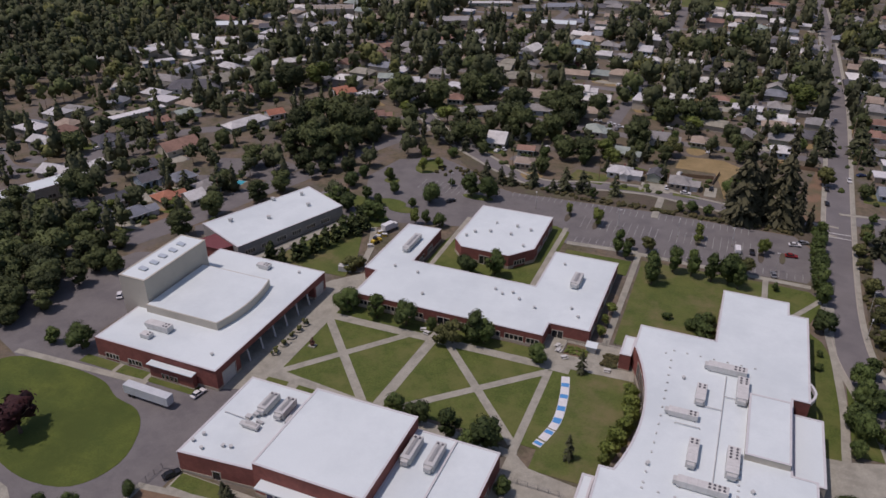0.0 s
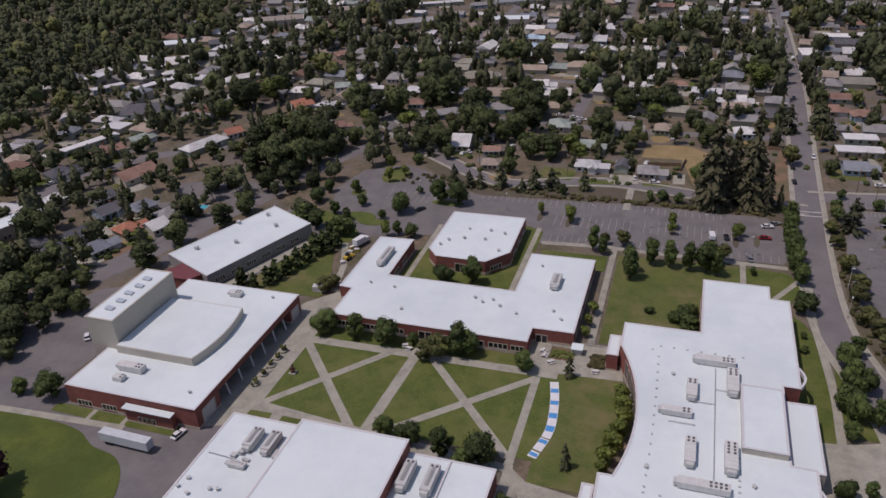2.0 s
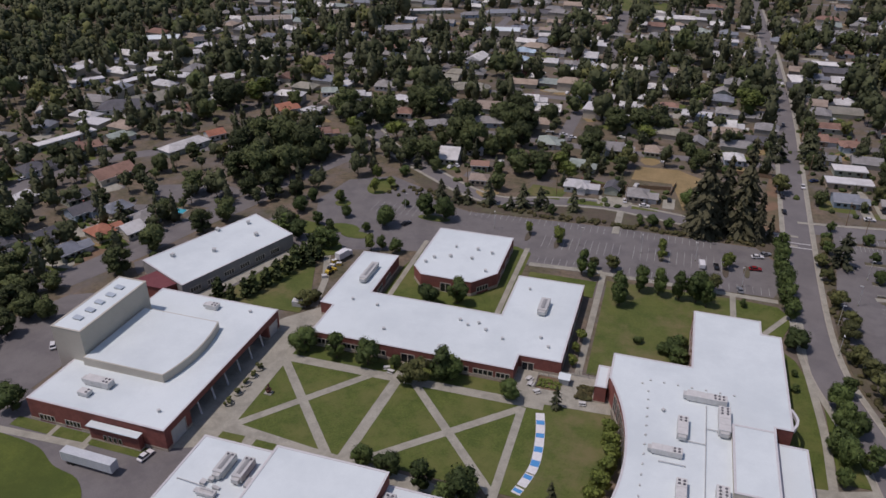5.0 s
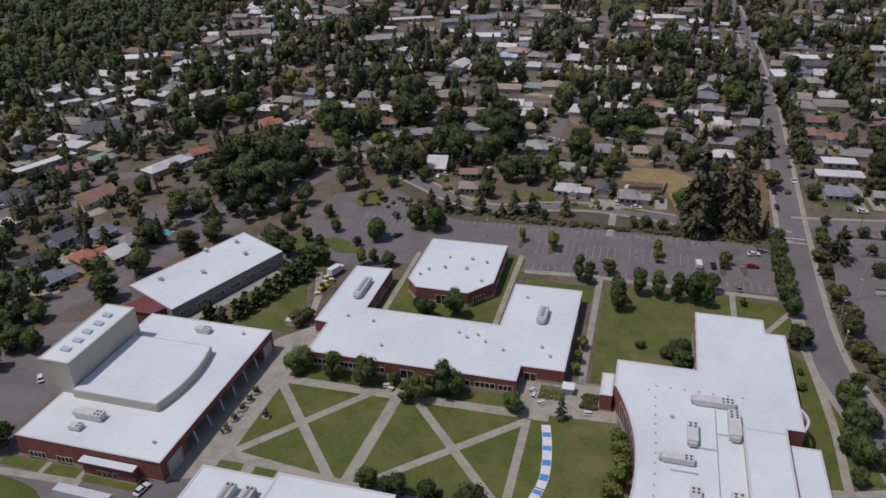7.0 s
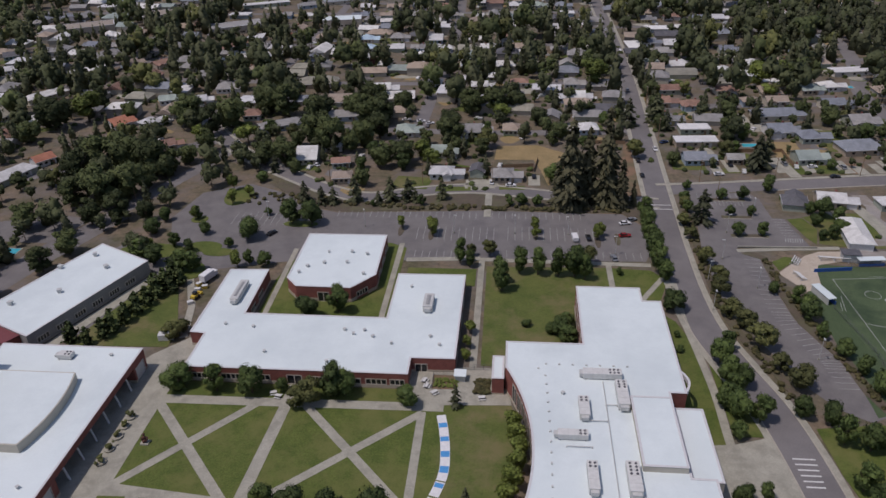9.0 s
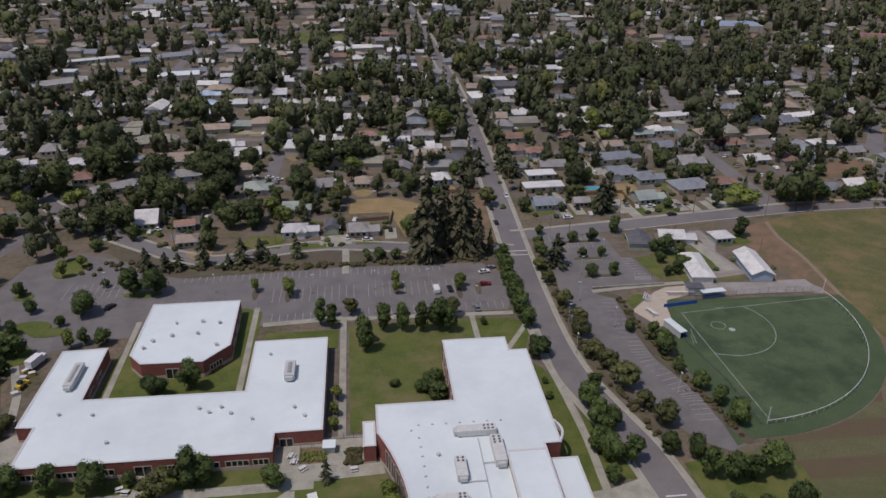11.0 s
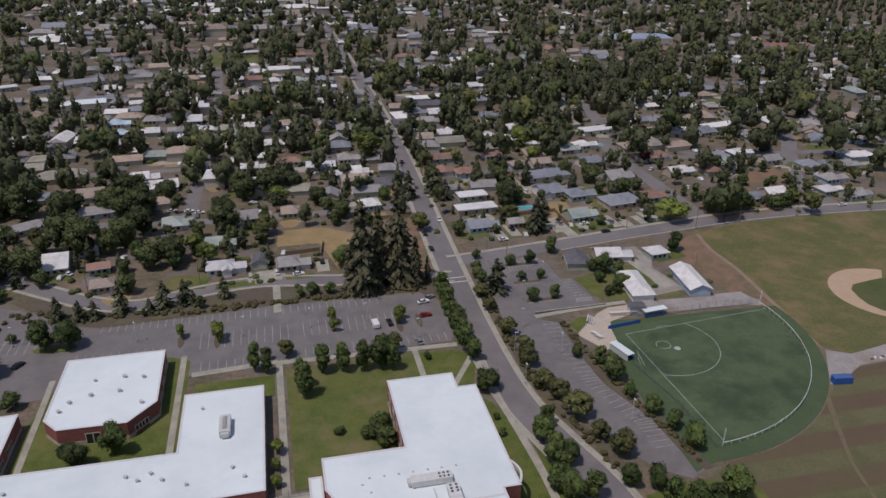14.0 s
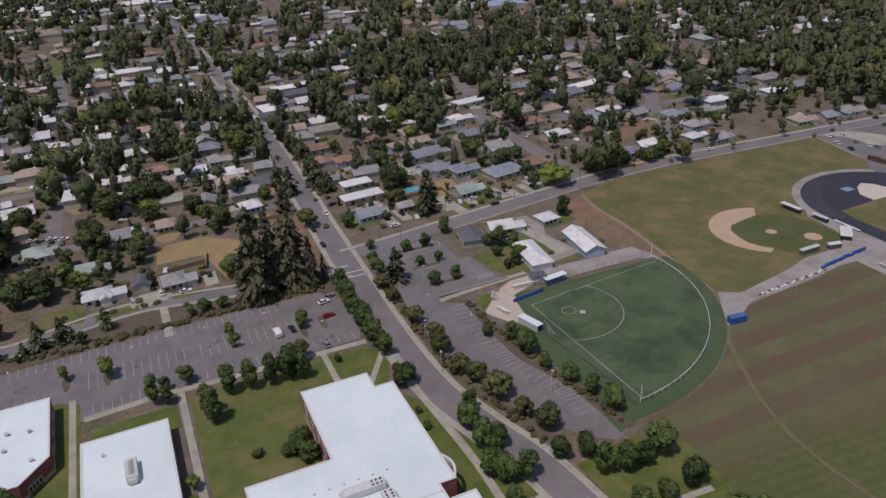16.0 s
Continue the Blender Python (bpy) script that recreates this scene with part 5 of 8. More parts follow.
plant("r", "trees before the classrooms", (-104.2, 180.8, 9.8), (-93.6, 181, 9.8), (-83.3, 180.8, 9.8), (-60.8, 181, 13), (-57.5, 181.5, 10), (-39.8, 178.2, 7.5), (-77, 219.5, 9), (-67.8, 221.5, 11), (-75, 182, 5))
plant("o", "olive green trees before the classrooms", (-66.4, 177.8, 8.5), (-69.2, 176.6, 7), wide=1.2)
plant("r", "trees beside the gymnasium", (-68.5, 142, 7.5), (-61.5, 140.5, 8.5), (-52, 139.5, 9.5), (-42, 139.3, 10), (-33.5, 126, 6.0), (-46, 136.5, 7))
plant("t", "trees round the large lawn", (-15.8, 237, 13), (-16.6, 241.5, 12), (-10.1, 248.6, 11.5), (-3.8, 247.8, 12), (3.1, 247.1, 12.5), (8.6, 247.2, 14), (12, 245, 11.5), (-31, 254.3, 12), (-27.5, 252, 8), wide=0.82)
plant("o", "young trees at the lot edge", (-27.5, 260, 5.5), (-20.9, 261, 7), (13.8, 256, 8))
plant("l", "young trees in the parking lot", (-55.5, 280, 6), (-43.5, 277, 8), (-43, 274, 7), (-4.2, 278.6, 7.5), (-4, 273, 6), (18.7, 274, 7), (20, 277, 6), (-139.6, 284, 7), (-129, 298, 8), (-133.1, 312, 8), (-124, 305, 7), (-110, 247.5, 7.5), (-147, 258, 6))
plant("r", "trees of the western lot", (-113.2, 269, 11), (-99.2, 282, 12), (-91.3, 281.6, 11.5), (-138.7, 284.8, 6), (-111, 289, 4), (-151, 282, 7), (-151, 271, 8), (-106.5, 250, 6.5), (-100.3, 249, 6.5), (-139, 262, 7), (-131, 272, 6.5))
plant("t", "slim trees of the western lot", (-129.5, 245, 9), (-125.5, 244.5, 9.5), (-141, 248.6, 9), (-148, 252.5, 9), (-118, 262, 5), wide=1.4)
plant("j", "junipers of the sloping hedge", (-137.9, 203.5, 8), (-136.3, 207, 9), (-134.5, 212, 8), (-133, 217, 9), (-132, 222, 8), (-131, 227, 10), (-130, 232, 9), (-129.5, 237, 10), (-146.6, 201, 8), (-126, 235, 8), (-141, 200, 7), (-127, 230, 7), wide=1.05)
plant("o", "bushy trees by the service walk", (-116, 205, 6), (-114, 208, 5), wide=1.3)
plant("t", "upright trees beside the road", (38.2, 293, 11), (37.8, 285, 10), (37.5, 277, 12), (37.4, 269, 11), (37.3, 262, 12), (37.3, 256, 11), (37.6, 250.5, 12), (38.6, 245.5, 9), wide=0.92)
plant("r", "trees beside the science building", (38.5, 228.5, 8), (24, 249, 3.6), (36.5, 206.5, 2.8), (37, 214, 2.5), wide=1.1)
plant("s", "small dark conifers before the gymnasium", (-93, 100.6, 5), (-90.6, 99.6, 5.5), wide=1.1)
plant("s", "young conifers of the curved lawn", (-26.8, 178.4, 8), (-21.8, 143.2, 8.5), wide=0.85)
plant("l", "small trees along the curved wall", (-11.6, 171, 7), (-10.6, 166, 7.5), (-10.4, 161, 8), (-10.6, 156, 8), (-11.4, 151, 8), (-12.4, 146.5, 7), (-13.2, 142.5, 6), (-25.3, 205, 5), (-25.2, 212, 5.5), (-25.4, 199, 4.5), wide=1.1)
plant("r", "bushes on the large lawn", (2.5, 213.5, 6.5), (4.2, 209.5, 6.5), (4.5, 218, 5.5), (-0.5, 214, 4), (-8, 217.2, 3), wide=1.25)
plant("o", "street trees between road and parking", (54.3, 258.5, 7.5), (56, 245.5, 7.5), (55.2, 239, 7), (55.4, 226, 7), (58, 220, 7.5), (60.2, 210.5, 9.5), (62.8, 199.5, 6.5), (66, 192, 8.5), (52.5, 276, 6), (52, 287, 6), (55, 303, 5.5), wide=1.15)
plant("r", "trees between parking and ball field", (72.5, 240, 5), (79, 228, 8), (78.6, 225, 8), (79.5, 215.5, 6.5), (82.5, 207, 7), (85, 199, 7), (87.5, 190.5, 8.5), (78.2, 234, 7.5))
plant("r", "roadside trees before the plaza", (47, 202, 9), (50.2, 208.5, 8), (47.2, 193.5, 10), (44, 183, 9), (47.2, 180, 10), (51.5, 177.5, 9.5), (44.5, 171.5, 6), (47.2, 187.5, 9), (50.4, 191.5, 9), wide=0.88)
plant("r", "trees at the south end of the parking", (62.5, 180, 8), (69.7, 177.7, 8.5), (69.8, 170.7, 10), (75.4, 169, 9), (80.2, 168.8, 9), (86.4, 170, 11.5), (86, 157.3, 9.5), (77.1, 156.5, 7), (68.7, 155.7, 9), (70.4, 149.3, 9.5), (84.8, 141, 14), (88.2, 139, 13), (90.5, 130.3, 9), wide=0.85)
plant("r", "trees by the entrance plaza", (40.2, 150.5, 7), (46, 152, 5.5), (48.1, 143.5, 8), (53.6, 144.5, 7.5), (51.5, 133, 9), (38.5, 133, 7), (49.5, 137.5, 7), (47, 126, 7), wide=0.85)
plant("f", "tall old firs", (9.5, 300, 39), (23.5, 303, 43), (16.5, 305, 34), (5, 302, 20), (30, 301, 22), (35, 303, 12), wide=1.12)
plant("s", "conifers of the planting bed", (-99.3, 302.5, 10), (-91.5, 299.6, 9), (-86.8, 300.2, 8), (-78.3, 303, 12), (-63.3, 304, 12), (-56, 304.5, 11), (-42.3, 306.6, 10), (-120.5, 332, 9), (-67.9, 299.8, 7), (59.2, 289.5, 15), (-53, 303, 7), wide=1.3)
plant("r", "round trees behind the lot", (-50.1, 300.5, 5.5), (-9.5, 302, 6), (-14, 301.5, 5), (-3, 302, 5.5), (-131.9, 258, 6), (-123, 321, 6), (-70, 298.5, 3.5))
plant("r", "small trees of the side lot", (70.6, 280, 6), (79.2, 280, 6.5), (71.6, 296.5, 5), (79.4, 296.5, 5), (71.3, 310.5, 6), (79.4, 310.8, 6.5), (55.9, 307.9, 5.5), (55.8, 299, 6), (59.3, 320, 5), (92, 319, 8.5), (101.5, 289.2, 6), (104.3, 279, 6), (106, 297, 9), (110, 291, 8), (102, 299, 6), (100, 277.5, 5), (108.5, 284, 7), (144, 309, 10))
plant("r", "large trees of the oval lawn", (-167.5, 132, 9.5), (-178, 131, 6.5), (-131, 70, 7), (-126, 78, 5))
plant("s", "tall dark conifers among the houses", (93, 341, 18), (97, 344, 16), (44, 395, 16), (60, 420, 14), (-213, 236, 12), (58, 398, 17), (62, 390, 12), wide=1.25)
plant("d", "dense trees behind the theatre yard", (-222, 188, 12), (-219, 171, 13), (-206, 173, 10), (-203, 187, 8), (-264, 195, 13), (-243, 191, 12), (-218, 150, 13), (-210, 143, 12), (-211, 160, 12), (-228, 160, 13), (-232, 174, 13), (-246, 172, 14), (-238, 150, 13), (-224, 138, 13), (-213, 131, 12), (-250, 160, 14), (-256, 182, 13), (-212, 180, 9), (-205, 165, 7), (-227, 149, 12), (-236, 163, 13), (-219, 161, 12), (-240, 181, 12), (-200, 150, 11), (-197, 160, 10), (-203, 138, 12), (-192, 172, 9), (-198, 170, 10), (-195, 144, 8), (-204, 154, 12), (-206, 130, 11), (-198, 133, 8), wide=1.15)
plant("c", "broad copper tree of the oval lawn", (-154, 98, 12), wide=1.35)
plant("r", "trees south of the oval lawn", (-121.5, 83, 7), (-128, 80.5, 6), (-113.5, 92, 5))
plant("d", "leafy garden trees of the town", (-325.6, 419.1, 12.2), (-254.6, 383, 20.4), (-245.3, 417.8, 14.5), (-219.9, 398.4, 12), (-286.3, 352, 8.9), (-257.3, 364.2, 13.4), (-299, 317.4, 8.6), (-272.4, 305.9, 8.1), (-200.7, 327.3, 21), (-190.1, 331.3, 21), (-203.2, 314.3, 19.3), (-176.2, 328.2, 20.6), (-183, 292.3, 21), (-175.6, 302.7, 18.1), (-194.1, 292.4, 15), (-172, 312.3, 13.3), (-171.1, 282.3, 14.1), (-169, 324.4, 12.3), (-180, 277.6, 12.4), (-203.8, 272.7, 12.7), (-228.6, 307.8, 9.6), (-234, 290.2, 9.9), (-236, 278.1, 9.1), (-289.1, 285.4, 10.8), (-251, 290.9, 8.9), (-201.6, 248.1, 9.7), (-179.5, 241, 11.3), (-176.2, 253.8, 11.6), (-159, 282.1, 9.9), (-188.3, 222.7, 12.1), wide=1.05)
plant("d", "leafy garden trees of the town", (-188.1, 202.7, 12.5), (-247.9, 211.4, 16.9), (-233.1, 248.8, 9.2), (-222.7, 184.7, 10), (-208.8, 182.3, 8.6), (-294.3, 253.7, 13.1), (-168.6, 276.3, 6.5), (-147.4, 413, 19.4), (-89.2, 393.9, 17.9), (-184.5, 391.9, 19.2), (-167.4, 378.5, 18.3), (-159.8, 388, 18.6), (-161.3, 355, 13.1), (-127.9, 340.4, 13.5), (-117.3, 338, 15.9), (-118.4, 363.7, 8.9), (-111.2, 330.5, 8.1), (-109.5, 364, 21), (-100, 357, 20.5), (-117.4, 397.8, 16.9), (-91.2, 357.3, 12.4), (-86.2, 366.2, 15.3), (-79.7, 375.2, 15.6), (-81.6, 402.9, 10.9), (-72.7, 339.6, 13), (-64.2, 342.7, 14.3), (-54.8, 367.6, 8.6), (-46.2, 375.7, 12.7), (-40.9, 359.7, 8.4), (-78.4, 318.4, 10), wide=1.05)
plant("d", "leafy garden trees of the town", (-167.8, 331.6, 12.5), (-164.7, 341.1, 10.1), (-35.4, 411.2, 15.3), (-23.7, 413.7, 18.4), (-43.1, 372.4, 15.3), (-0.9, 397, 10.6), (5.6, 368.8, 8.6), (9, 378.1, 10.1), (-28.1, 355.1, 9.5), (58.9, 391.1, 9.2), (101.5, 423.6, 8.6), (57.5, 345.4, 8.2), (60.5, 417.2, 11.2), (95.3, 409.3, 10.5), (133, 411.1, 10.9), (162, 382.6, 7.8), (87.3, 370.1, 12), (-12.7, 417.7, 13), (-38.3, 417, 14.4), (-46.1, 390.5, 12.2), (-81.6, 394.7, 19.1), (-72.9, 415.6, 13.1), (-135.1, 406.2, 20.4), (-116.1, 404.7, 15.8), (-91.4, 422.9, 16.3), (-98.4, 407.6, 14.3), (90.5, 384.1, 13.5), (143.2, 399.1, 11.9), wide=1.05)
plant("l", "light green garden trees", (-242.8, 396.1, 17.9), (-205.4, 220.9, 6.8), (-229.1, 209.2, 6), (-170.5, 369.2, 8.9), (-143.9, 365.2, 12.5), (-56, 347.9, 11.3), (-49.4, 338.4, 11), (-19.9, 398.8, 12.7), (124.4, 459.5, 17.5), (138.6, 468.7, 14.6), (123.7, 440.2, 10.7), wide=1.4)
plant("r", "large dense trees on the field street", (191, 345, 14), (197, 346.5, 13), (185.5, 348, 10), (203, 345, 8), (216, 343.5, 8), (223.5, 345, 9), wide=1.25)
plant("c", "copper-leaved garden trees", (-104.3, 500.1, 9.5), (-96, 501, 9.5), (186, 421, 10), wide=1)
plant("l", "bright yellow-green roadside trees", (32.1, 461.9, 19.2), (229.7, 348.5, 8), wide=1.5)
plant("l", "broad bright green roadside tree", (159, 341, 12.5), wide=2.1)


# ---- houses ----
def roof_mat(name, low, high):
    low, high = [tuple(min(0.66, v * 1.32) for v in c) for c in (low, high)]
    return surface(name, low, high, 0.6, 4.0, bump=0.15, stain=tuple(c * 0.8 for c in low), stain_scale=0.2, own=0.14)


ROOFS = {
    "g": roof_mat("grey_shingle", (0.20, 0.195, 0.19), (0.25, 0.245, 0.24)), "w": roof_mat("pale_grey_shingle", (0.42, 0.42, 0.41), (0.52, 0.52, 0.51)),
    "d": roof_mat("charcoal_shingle", (0.075, 0.075, 0.085), (0.10, 0.10, 0.11)), "t": roof_mat("tan_shingle", (0.23, 0.185, 0.15), (0.28, 0.23, 0.19)),
    "r": roof_mat("red_brown_shingle", (0.185, 0.112, 0.088), (0.235, 0.145, 0.112)), "c": roof_mat("orange_red_shingle", (0.27, 0.115, 0.075), (0.33, 0.145, 0.095)),
    "n": roof_mat("blue_grey_shingle", (0.15, 0.165, 0.19), (0.19, 0.205, 0.235)), "o": roof_mat("olive_grey_roof", (0.19, 0.185, 0.155), (0.24, 0.23, 0.195)),
    "v": roof_mat("grey_green_roof", (0.22, 0.26, 0.24), (0.27, 0.31, 0.28)), "b": roof_mat("pale_blue_roof", (0.30, 0.40, 0.50), (0.36, 0.46, 0.56)),
    "f": roof_mat("white_flat_roof", (0.60, 0.58, 0.56), (0.68, 0.66, 0.63)), "y": roof_mat("mid_grey_shingle", (0.17, 0.17, 0.17), (0.21, 0.21, 0.21)),
}
ROOF_WORD = {"g": "grey shingle", "w": "pale grey", "d": "charcoal", "t": "tan shingle", "r": "red-brown", "c": "orange-red", "n": "blue-grey", "o": "olive grey", "v": "grey-green", "b": "pale blue", "f": "flat white", "y": "mid-grey"}
SIDING = [surface(n, tuple(c * 0.88 for c in col), col, 0.5, 5.0, bump=0.06) for n, col in (("cream_siding", (0.58, 0.53, 0.43)), ("white_siding", (0.70, 0.69, 0.66)), ("sage_siding", (0.38, 0.41, 0.34)), ("tan_siding", (0.46, 0.38, 0.29)), ("blue_grey_siding", (0.36, 0.44, 0.52)))]
YELLOW_SIDING = surface("pale_yellow_siding", (0.50, 0.42, 0.20), (0.56, 0.48, 0.24), 0.5, 5.0, bump=0.06)
house_spots = []
house_bases = {}


def make_house(kind, n, L, W, storeys=1):
    """A gabled, hipped or flat-roofed house with porch, windows, doors and chimney, standing at the origin."""
    words = f"small house with {ROOF_WORD[kind]} roof" if L * W < 60 else f"single-storey house with {ROOF_WORD[kind]} roof"
    ob = thing("house", words, "house", 0, 0, -300)
    h = 2.7 * storeys + 0.2
    siding = YELLOW_SIDING if kind == "y" else SIDING[n % 5]
    wing = 12 <= L < 18 and kind != "f"
    full = L
    L = L * 0.68 if wing else L
    x, y = L / 2, W / 2
    bm = bmesh.new()
    box(bm, -x, x, -y, y, -0.2, h)
    hip = 0 if kind == "f" else (n % 2) * y * 0.9
    peak = h + (0.25 if kind == "f" else W * 0.25)
    if kind != "f" and not hip:
        for s in (-1, 1):
            v = [bm.verts.new(p) for p in ((s * x, -y, h), (s * x, y, h), (s * x, 0, peak - 0.08), (s * (x - 0.15), -y, h), (s * (x - 0.15), y, h), (s * (x - 0.15), 0, peak - 0.08))]
            bm.faces.new((v[0], v[1], v[2]))
            bm.faces.new((v[3], v[5], v[4]))
    part("wall", bm, siding, ob)
    bm = bmesh.new()
    o = 0.55
    if kind == "f":
        box(bm, -x - o, x + o, -y - o, y + o, h, h + 0.28)
    else:
        e = h - 0.12
        low = [(-x - o, -y - o, e), (x + o, -y - o, e), (x + o, y + o, e), (-x - o, y + o, e)]
        ridge = [(-x - o + hip, 0, peak), (x + o - hip, 0, peak)]
        top, under = [[bm.verts.new((p[0], p[1], p[2] + dz)) for p in low + ridge] for dz in (0.18, 0)]
        for v, flip in ((top, False), (under, True)):
            for q in ((0, 1, 5, 4), (2, 3, 4, 5), (1, 2, 5), (3, 0, 4)):
                if len(q) == 3 and not hip:
                    continue
                f = [v[i] for i in q]
                bm.faces.new(f[::-1] if flip else f)
        if hip:
            for a, b in ((0, 1), (1, 2), (2, 3), (3, 0)):
                bm.faces.new((under[a], under[b], top[b], top[a]))
        else:
            for a, b in ((0, 1), (2, 3), (1, 5), (5, 2), (3, 4), (4, 0)):
                bm.faces.new((under[a], under[b], top[b], top[a]))
        bmesh.ops.recalc_face_normals(bm, faces=bm.faces)
    part("roof", bm, ROOFS[kind], ob)
    if kind != "f" and 10 < L < 18:
        bm = bmesh.new()
        w = W * 0.42
        s = -1 if n % 3 else 1
        cx = s * x * 0.5
        pk = h + w * 0.32
        v = [bm.verts.new(p) for p in ((cx - w / 2 - 0.4, -y - 2.2, h), (cx + w / 2 + 0.4, -y - 2.2, h), (cx, -y - 2.2, pk), (cx - w / 2 - 0.4, -y + 1.5, h + 0.55), (cx + w / 2 + 0.4, -y + 1.5, h + 0.55), (cx, -y + W * 0.3, pk))]
        for q in ((0, 1, 2), (1, 4, 5, 2), (0, 2, 5, 3)):
            bm.faces.new([v[i] for i in q])
        part("porch_roof", bm, ROOFS[kind], ob)
        bm = bmesh.new()
        box(bm, cx - w / 2, cx + w / 2, -y - 1.8, -y, -0.2, h)
        part("front_room", bm, siding, ob)
        bm = bmesh.new()
        box(bm, x * 0.3, x * 0.3 + 0.7, 0.6, 1.3, h, peak + 0.7)
        part("chimney", bm, BRICK, ob, "brick chimney")
    for k in range(3):
        bm = bmesh.new()
        wx = -x + L * (k + 0.7) / 3.6
        box(bm, wx - 0.7, wx + 0.7, -y - 0.05, -y + 0.02, 1.0, 2.2)
        part("window", bm, GLASS, ob, "dark window")
    bm = bmesh.new()
    box(bm, x * 0.62, x * 0.62 + 1.0, -y - 0.05, -y + 0.02, 0.0, 2.1)
    part("door", bm, COPING if n % 2 else WOOD, ob)
    if storeys > 1:
        for k in range(3):
            bm = bmesh.new()
            wx = -x + L * (k + 0.7) / 3.6
            box(bm, wx - 0.6, wx + 0.6, -y - 0.05, -y + 0.02, 3.6, 4.8)
            part("window", bm, GLASS, ob, "dark window")
    for s in (-1, 1):
        bm = bmesh.new()
        box(bm, -x - 0.57, x + 0.57, min(s * (y + 0.56), s * (y + 0.63)), max(s * (y + 0.56), s * (y + 0.63)), h - 0.16, h + 0.1)
        part("fascia", bm, COPING, ob, "white eaves board")
    if wing:
        for c in ob.children:
            c.data.transform(Matrix.Translation((-full * 0.16, 0, 0)))
        a, b = x - full * 0.16, full / 2
        bm = bmesh.new()
        box(bm, a, b, -y + 0.6, y * 0.55, -0.2, 2.55)
        part("garage_wall", bm, siding, ob)
        bm = bmesh.new()
        mid, top = (0.6 - y * 0.45) / 2, 2.5 + y * 0.34
        v = [bm.verts.new(p) for p in ((a - 0.3, -y + 0.1, 2.45), (b + 0.5, -y + 0.1, 2.45), (b + 0.5, mid, top), (a - 0.3, mid, top), (b + 0.5, y * 0.55 + 0.5, 2.45), (a - 0.3, y * 0.55 + 0.5, 2.45))]
        for q in ((0, 1, 2, 3), (3, 2, 4, 5), (1, 4, 2), (0, 3, 5), (0, 5, 4, 1)):
            bm.faces.new([v[i] for i in q])
        bmesh.ops.recalc_face_normals(bm, faces=bm.faces)
        part("garage_roof", bm, ROOFS[kind], ob)
        bm = bmesh.new()
        box(bm, a + 0.5, b - 0.5, -y + 0.55, -y + 0.62, 0, 2.1)
        part("garage_door", bm, COPING, ob, "white garage door")
    return ob


def settle(kind, x, y, L, W, turn, group):
    n = len(house_spots)
    key = (kind, L, W, n % 2)
    if key not in house_bases:
        house_bases[key] = make_house(kind, n, L, W)
    t = copy_thing(house_bases[key], pose(x, y, 0.02, 0, 0, turn))
    tagged(t, group=group)
    house_spots.append((x, y, max(L, W) / 2 + 1.0))


def row(group, *spots):
    for x, y, kind, L, W, turn in spots:
        settle(kind, x, y, L, W, turn, group)


row("houses on the western streets", (-357.6, 466.5, "w", 22, 15, 28), (-349.5, 484.1, "w", 20, 8, 28), (-290.4, 486.9, "f", 24, 10, 56), (-294.7, 519.2, "g", 26, 14, 56), (-267.5, 502.9, "t", 14, 10, 56), (-269, 531.7, "d", 16, 9, 56), (-221.4, 389.6, "c", 13, 11, 56), (-204.2, 391.3, "w", 13, 9, 56), (-342.5, 410.6, "f", 27, 6, 70), (-369.6, 400.6, "f", 20, 6, 56), (-412.9, 390, "w", 12, 7, 56), (-309.9, 363.3, "d", 30, 15, 28), (-299.5, 391.5, "o", 30, 14, 70), (-307.5, 377.3, "o", 24, 12, 56), (-270, 394.1, "w", 9, 8, 56), (-289.5, 434.6, "w", 24, 8, 56))
row("houses on the western streets", (-235.8, 338.2, "c", 9, 8, 56), (-240.8, 318.8, "w", 24, 9, 70), (-280.2, 319.3, "v", 14, 9, 70), (-287.5, 300.7, "r", 15, 12, 70), (-251, 276.7, "r", 18, 12, 70), (-289.1, 271.9, "d", 16, 10, 70), (-306.5, 304.2, "f", 40, 5, 70), (-223.6, 245.7, "n", 10, 9, 70), (-235.8, 239.4, "d", 11, 9, 70), (-214.4, 227.3, "c", 12, 10, 70), (-232.3, 217.9, "d", 12, 9, 70), (-215.9, 210.7, "n", 13, 9, 70), (-245.5, 204.3, "d", 12, 9, 70), (-207.1, 242, "g", 9, 9, 70), (-205.1, 230.8, "w", 8, 9, 70), (-231.4, 201.6, "d", 11, 9, 70))
row("houses on the western streets", (-247.8, 249.4, "d", 10, 8, 70), (-345.6, 438.9, "w", 14, 6, 56), (-363.4, 523, "d", 14, 9, 28), (-346.5, 535.5, "g", 15, 9, 28), (-209.8, 428.7, "v", 13, 8, 20), (-216.1, 550.2, "r", 26, 12, 56), (-246.8, 503.7, "r", 15, 8, 56), (-276.9, 553.5, "g", 20, 12, 56), (-203.9, 478.9, "g", 13, 9, 20))
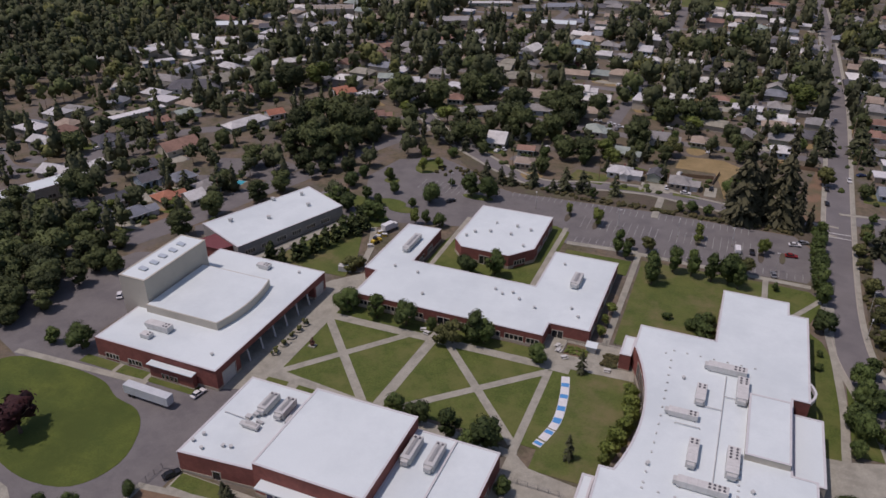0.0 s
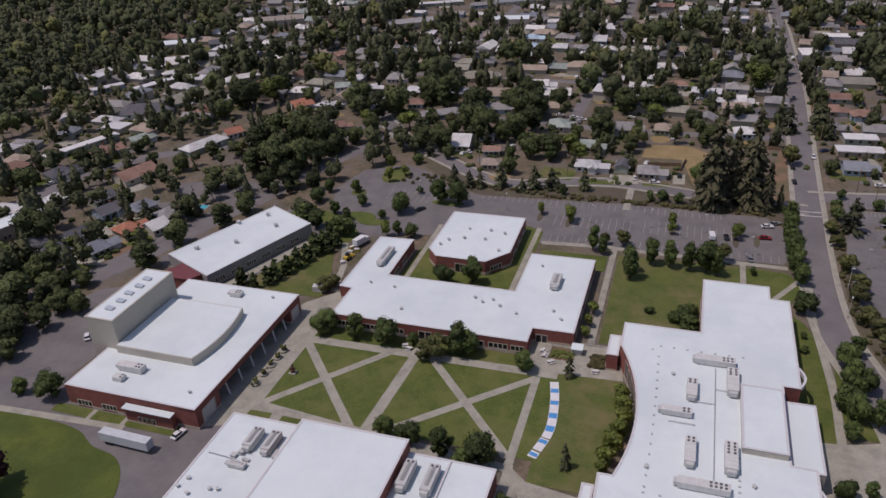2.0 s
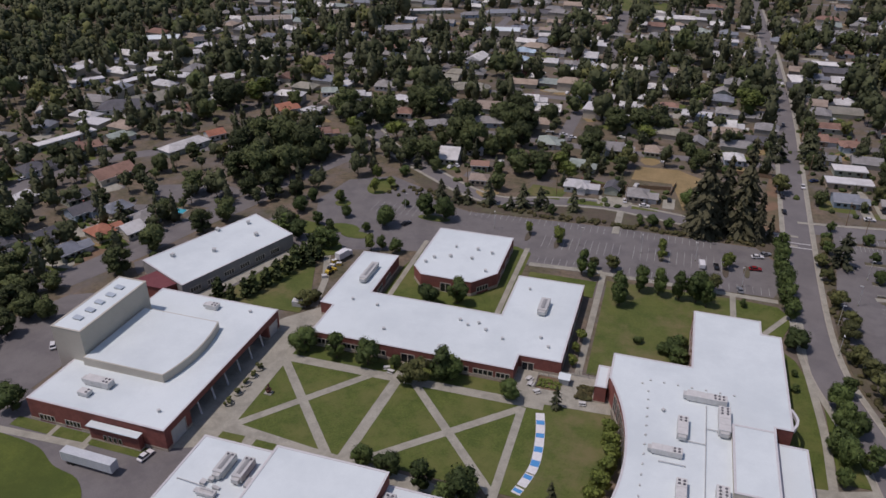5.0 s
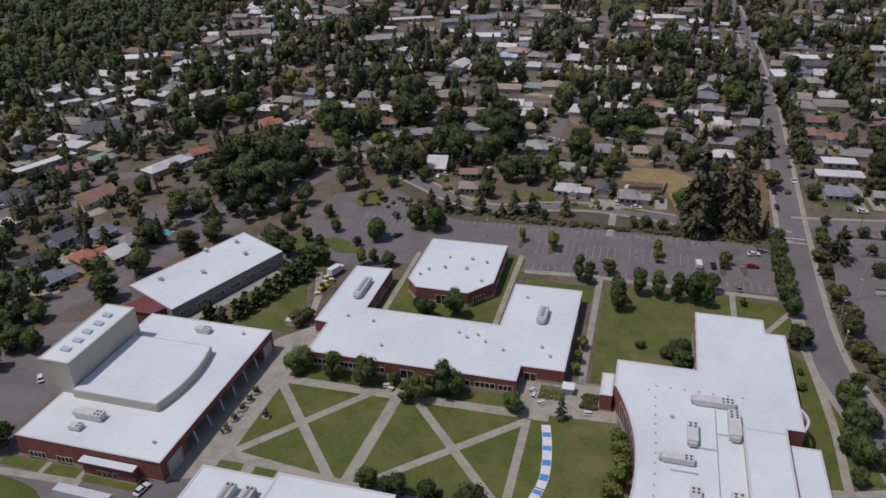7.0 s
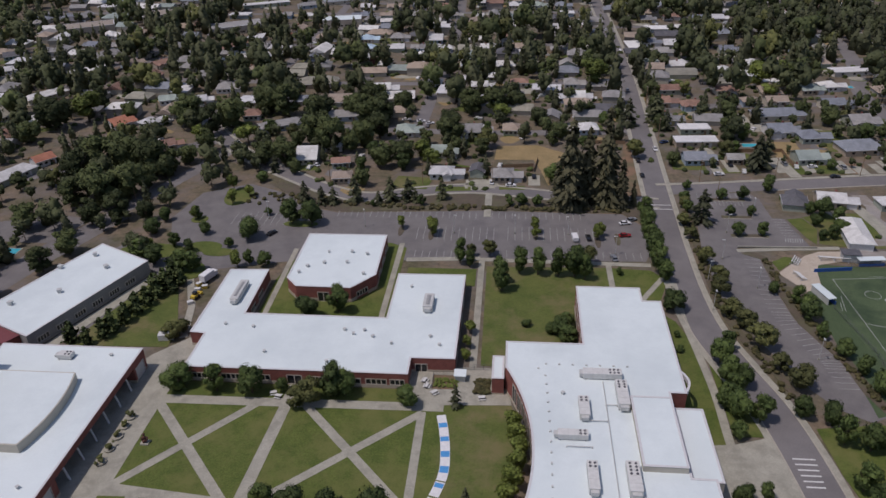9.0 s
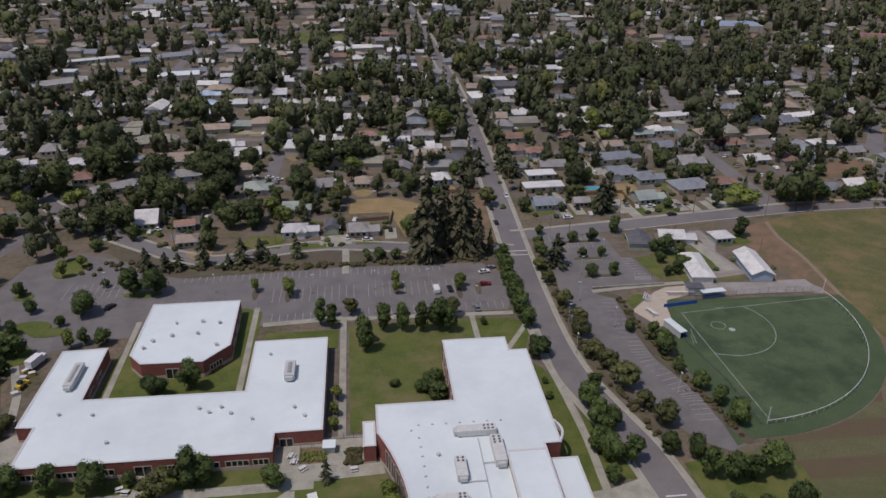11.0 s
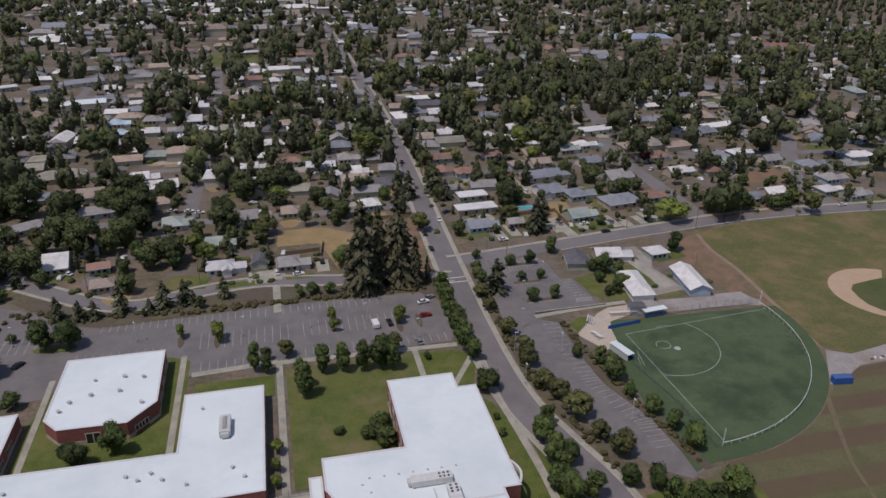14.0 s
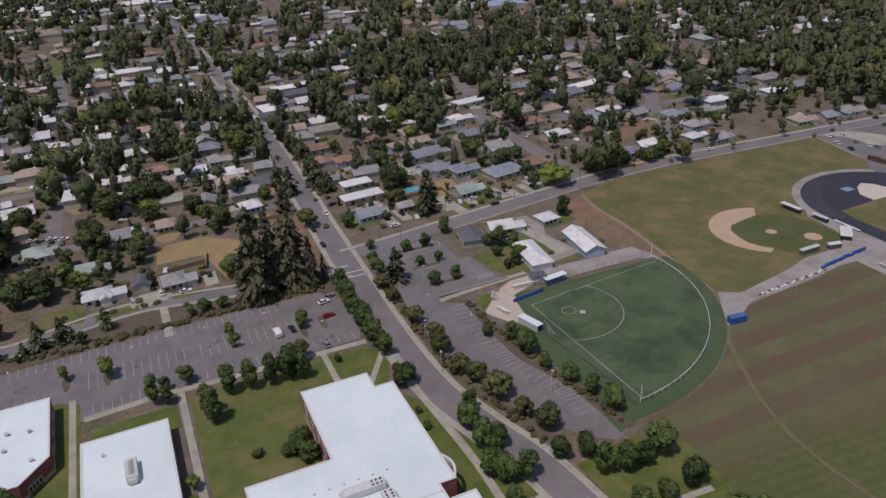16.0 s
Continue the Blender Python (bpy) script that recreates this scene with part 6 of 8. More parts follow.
row("houses west of the main road", (-183.5, 452.1, "g", 14, 11, 10), (-191.1, 428.3, "w", 12, 8, 20), (-131.7, 462.3, "o", 23, 12, 10), (-89, 451.2, "w", 16, 10, 8), (-113.8, 542.3, "b", 14, 9, 5), (-61.2, 461.3, "w", 9, 7, 0), (-180.5, 488.2, "t", 16, 8, 20), (-176.1, 523.1, "w", 10, 8, 10), (12.2, 434.8, "w", 7, 6, 0), (22.9, 437.8, "w", 13, 10, 0), (21.3, 462.4, "g", 12, 10, 0), (19.3, 503.5, "g", 12, 10, 90), (16, 538.7, "g", 12, 9, 0), (13.8, 576, "g", 13, 9, 0), (-10.9, 463.1, "r", 10, 7, 0), (-31.9, 457.1, "w", 13, 8, 0))
row("houses west of the main road", (-25.2, 474.8, "w", 8, 7, 0), (-40.1, 469, "w", 8, 7, 0), (-61.4, 541.2, "w", 10, 7, 0), (-43.9, 566.1, "w", 11, 7, 0), (-19.5, 559.7, "w", 8, 6, 0), (-113.6, 428.5, "t", 18, 12, 5), (-118.8, 568.2, "b", 14, 10, 5), (-70.3, 567, "w", 9, 12, 0), (-178.9, 576.7, "c", 14, 8, 20), (17.6, 599.9, "w", 13, 10, 0))
row("houses behind the parking lot", (-154.1, 404, "r", 9, 9, 10), (-181.8, 359.4, "r", 13, 8, 30), (-133.6, 388.5, "g", 22, 8, 30), (-109.1, 347.9, "w", 9, 15, 5), (-99.6, 359.1, "w", 8, 5, 10), (-92, 340, "r", 8, 6, 10), (-88, 323.6, "t", 8, 7, 8), (-105.2, 403.4, "g", 19, 9, 10), (-65.4, 382, "v", 13, 11, 5), (-32.5, 383.1, "g", 17, 10, 3), (-12.6, 385.4, "t", 12, 9, 0), (5.9, 403.1, "g", 10, 9, 85), (23.5, 387, "w", 9, 9, 5), (-45.1, 354.8, "v", 12, 9, 0), (-42.1, 330.3, "w", 15, 8, 2), (-28.7, 332.6, "d", 8, 6, 85))
row("houses behind the parking lot", (-15.6, 328.3, "g", 13, 9, 2))
row("houses in the far town", (-110.7, 623.5, "w", 18, 7, 8), (-166.7, 706.6, "n", 36, 10, 25), (-71.9, 609.1, "w", 9, 9, 0), (-62.3, 644.9, "g", 12, 8, 0), (-39.1, 818.2, "f", 22, 8, 8), (-13.8, 699.8, "t", 16, 7, 5), (-235.2, 837.1, "v", 17, 6, 20), (-368.5, 1148.8, "w", 28, 8, 25), (-234.3, 694.5, "f", 40, 9, 25), (-296.7, 837.9, "g", 30, 10, 25), (-294, 1180.7, "f", 32, 7, 25), (-114.6, 1027.9, "t", 26, 9, 15), (-116, 836.7, "r", 50, 6, 8), (-40.9, 692.6, "w", 13, 7, 0), (-43.2, 639.4, "w", 8, 6, 0), (-150.8, 828.2, "r", 26, 7, 15))
row("houses in the far town", (-194.6, 935.9, "g", 24, 8, 20), (-192.3, 687.6, "g", 22, 8, 25), (42.2, 747, "g", 14, 9, 0), (14.4, 796.4, "r", 14, 8, 5), (174.3, 642.3, "w", 17, 8, 5), (193.7, 642.7, "w", 15, 7, 5), (105.8, 635.4, "r", 13, 6, 0), (58.7, 857.6, "w", 12, 8, 0), (169.1, 1068, "w", 13, 8, 0), (96.7, 919.3, "g", 14, 9, 0), (140.8, 772.1, "w", 13, 8, 5), (213.9, 832.2, "g", 22, 11, 5), (213.6, 934.6, "n", 14, 12, 0), (185.3, 913.7, "f", 16, 7, 5), (130.9, 832.7, "t", 15, 8, 5), (141.7, 708.7, "w", 12, 7, 0))
row("houses in the far town", (460.1, 618, "w", 14, 9, 5))
row("houses east of the main road", (75.7, 451.4, "r", 18, 8, 4), (66.7, 429.1, "r", 16, 9, 4), (80.7, 424.1, "r", 11, 8, 4), (104.5, 450.1, "r", 12, 7, 4), (63.9, 401.7, "y", 17, 10, 3), (75.1, 388.2, "f", 14, 7, 3), (72.6, 371.2, "f", 19, 7, 3), (70.1, 350, "n", 14, 9, 3), (68.5, 508.5, "v", 14, 8, 0), (79.1, 556.7, "n", 13, 9, 0), (104.4, 599.6, "w", 11, 6, 0), (85.6, 349.8, "g", 7, 6, 0))
row("houses north of the field street", (112.9, 430.5, "t", 9, 7, 4), (126.2, 431.4, "t", 11, 8, 4), (113.2, 488.5, "w", 14, 9, 5), (126.3, 537.8, "n", 13, 8, 0), (157.2, 588.8, "g", 15, 9, 0), (179.3, 595.4, "w", 9, 6, 0), (121.6, 410, "n", 26, 10, 6), (117.4, 386.9, "n", 17, 11, 6), (129.1, 378.8, "n", 14, 10, 6), (151.2, 452.3, "v", 13, 9, 8), (164.4, 458.2, "w", 14, 9, 8), (156.4, 427.3, "n", 17, 9, 8), (186.3, 488.4, "f", 25, 9, 8), (159.1, 400.2, "g", 15, 12, 8), (144.8, 365.3, "n", 18, 12, 8), (162.8, 368.3, "r", 13, 9, 8))
row("houses north of the field street", (194, 428, "r", 18, 9, 6), (251.8, 470.4, "n", 13, 11, 10), (269.3, 480.2, "f", 26, 9, 10), (196.3, 400.9, "w", 15, 9, 8), (248, 424, "w", 14, 8, 5), (257.6, 408.8, "g", 10, 8, 5), (320.9, 581.8, "n", 12, 9, 5), (247.5, 537.7, "w", 10, 7, 5), (398.4, 558.9, "g", 14, 10, 5), (441.2, 564.4, "g", 14, 9, 5), (274.5, 395.3, "n", 15, 11, 5), (293.2, 391.1, "g", 14, 9, 5), (271, 373.3, "g", 14, 9, 5), (226.6, 360.4, "w", 11, 8, 5), (257.1, 357.3, "w", 12, 8, 5), (266.4, 349.3, "g", 14, 9, 5))
row("houses north of the field street", (212.1, 355.7, "n", 10, 8, 5), (119.3, 352.7, "v", 14, 10, 6))
row("low houses beside the ball field", (111.8, 280, "w", 20, 8, 84), (135, 279.5, "w", 20, 8, 84), (134, 306, "w", 8, 7, 5), (115, 308, "w", 15, 9, -8), (98.5, 307, "d", 13, 9, 80))

low = thing("portable_building", "low building with pale roof beside the oval lawn", "building", -130, 67.5, 0.05, 4)
bm = bmesh.new()
box(bm, -6, 6, -6, 6, 0, 3.0)
part("wall", bm, BEIGE, low)
bm = bmesh.new()
v = [bm.verts.new(p) for p in ((-6.6, -6.6, 3.0), (6.6, -6.6, 3.0), (6.6, 6.6, 3.0), (-6.6, 6.6, 3.0), (-6.6, 0, 4.2), (6.6, 0, 4.2))]
for q in ((0, 1, 5, 4), (2, 3, 4, 5), (1, 2, 5), (3, 0, 4), (0, 3, 2, 1)):
    bm.faces.new([v[i] for i in q])
part("roof", bm, ROOFS["w"], low, "pale gabled roof")
# flat-roofed shops and halls farther off
SHOP_WALL = surface("shop_stucco", (0.36, 0.32, 0.27), (0.44, 0.40, 0.34), 0.3, 3.0, bump=0.05)


def shop(x, y, L, W, h, turn, roof, label):
    r = Matrix.Rotation(radians(turn), 2)
    pts = [tuple(r @ Vector(p) + Vector((x, y))) for p in ((-L / 2, -W / 2), (L / 2, -W / 2), (L / 2, W / 2), (-L / 2, W / 2))]
    building("shop_building", label, pts, h, SHOP_WALL, {0: groups(2, 5, int(L / 5) - 1, 3.2, 0.9, 2.4, 2)}, base=0, roof=roof)
    house_spots.append((x, y, max(L, W) / 2))


FLAT_TAN = surface("tan_gravel_roof", (0.27, 0.23, 0.19), (0.33, 0.285, 0.24), 0.2, 3.0)
FLAT_GREY = surface("grey_gravel_roof", (0.27, 0.265, 0.26), (0.34, 0.33, 0.32), 0.2, 3.0)
FLAT_BLUE = surface("blue_metal_roof", (0.24, 0.30, 0.40), (0.30, 0.36, 0.46), 0.1, 3.0)
FLAT_RED = surface("dull_red_roof", (0.26, 0.10, 0.085), (0.31, 0.125, 0.105), 0.2, 3.0)
shop(-270, 200, 44, 10, 6, 70, MEMBRANE, "long two-storey motel with white flat roof")
for x, y, L, W, h, a, m, w in ((-395, 506, 36, 16, 6, 28, MEMBRANE, "white"), (-290, 640, 60, 22, 8, 28, FLAT_TAN, "tan"), (-230, 600, 40, 18, 6, 28, FLAT_GREY, "grey"), (-350, 600, 40, 20, 6, 28, FLAT_TAN, "tan"), (-150, 620, 30, 16, 6, 10, MEMBRANE, "white"),):
    shop(x, y, L, W, h, a, m, f"low shop building with {w} flat roof")
shop(362, 800, 70, 34, 8, -8, FLAT_BLUE, "large distant hall with blue metal roof")
shop(490, 728, 56, 16, 7, -12, FLAT_RED, "long distant school with dull red roof")
hall = thing("field_house", "white two-tier field house beside the running track", "building", 313, 281, 0.06, -76)
house_spots.append((323, 271, 17))
bm = bmesh.new()
box(bm, 0, 25, 0, 20, 0, 3.1)
part("wall", bm, SHOP_WALL, hall)
bm = bmesh.new()
box(bm, 1.5, 23.5, 6, 20, 3.1, 6.4)
part("upper_wall", bm, SIDING[1], hall, "white upper wall")
bm = bmesh.new()
for q in (((-1, -1.5, 2.9), (26, -1.5, 2.9), (26, 7, 4.2), (-1, 7, 4.2)), ((0.5, 5, 6.3), (24.5, 5, 6.3), (24.5, 13, 7.7), (0.5, 13, 7.7)), ((0.5, 13, 7.7), (24.5, 13, 7.7), (24.5, 21, 6.3), (0.5, 21, 6.3))):
    v = [bm.verts.new((p[0], p[1], p[2] + dz)) for dz in (0, 0.25) for p in q]
    for f in ((0, 3, 2, 1), (4, 5, 6, 7), (0, 1, 5, 4), (1, 2, 6, 5), (2, 3, 7, 6), (3, 0, 4, 7)):
        bm.faces.new([v[i] for i in f])
part("roof", bm, MEMBRANE, hall, "white sloping roofs")
for x in (3, 9, 15, 21):
    bm = bmesh.new()
    box(bm, x - 1.2, x + 1.2, -0.06, 0.03, 0, 2.3)
    part("door", bm, METAL_DARK, hall, "dark wide door")
for x in (4, 9, 14, 19):
    bm = bmesh.new()
    box(bm, x - 1.4, x + 1.4, 5.94, 6.02, 4.7, 5.7)
    part("window", bm, GLASS, hall, "dark band window")
FENCE_BROWN = surface("weathered_brown_boards", (0.085, 0.05, 0.036), (0.12, 0.072, 0.05), 0.4, 4.0, own=0.2)
screen = thing("board_screen", "long weathered brown board screen before the field house", "fence", 305.8, 290.6, 0.06, -85)
for k in range(16):
    bm = bmesh.new()
    box(bm, k * 2.0, k * 2.0 + 1.9, -0.5, 0.5, 0, 2.2 + 0.2 * (k % 3))
    part("panel", bm, FENCE_BROWN, screen)
slab("lawn", "distant dry green meadow", [(-76, 832), (-26, 820), (-25, 756), (-68, 762)], 0.05, LAWN_DRY, "ground")
slab("lawn", "distant green school lawn", [(400, 690), (450, 680), (460, 720), (410, 730)], 0.05, LAWN_DRY, "ground")

# house rows along the residential streets
ROAD_LINES = [along(p, 3) for p in (MAIN_ROAD, EAST_STREET, NORTH_STREET, WEST_STREET, LEFT_STREET, *SIDE_STREETS)]
ROAD_LINES += [[Vector((x0, y + 6)), Vector(((x0 + x1) / 2, y - 3)), Vector((x1, y))] for y, x0, x1 in ((388, -120, 46), (470, -260, 46), (560, -330, 50), (665, -420, 50), (790, -500, 50), (930, -500, 50))]
ROAD_LINES += [[Vector((54, y)), Vector((180, y + 6)), Vector((x1, y - 14))] for y, x1 in ((425, 420), (515, 480), (610, 520), (720, 560), (850, 600))]
ROAD_LINES += [[Vector((x, y0)), Vector((x + 4, (y0 + y1) / 2)), Vector((x - 3, y1))] for x, y0, y1 in ((-62, 388, 800), (-165, 440, 900), (-290, 430, 930), (385, 330, 850))]
SEG = np.array([[*a, *b] for line in ROAD_LINES for a, b in zip(line, line[1:])])


def road_gap(x, y):
    p, d = np.array([x, y]) - SEG[:, :2], SEG[:, 2:] - SEG[:, :2]
    t = np.clip((p * d).sum(1) / (d * d).sum(1), 0, 1)
    return float(np.sqrt(((p - t[:, None] * d) ** 2).sum(1).min()))


CAMPUS = [[(-185, 40), (110, 40), (300, 40), (340, 262), (372, 262), (382, 325), (235, 333), (165, 330), (50, 314), (-30, 322), (-75, 312), (-112, 328), (-152, 300), (-166, 262), (-190, 212), (-225, 160)]]


def inside(x, y, poly):
    odd = False
    for (ax, ay), (bx, by) in zip(poly, poly[1:] + poly[:1]):
        if (ay > y) != (by > y) and x < (bx - ax) * (y - ay) / (by - ay) + ax:
            odd = not odd
    return odd


SPOTS = [np.zeros((0, 3))]


def free(x, y, margin, road):
    if inside(x, y, CAMPUS[0]) or road_gap(x, y) < road:
        return False
    if len(SPOTS[0]) != len(house_spots):
        SPOTS[0] = np.array(house_spots)
    h = SPOTS[0]
    return bool(np.all((h[:, 0] - x) ** 2 + (h[:, 1] - y) ** 2 > (h[:, 2] + margin) ** 2))


PICK = "gggwttnnwwrfdovgtnywf"
count = 0
for line in ROAD_LINES[1:]:
    for a, b in zip(line, line[1:]):
        d = (b - a).normalized()
        s = Vector((-d.y, d.x))
        pos = rng.uniform(4, 12)
        while pos < (b - a).length - 4:
            for side in (1, -1):
                p = a + d * pos + s * side * rng.uniform(14, 17)
                far = p.length
                if not (-270 < p.x < 310 and p.y < 500) and p.y > 315 and count < 110 and far < 700 and free(p.x, p.y, 8.5, 11):
                    k = PICK[int(rng.integers(len(PICK)))]
                    settle(k, p.x, p.y, *((14, 10), (12, 9), (16, 10), (11, 8))[count % 4], math.degrees(math.atan2(d.y, d.x)) + (0 if side > 0 else 180) + rng.uniform(-5, 5), "houses along the residential streets")
                    count += 1
            pos += rng.uniform(17, 24)


# ---- garden trees, woods and shrubs ----
def scattered(n, x0, x1, y0, y1, margin, road, gap, clump=False):
    """Free places, kept apart; with clump they gather in groves and leave clearings."""
    out, grid = [], {}
    for x, y, _ in planted:
        grid.setdefault((int(x // 12), int(y // 12)), []).append((x, y))
    tries = 0
    while len(out) < n and tries < n * (14 if clump else 6):
        tries += 1
        x, y = rng.uniform(x0, x1), rng.uniform(y0, y1)
        if clump and noise.noise(Vector((x / 48, y / 48, 3.0))) * 1.7 < rng.uniform(-0.55, 0.6):
            continue
        cell = (int(x // 12), int(y // 12))
        near = [q for i in (-1, 0, 1) for j in (-1, 0, 1) for q in grid.get((cell[0] + i, cell[1] + j), ())]
        if any((x - a) ** 2 + (y - b) ** 2 < gap * gap for a, b in near) or not free(x, y, margin, road) or (-24 < x < 13 and 334 < y < 370):
            continue
        out.append((x, y))
        grid.setdefault(cell, []).append((x, y))
    return out


def far_houses(n, x0, x1, y0, y1, gap, town=False):
    """House rows too far off to tell apart: bodies in one object and, for each roof colour, the roofs in another."""
    spots = scattered(n, x0, x1, y0, y1, gap, 9.5, 1)
    walls, roofs = [[], []], {}
    for i, (x, y) in enumerate(spots):
        if not free(x, y, 6.5, 9.5):
            continue
        L, W, h = rng.uniform(11, 18), rng.uniform(8.5, 11), rng.choice((2.9, 2.9, 3.1, 5.4))
        if town:
            L, W, h = rng.uniform(22, 48), rng.uniform(12, 20), rng.choice((4.2, 5.0, 7.5))
        m = pose(x, y, 0, 0, 0, rng.choice((0, 90, 0, 180)) + rng.uniform(-8, 8))
        b = len(walls[0])
        walls[0] += [tuple(m @ Vector((sx * L / 2, sy * W / 2, z))) for z in (-0.2, h) for sx, sy in ((-1, -1), (1, -1), (1, 1), (-1, 1))]
        walls[1] += [[b + j for j in q] for q in ((0, 1, 5, 4), (1, 2, 6, 5), (2, 3, 7, 6), (3, 0, 4, 7))]
        kind = "fgtfnw"[i % 6] if town else PICK[int(rng.integers(len(PICK)))]
        v, f = roofs.setdefault(kind, ([], []))
        b, o, hip, top = len(v), 0.6, rng.choice((0.0, W * 0.45)), h + (0.3 if kind == "f" else W * 0.25)
        if kind == "f":
            v += [tuple(m @ Vector((sx * (L / 2 + o), sy * (W / 2 + o), z))) for z in (h - 0.05, top) for sx, sy in ((-1, -1), (1, -1), (1, 1), (-1, 1))]
            f += [[b + j for j in q] for q in ((4, 5, 6, 7), (0, 1, 5, 4), (1, 2, 6, 5), (2, 3, 7, 6), (3, 0, 4, 7))]
        else:
            v += [tuple(m @ Vector(p)) for p in ((-L / 2 - o, -W / 2 - o, h - 0.1), (L / 2 + o, -W / 2 - o, h - 0.1), (L / 2 + o, W / 2 + o, h - 0.1), (-L / 2 - o, W / 2 + o, h - 0.1), (-L / 2 - o + hip, 0, top), (L / 2 + o - hip, 0, top))]
            f += [[b + j for j in q] for q in ((0, 1, 5, 4), (2, 3, 4, 5), (1, 2, 5), (3, 0, 4))]
        house_spots.append((x, y, 6.0))
    tagged(new("far_houses", mesh_of("far_houses", walls[0], walls[1], FAR_WALL)), "pale walls of many distant houses", "houses", kind="stuff")
    for kind, (v, f) in roofs.items():
        tagged(new("far_roofs", mesh_of("far_roofs", v, f, ROOFS[kind])), f"{ROOF_WORD[kind]} roofs of many distant houses", "houses", kind="stuff")


FAR_WALL = surface("pale_house_walls", (0.36, 0.33, 0.28), (0.46, 0.43, 0.38), 0.03, 2.0, island=0.35)
far_houses(330, -420, 46, 400, 760, 7.5)
far_houses(330, 60, 560, 400, 760, 7.5)
far_houses(460, -430, 700, 760, 1500, 8.5)
far_houses(70, -260, 120, 900, 1500, 14, True)
far_houses(60, -345, -268, 190, 420, 7.5)


for k, (x, y) in enumerate(scattered(16, -150, 45, 322, 400, -1.5, 5.0, 6)):
    plant("rrtosrto"[k % 8], "garden trees north of the school", (x, y, rng.uniform(5, 11)), wide=1.05)
for k, (x, y) in enumerate(scattered(16, 58, 250, 342, 400, -1.5, 6, 7)):
    plant("rtosrtr"[k % 7], "garden trees beyond the field street", (x, y, rng.uniform(5, 11)), wide=1.1)


def woods(name, label, places, low, high, lobes, count, cones=0.45, wide=0.37, light=0.1):
    """A wide stand of trees, one object: lobed leafy crowns and tall conical conifers on stems."""
    vs, fs, ns, slots, base = [], [], [], [], 0
    for x, y, *size in places:
        h = size[0] if size else low + (high - low) * rng.uniform() ** 1.4
        slot = 0
        if rng.uniform() < cones:
            h *= 1.0 if size else rng.uniform(1.05, 1.5)
            k = max(5, lobes + 2)
            t = np.linspace(0, 1, k)
            r = h * (0.185 * (1 - t) + 0.02) * rng.uniform(0.8, 1.2)
            c = np.stack([rng.normal(0, 0.012, k) * h, rng.normal(0, 0.012, k) * h, h * (0.17 + 0.78 * t)], -1)
            v, f, nrm = leafy(c, r, count, h * 0.035, 1.35, False)
            slot = 1
        else:
            rx = h * wide * rng.uniform(0.8, 1.2)
            k = lobes * 2
            d = unit(rng.normal(size=(k, 3)))
            d[0] = 0, 0, 0.3
            r = rng.uniform(0.55, 1.3, k) * 0.42 * rx
            r[0] = 0.62 * rx
            c = d * rng.uniform(0.35, 0.8, (k, 1)) * (rx, rx, h * 0.38) + (0, 0, h * 0.58)
            v, f, nrm = leafy(c, r, count, h * 0.05, 1.1, False)
            q = rng.uniform()
            slot = 2 if q < light + 0.08 else 3 if q < light + 0.17 else 0
        vs.append(v + (x, y, 0))
        ns.append(nrm)
        fs += [[base + i for i in q] for q in f]
        slots += [slot] * len(f)
        base += len(v)
        vs.append(np.array([(x - 0.25, y, 0), (x + 0.25, y, 0), (x, y + 0.3, 0), (x, y, h * 0.6)]))
        ns.append(np.array([(-1, 0, 0), (1, 0, 0), (0, 1, 0), (0, 0, 1)]))
        fs += [[base, base + 1, base + 3], [base + 1, base + 2, base + 3], [base + 2, base, base + 3]]
        slots += [4] * 3
        base += 4
    me = foliage_mesh(name, (np.concatenate(vs), fs, np.concatenate(ns)), [WOODS, NEEDLE, LEAF_DARK, LEAF_OLIVE, BARK], slots)
    return tagged(new(name, me), label, "trees", kind="stuff")


woods("garden_trees", "leafy trees of the town gardens", ((-290, 444.7, 19.7), (-310.1, 457.4, 13.7), (-356.6, 461.7, 9.5), (-244.1, 446.1, 11.7), (-236.6, 452.4, 19), (-213.1, 501.5, 18.3), (-181.2, 496.9, 15.9), (-204.5, 450.4, 11.4), (-209.6, 435.9, 12.8), (-225.5, 445.5, 15), (-170.3, 438.9, 14.1), (-139.3, 429.2, 16.7), (-152.3, 504.6, 15.8), (-125.7, 446.4, 10.7), (-115.6, 510.3, 13.9), (-108.1, 436.4, 10.4), (-62.3, 457.3, 15.5), (-58.4, 481, 21), (-45.8, 495.4, 14.9), (-46.3, 429.4, 16), (-38.9, 473.9, 15.9), (-14.7, 432.3, 13), (-3.2, 478.9, 14.4), (7.3, 482.2, 12.8), (43.2, 502.8, 11.7), (80.7, 445.2, 8.9), (95.2, 466.5, 21), (145.6, 516.4, 20), (93.1, 519.3, 21), (116.1, 548.3, 21)), 9, 20, 8, 210, 0.0, 0.41)
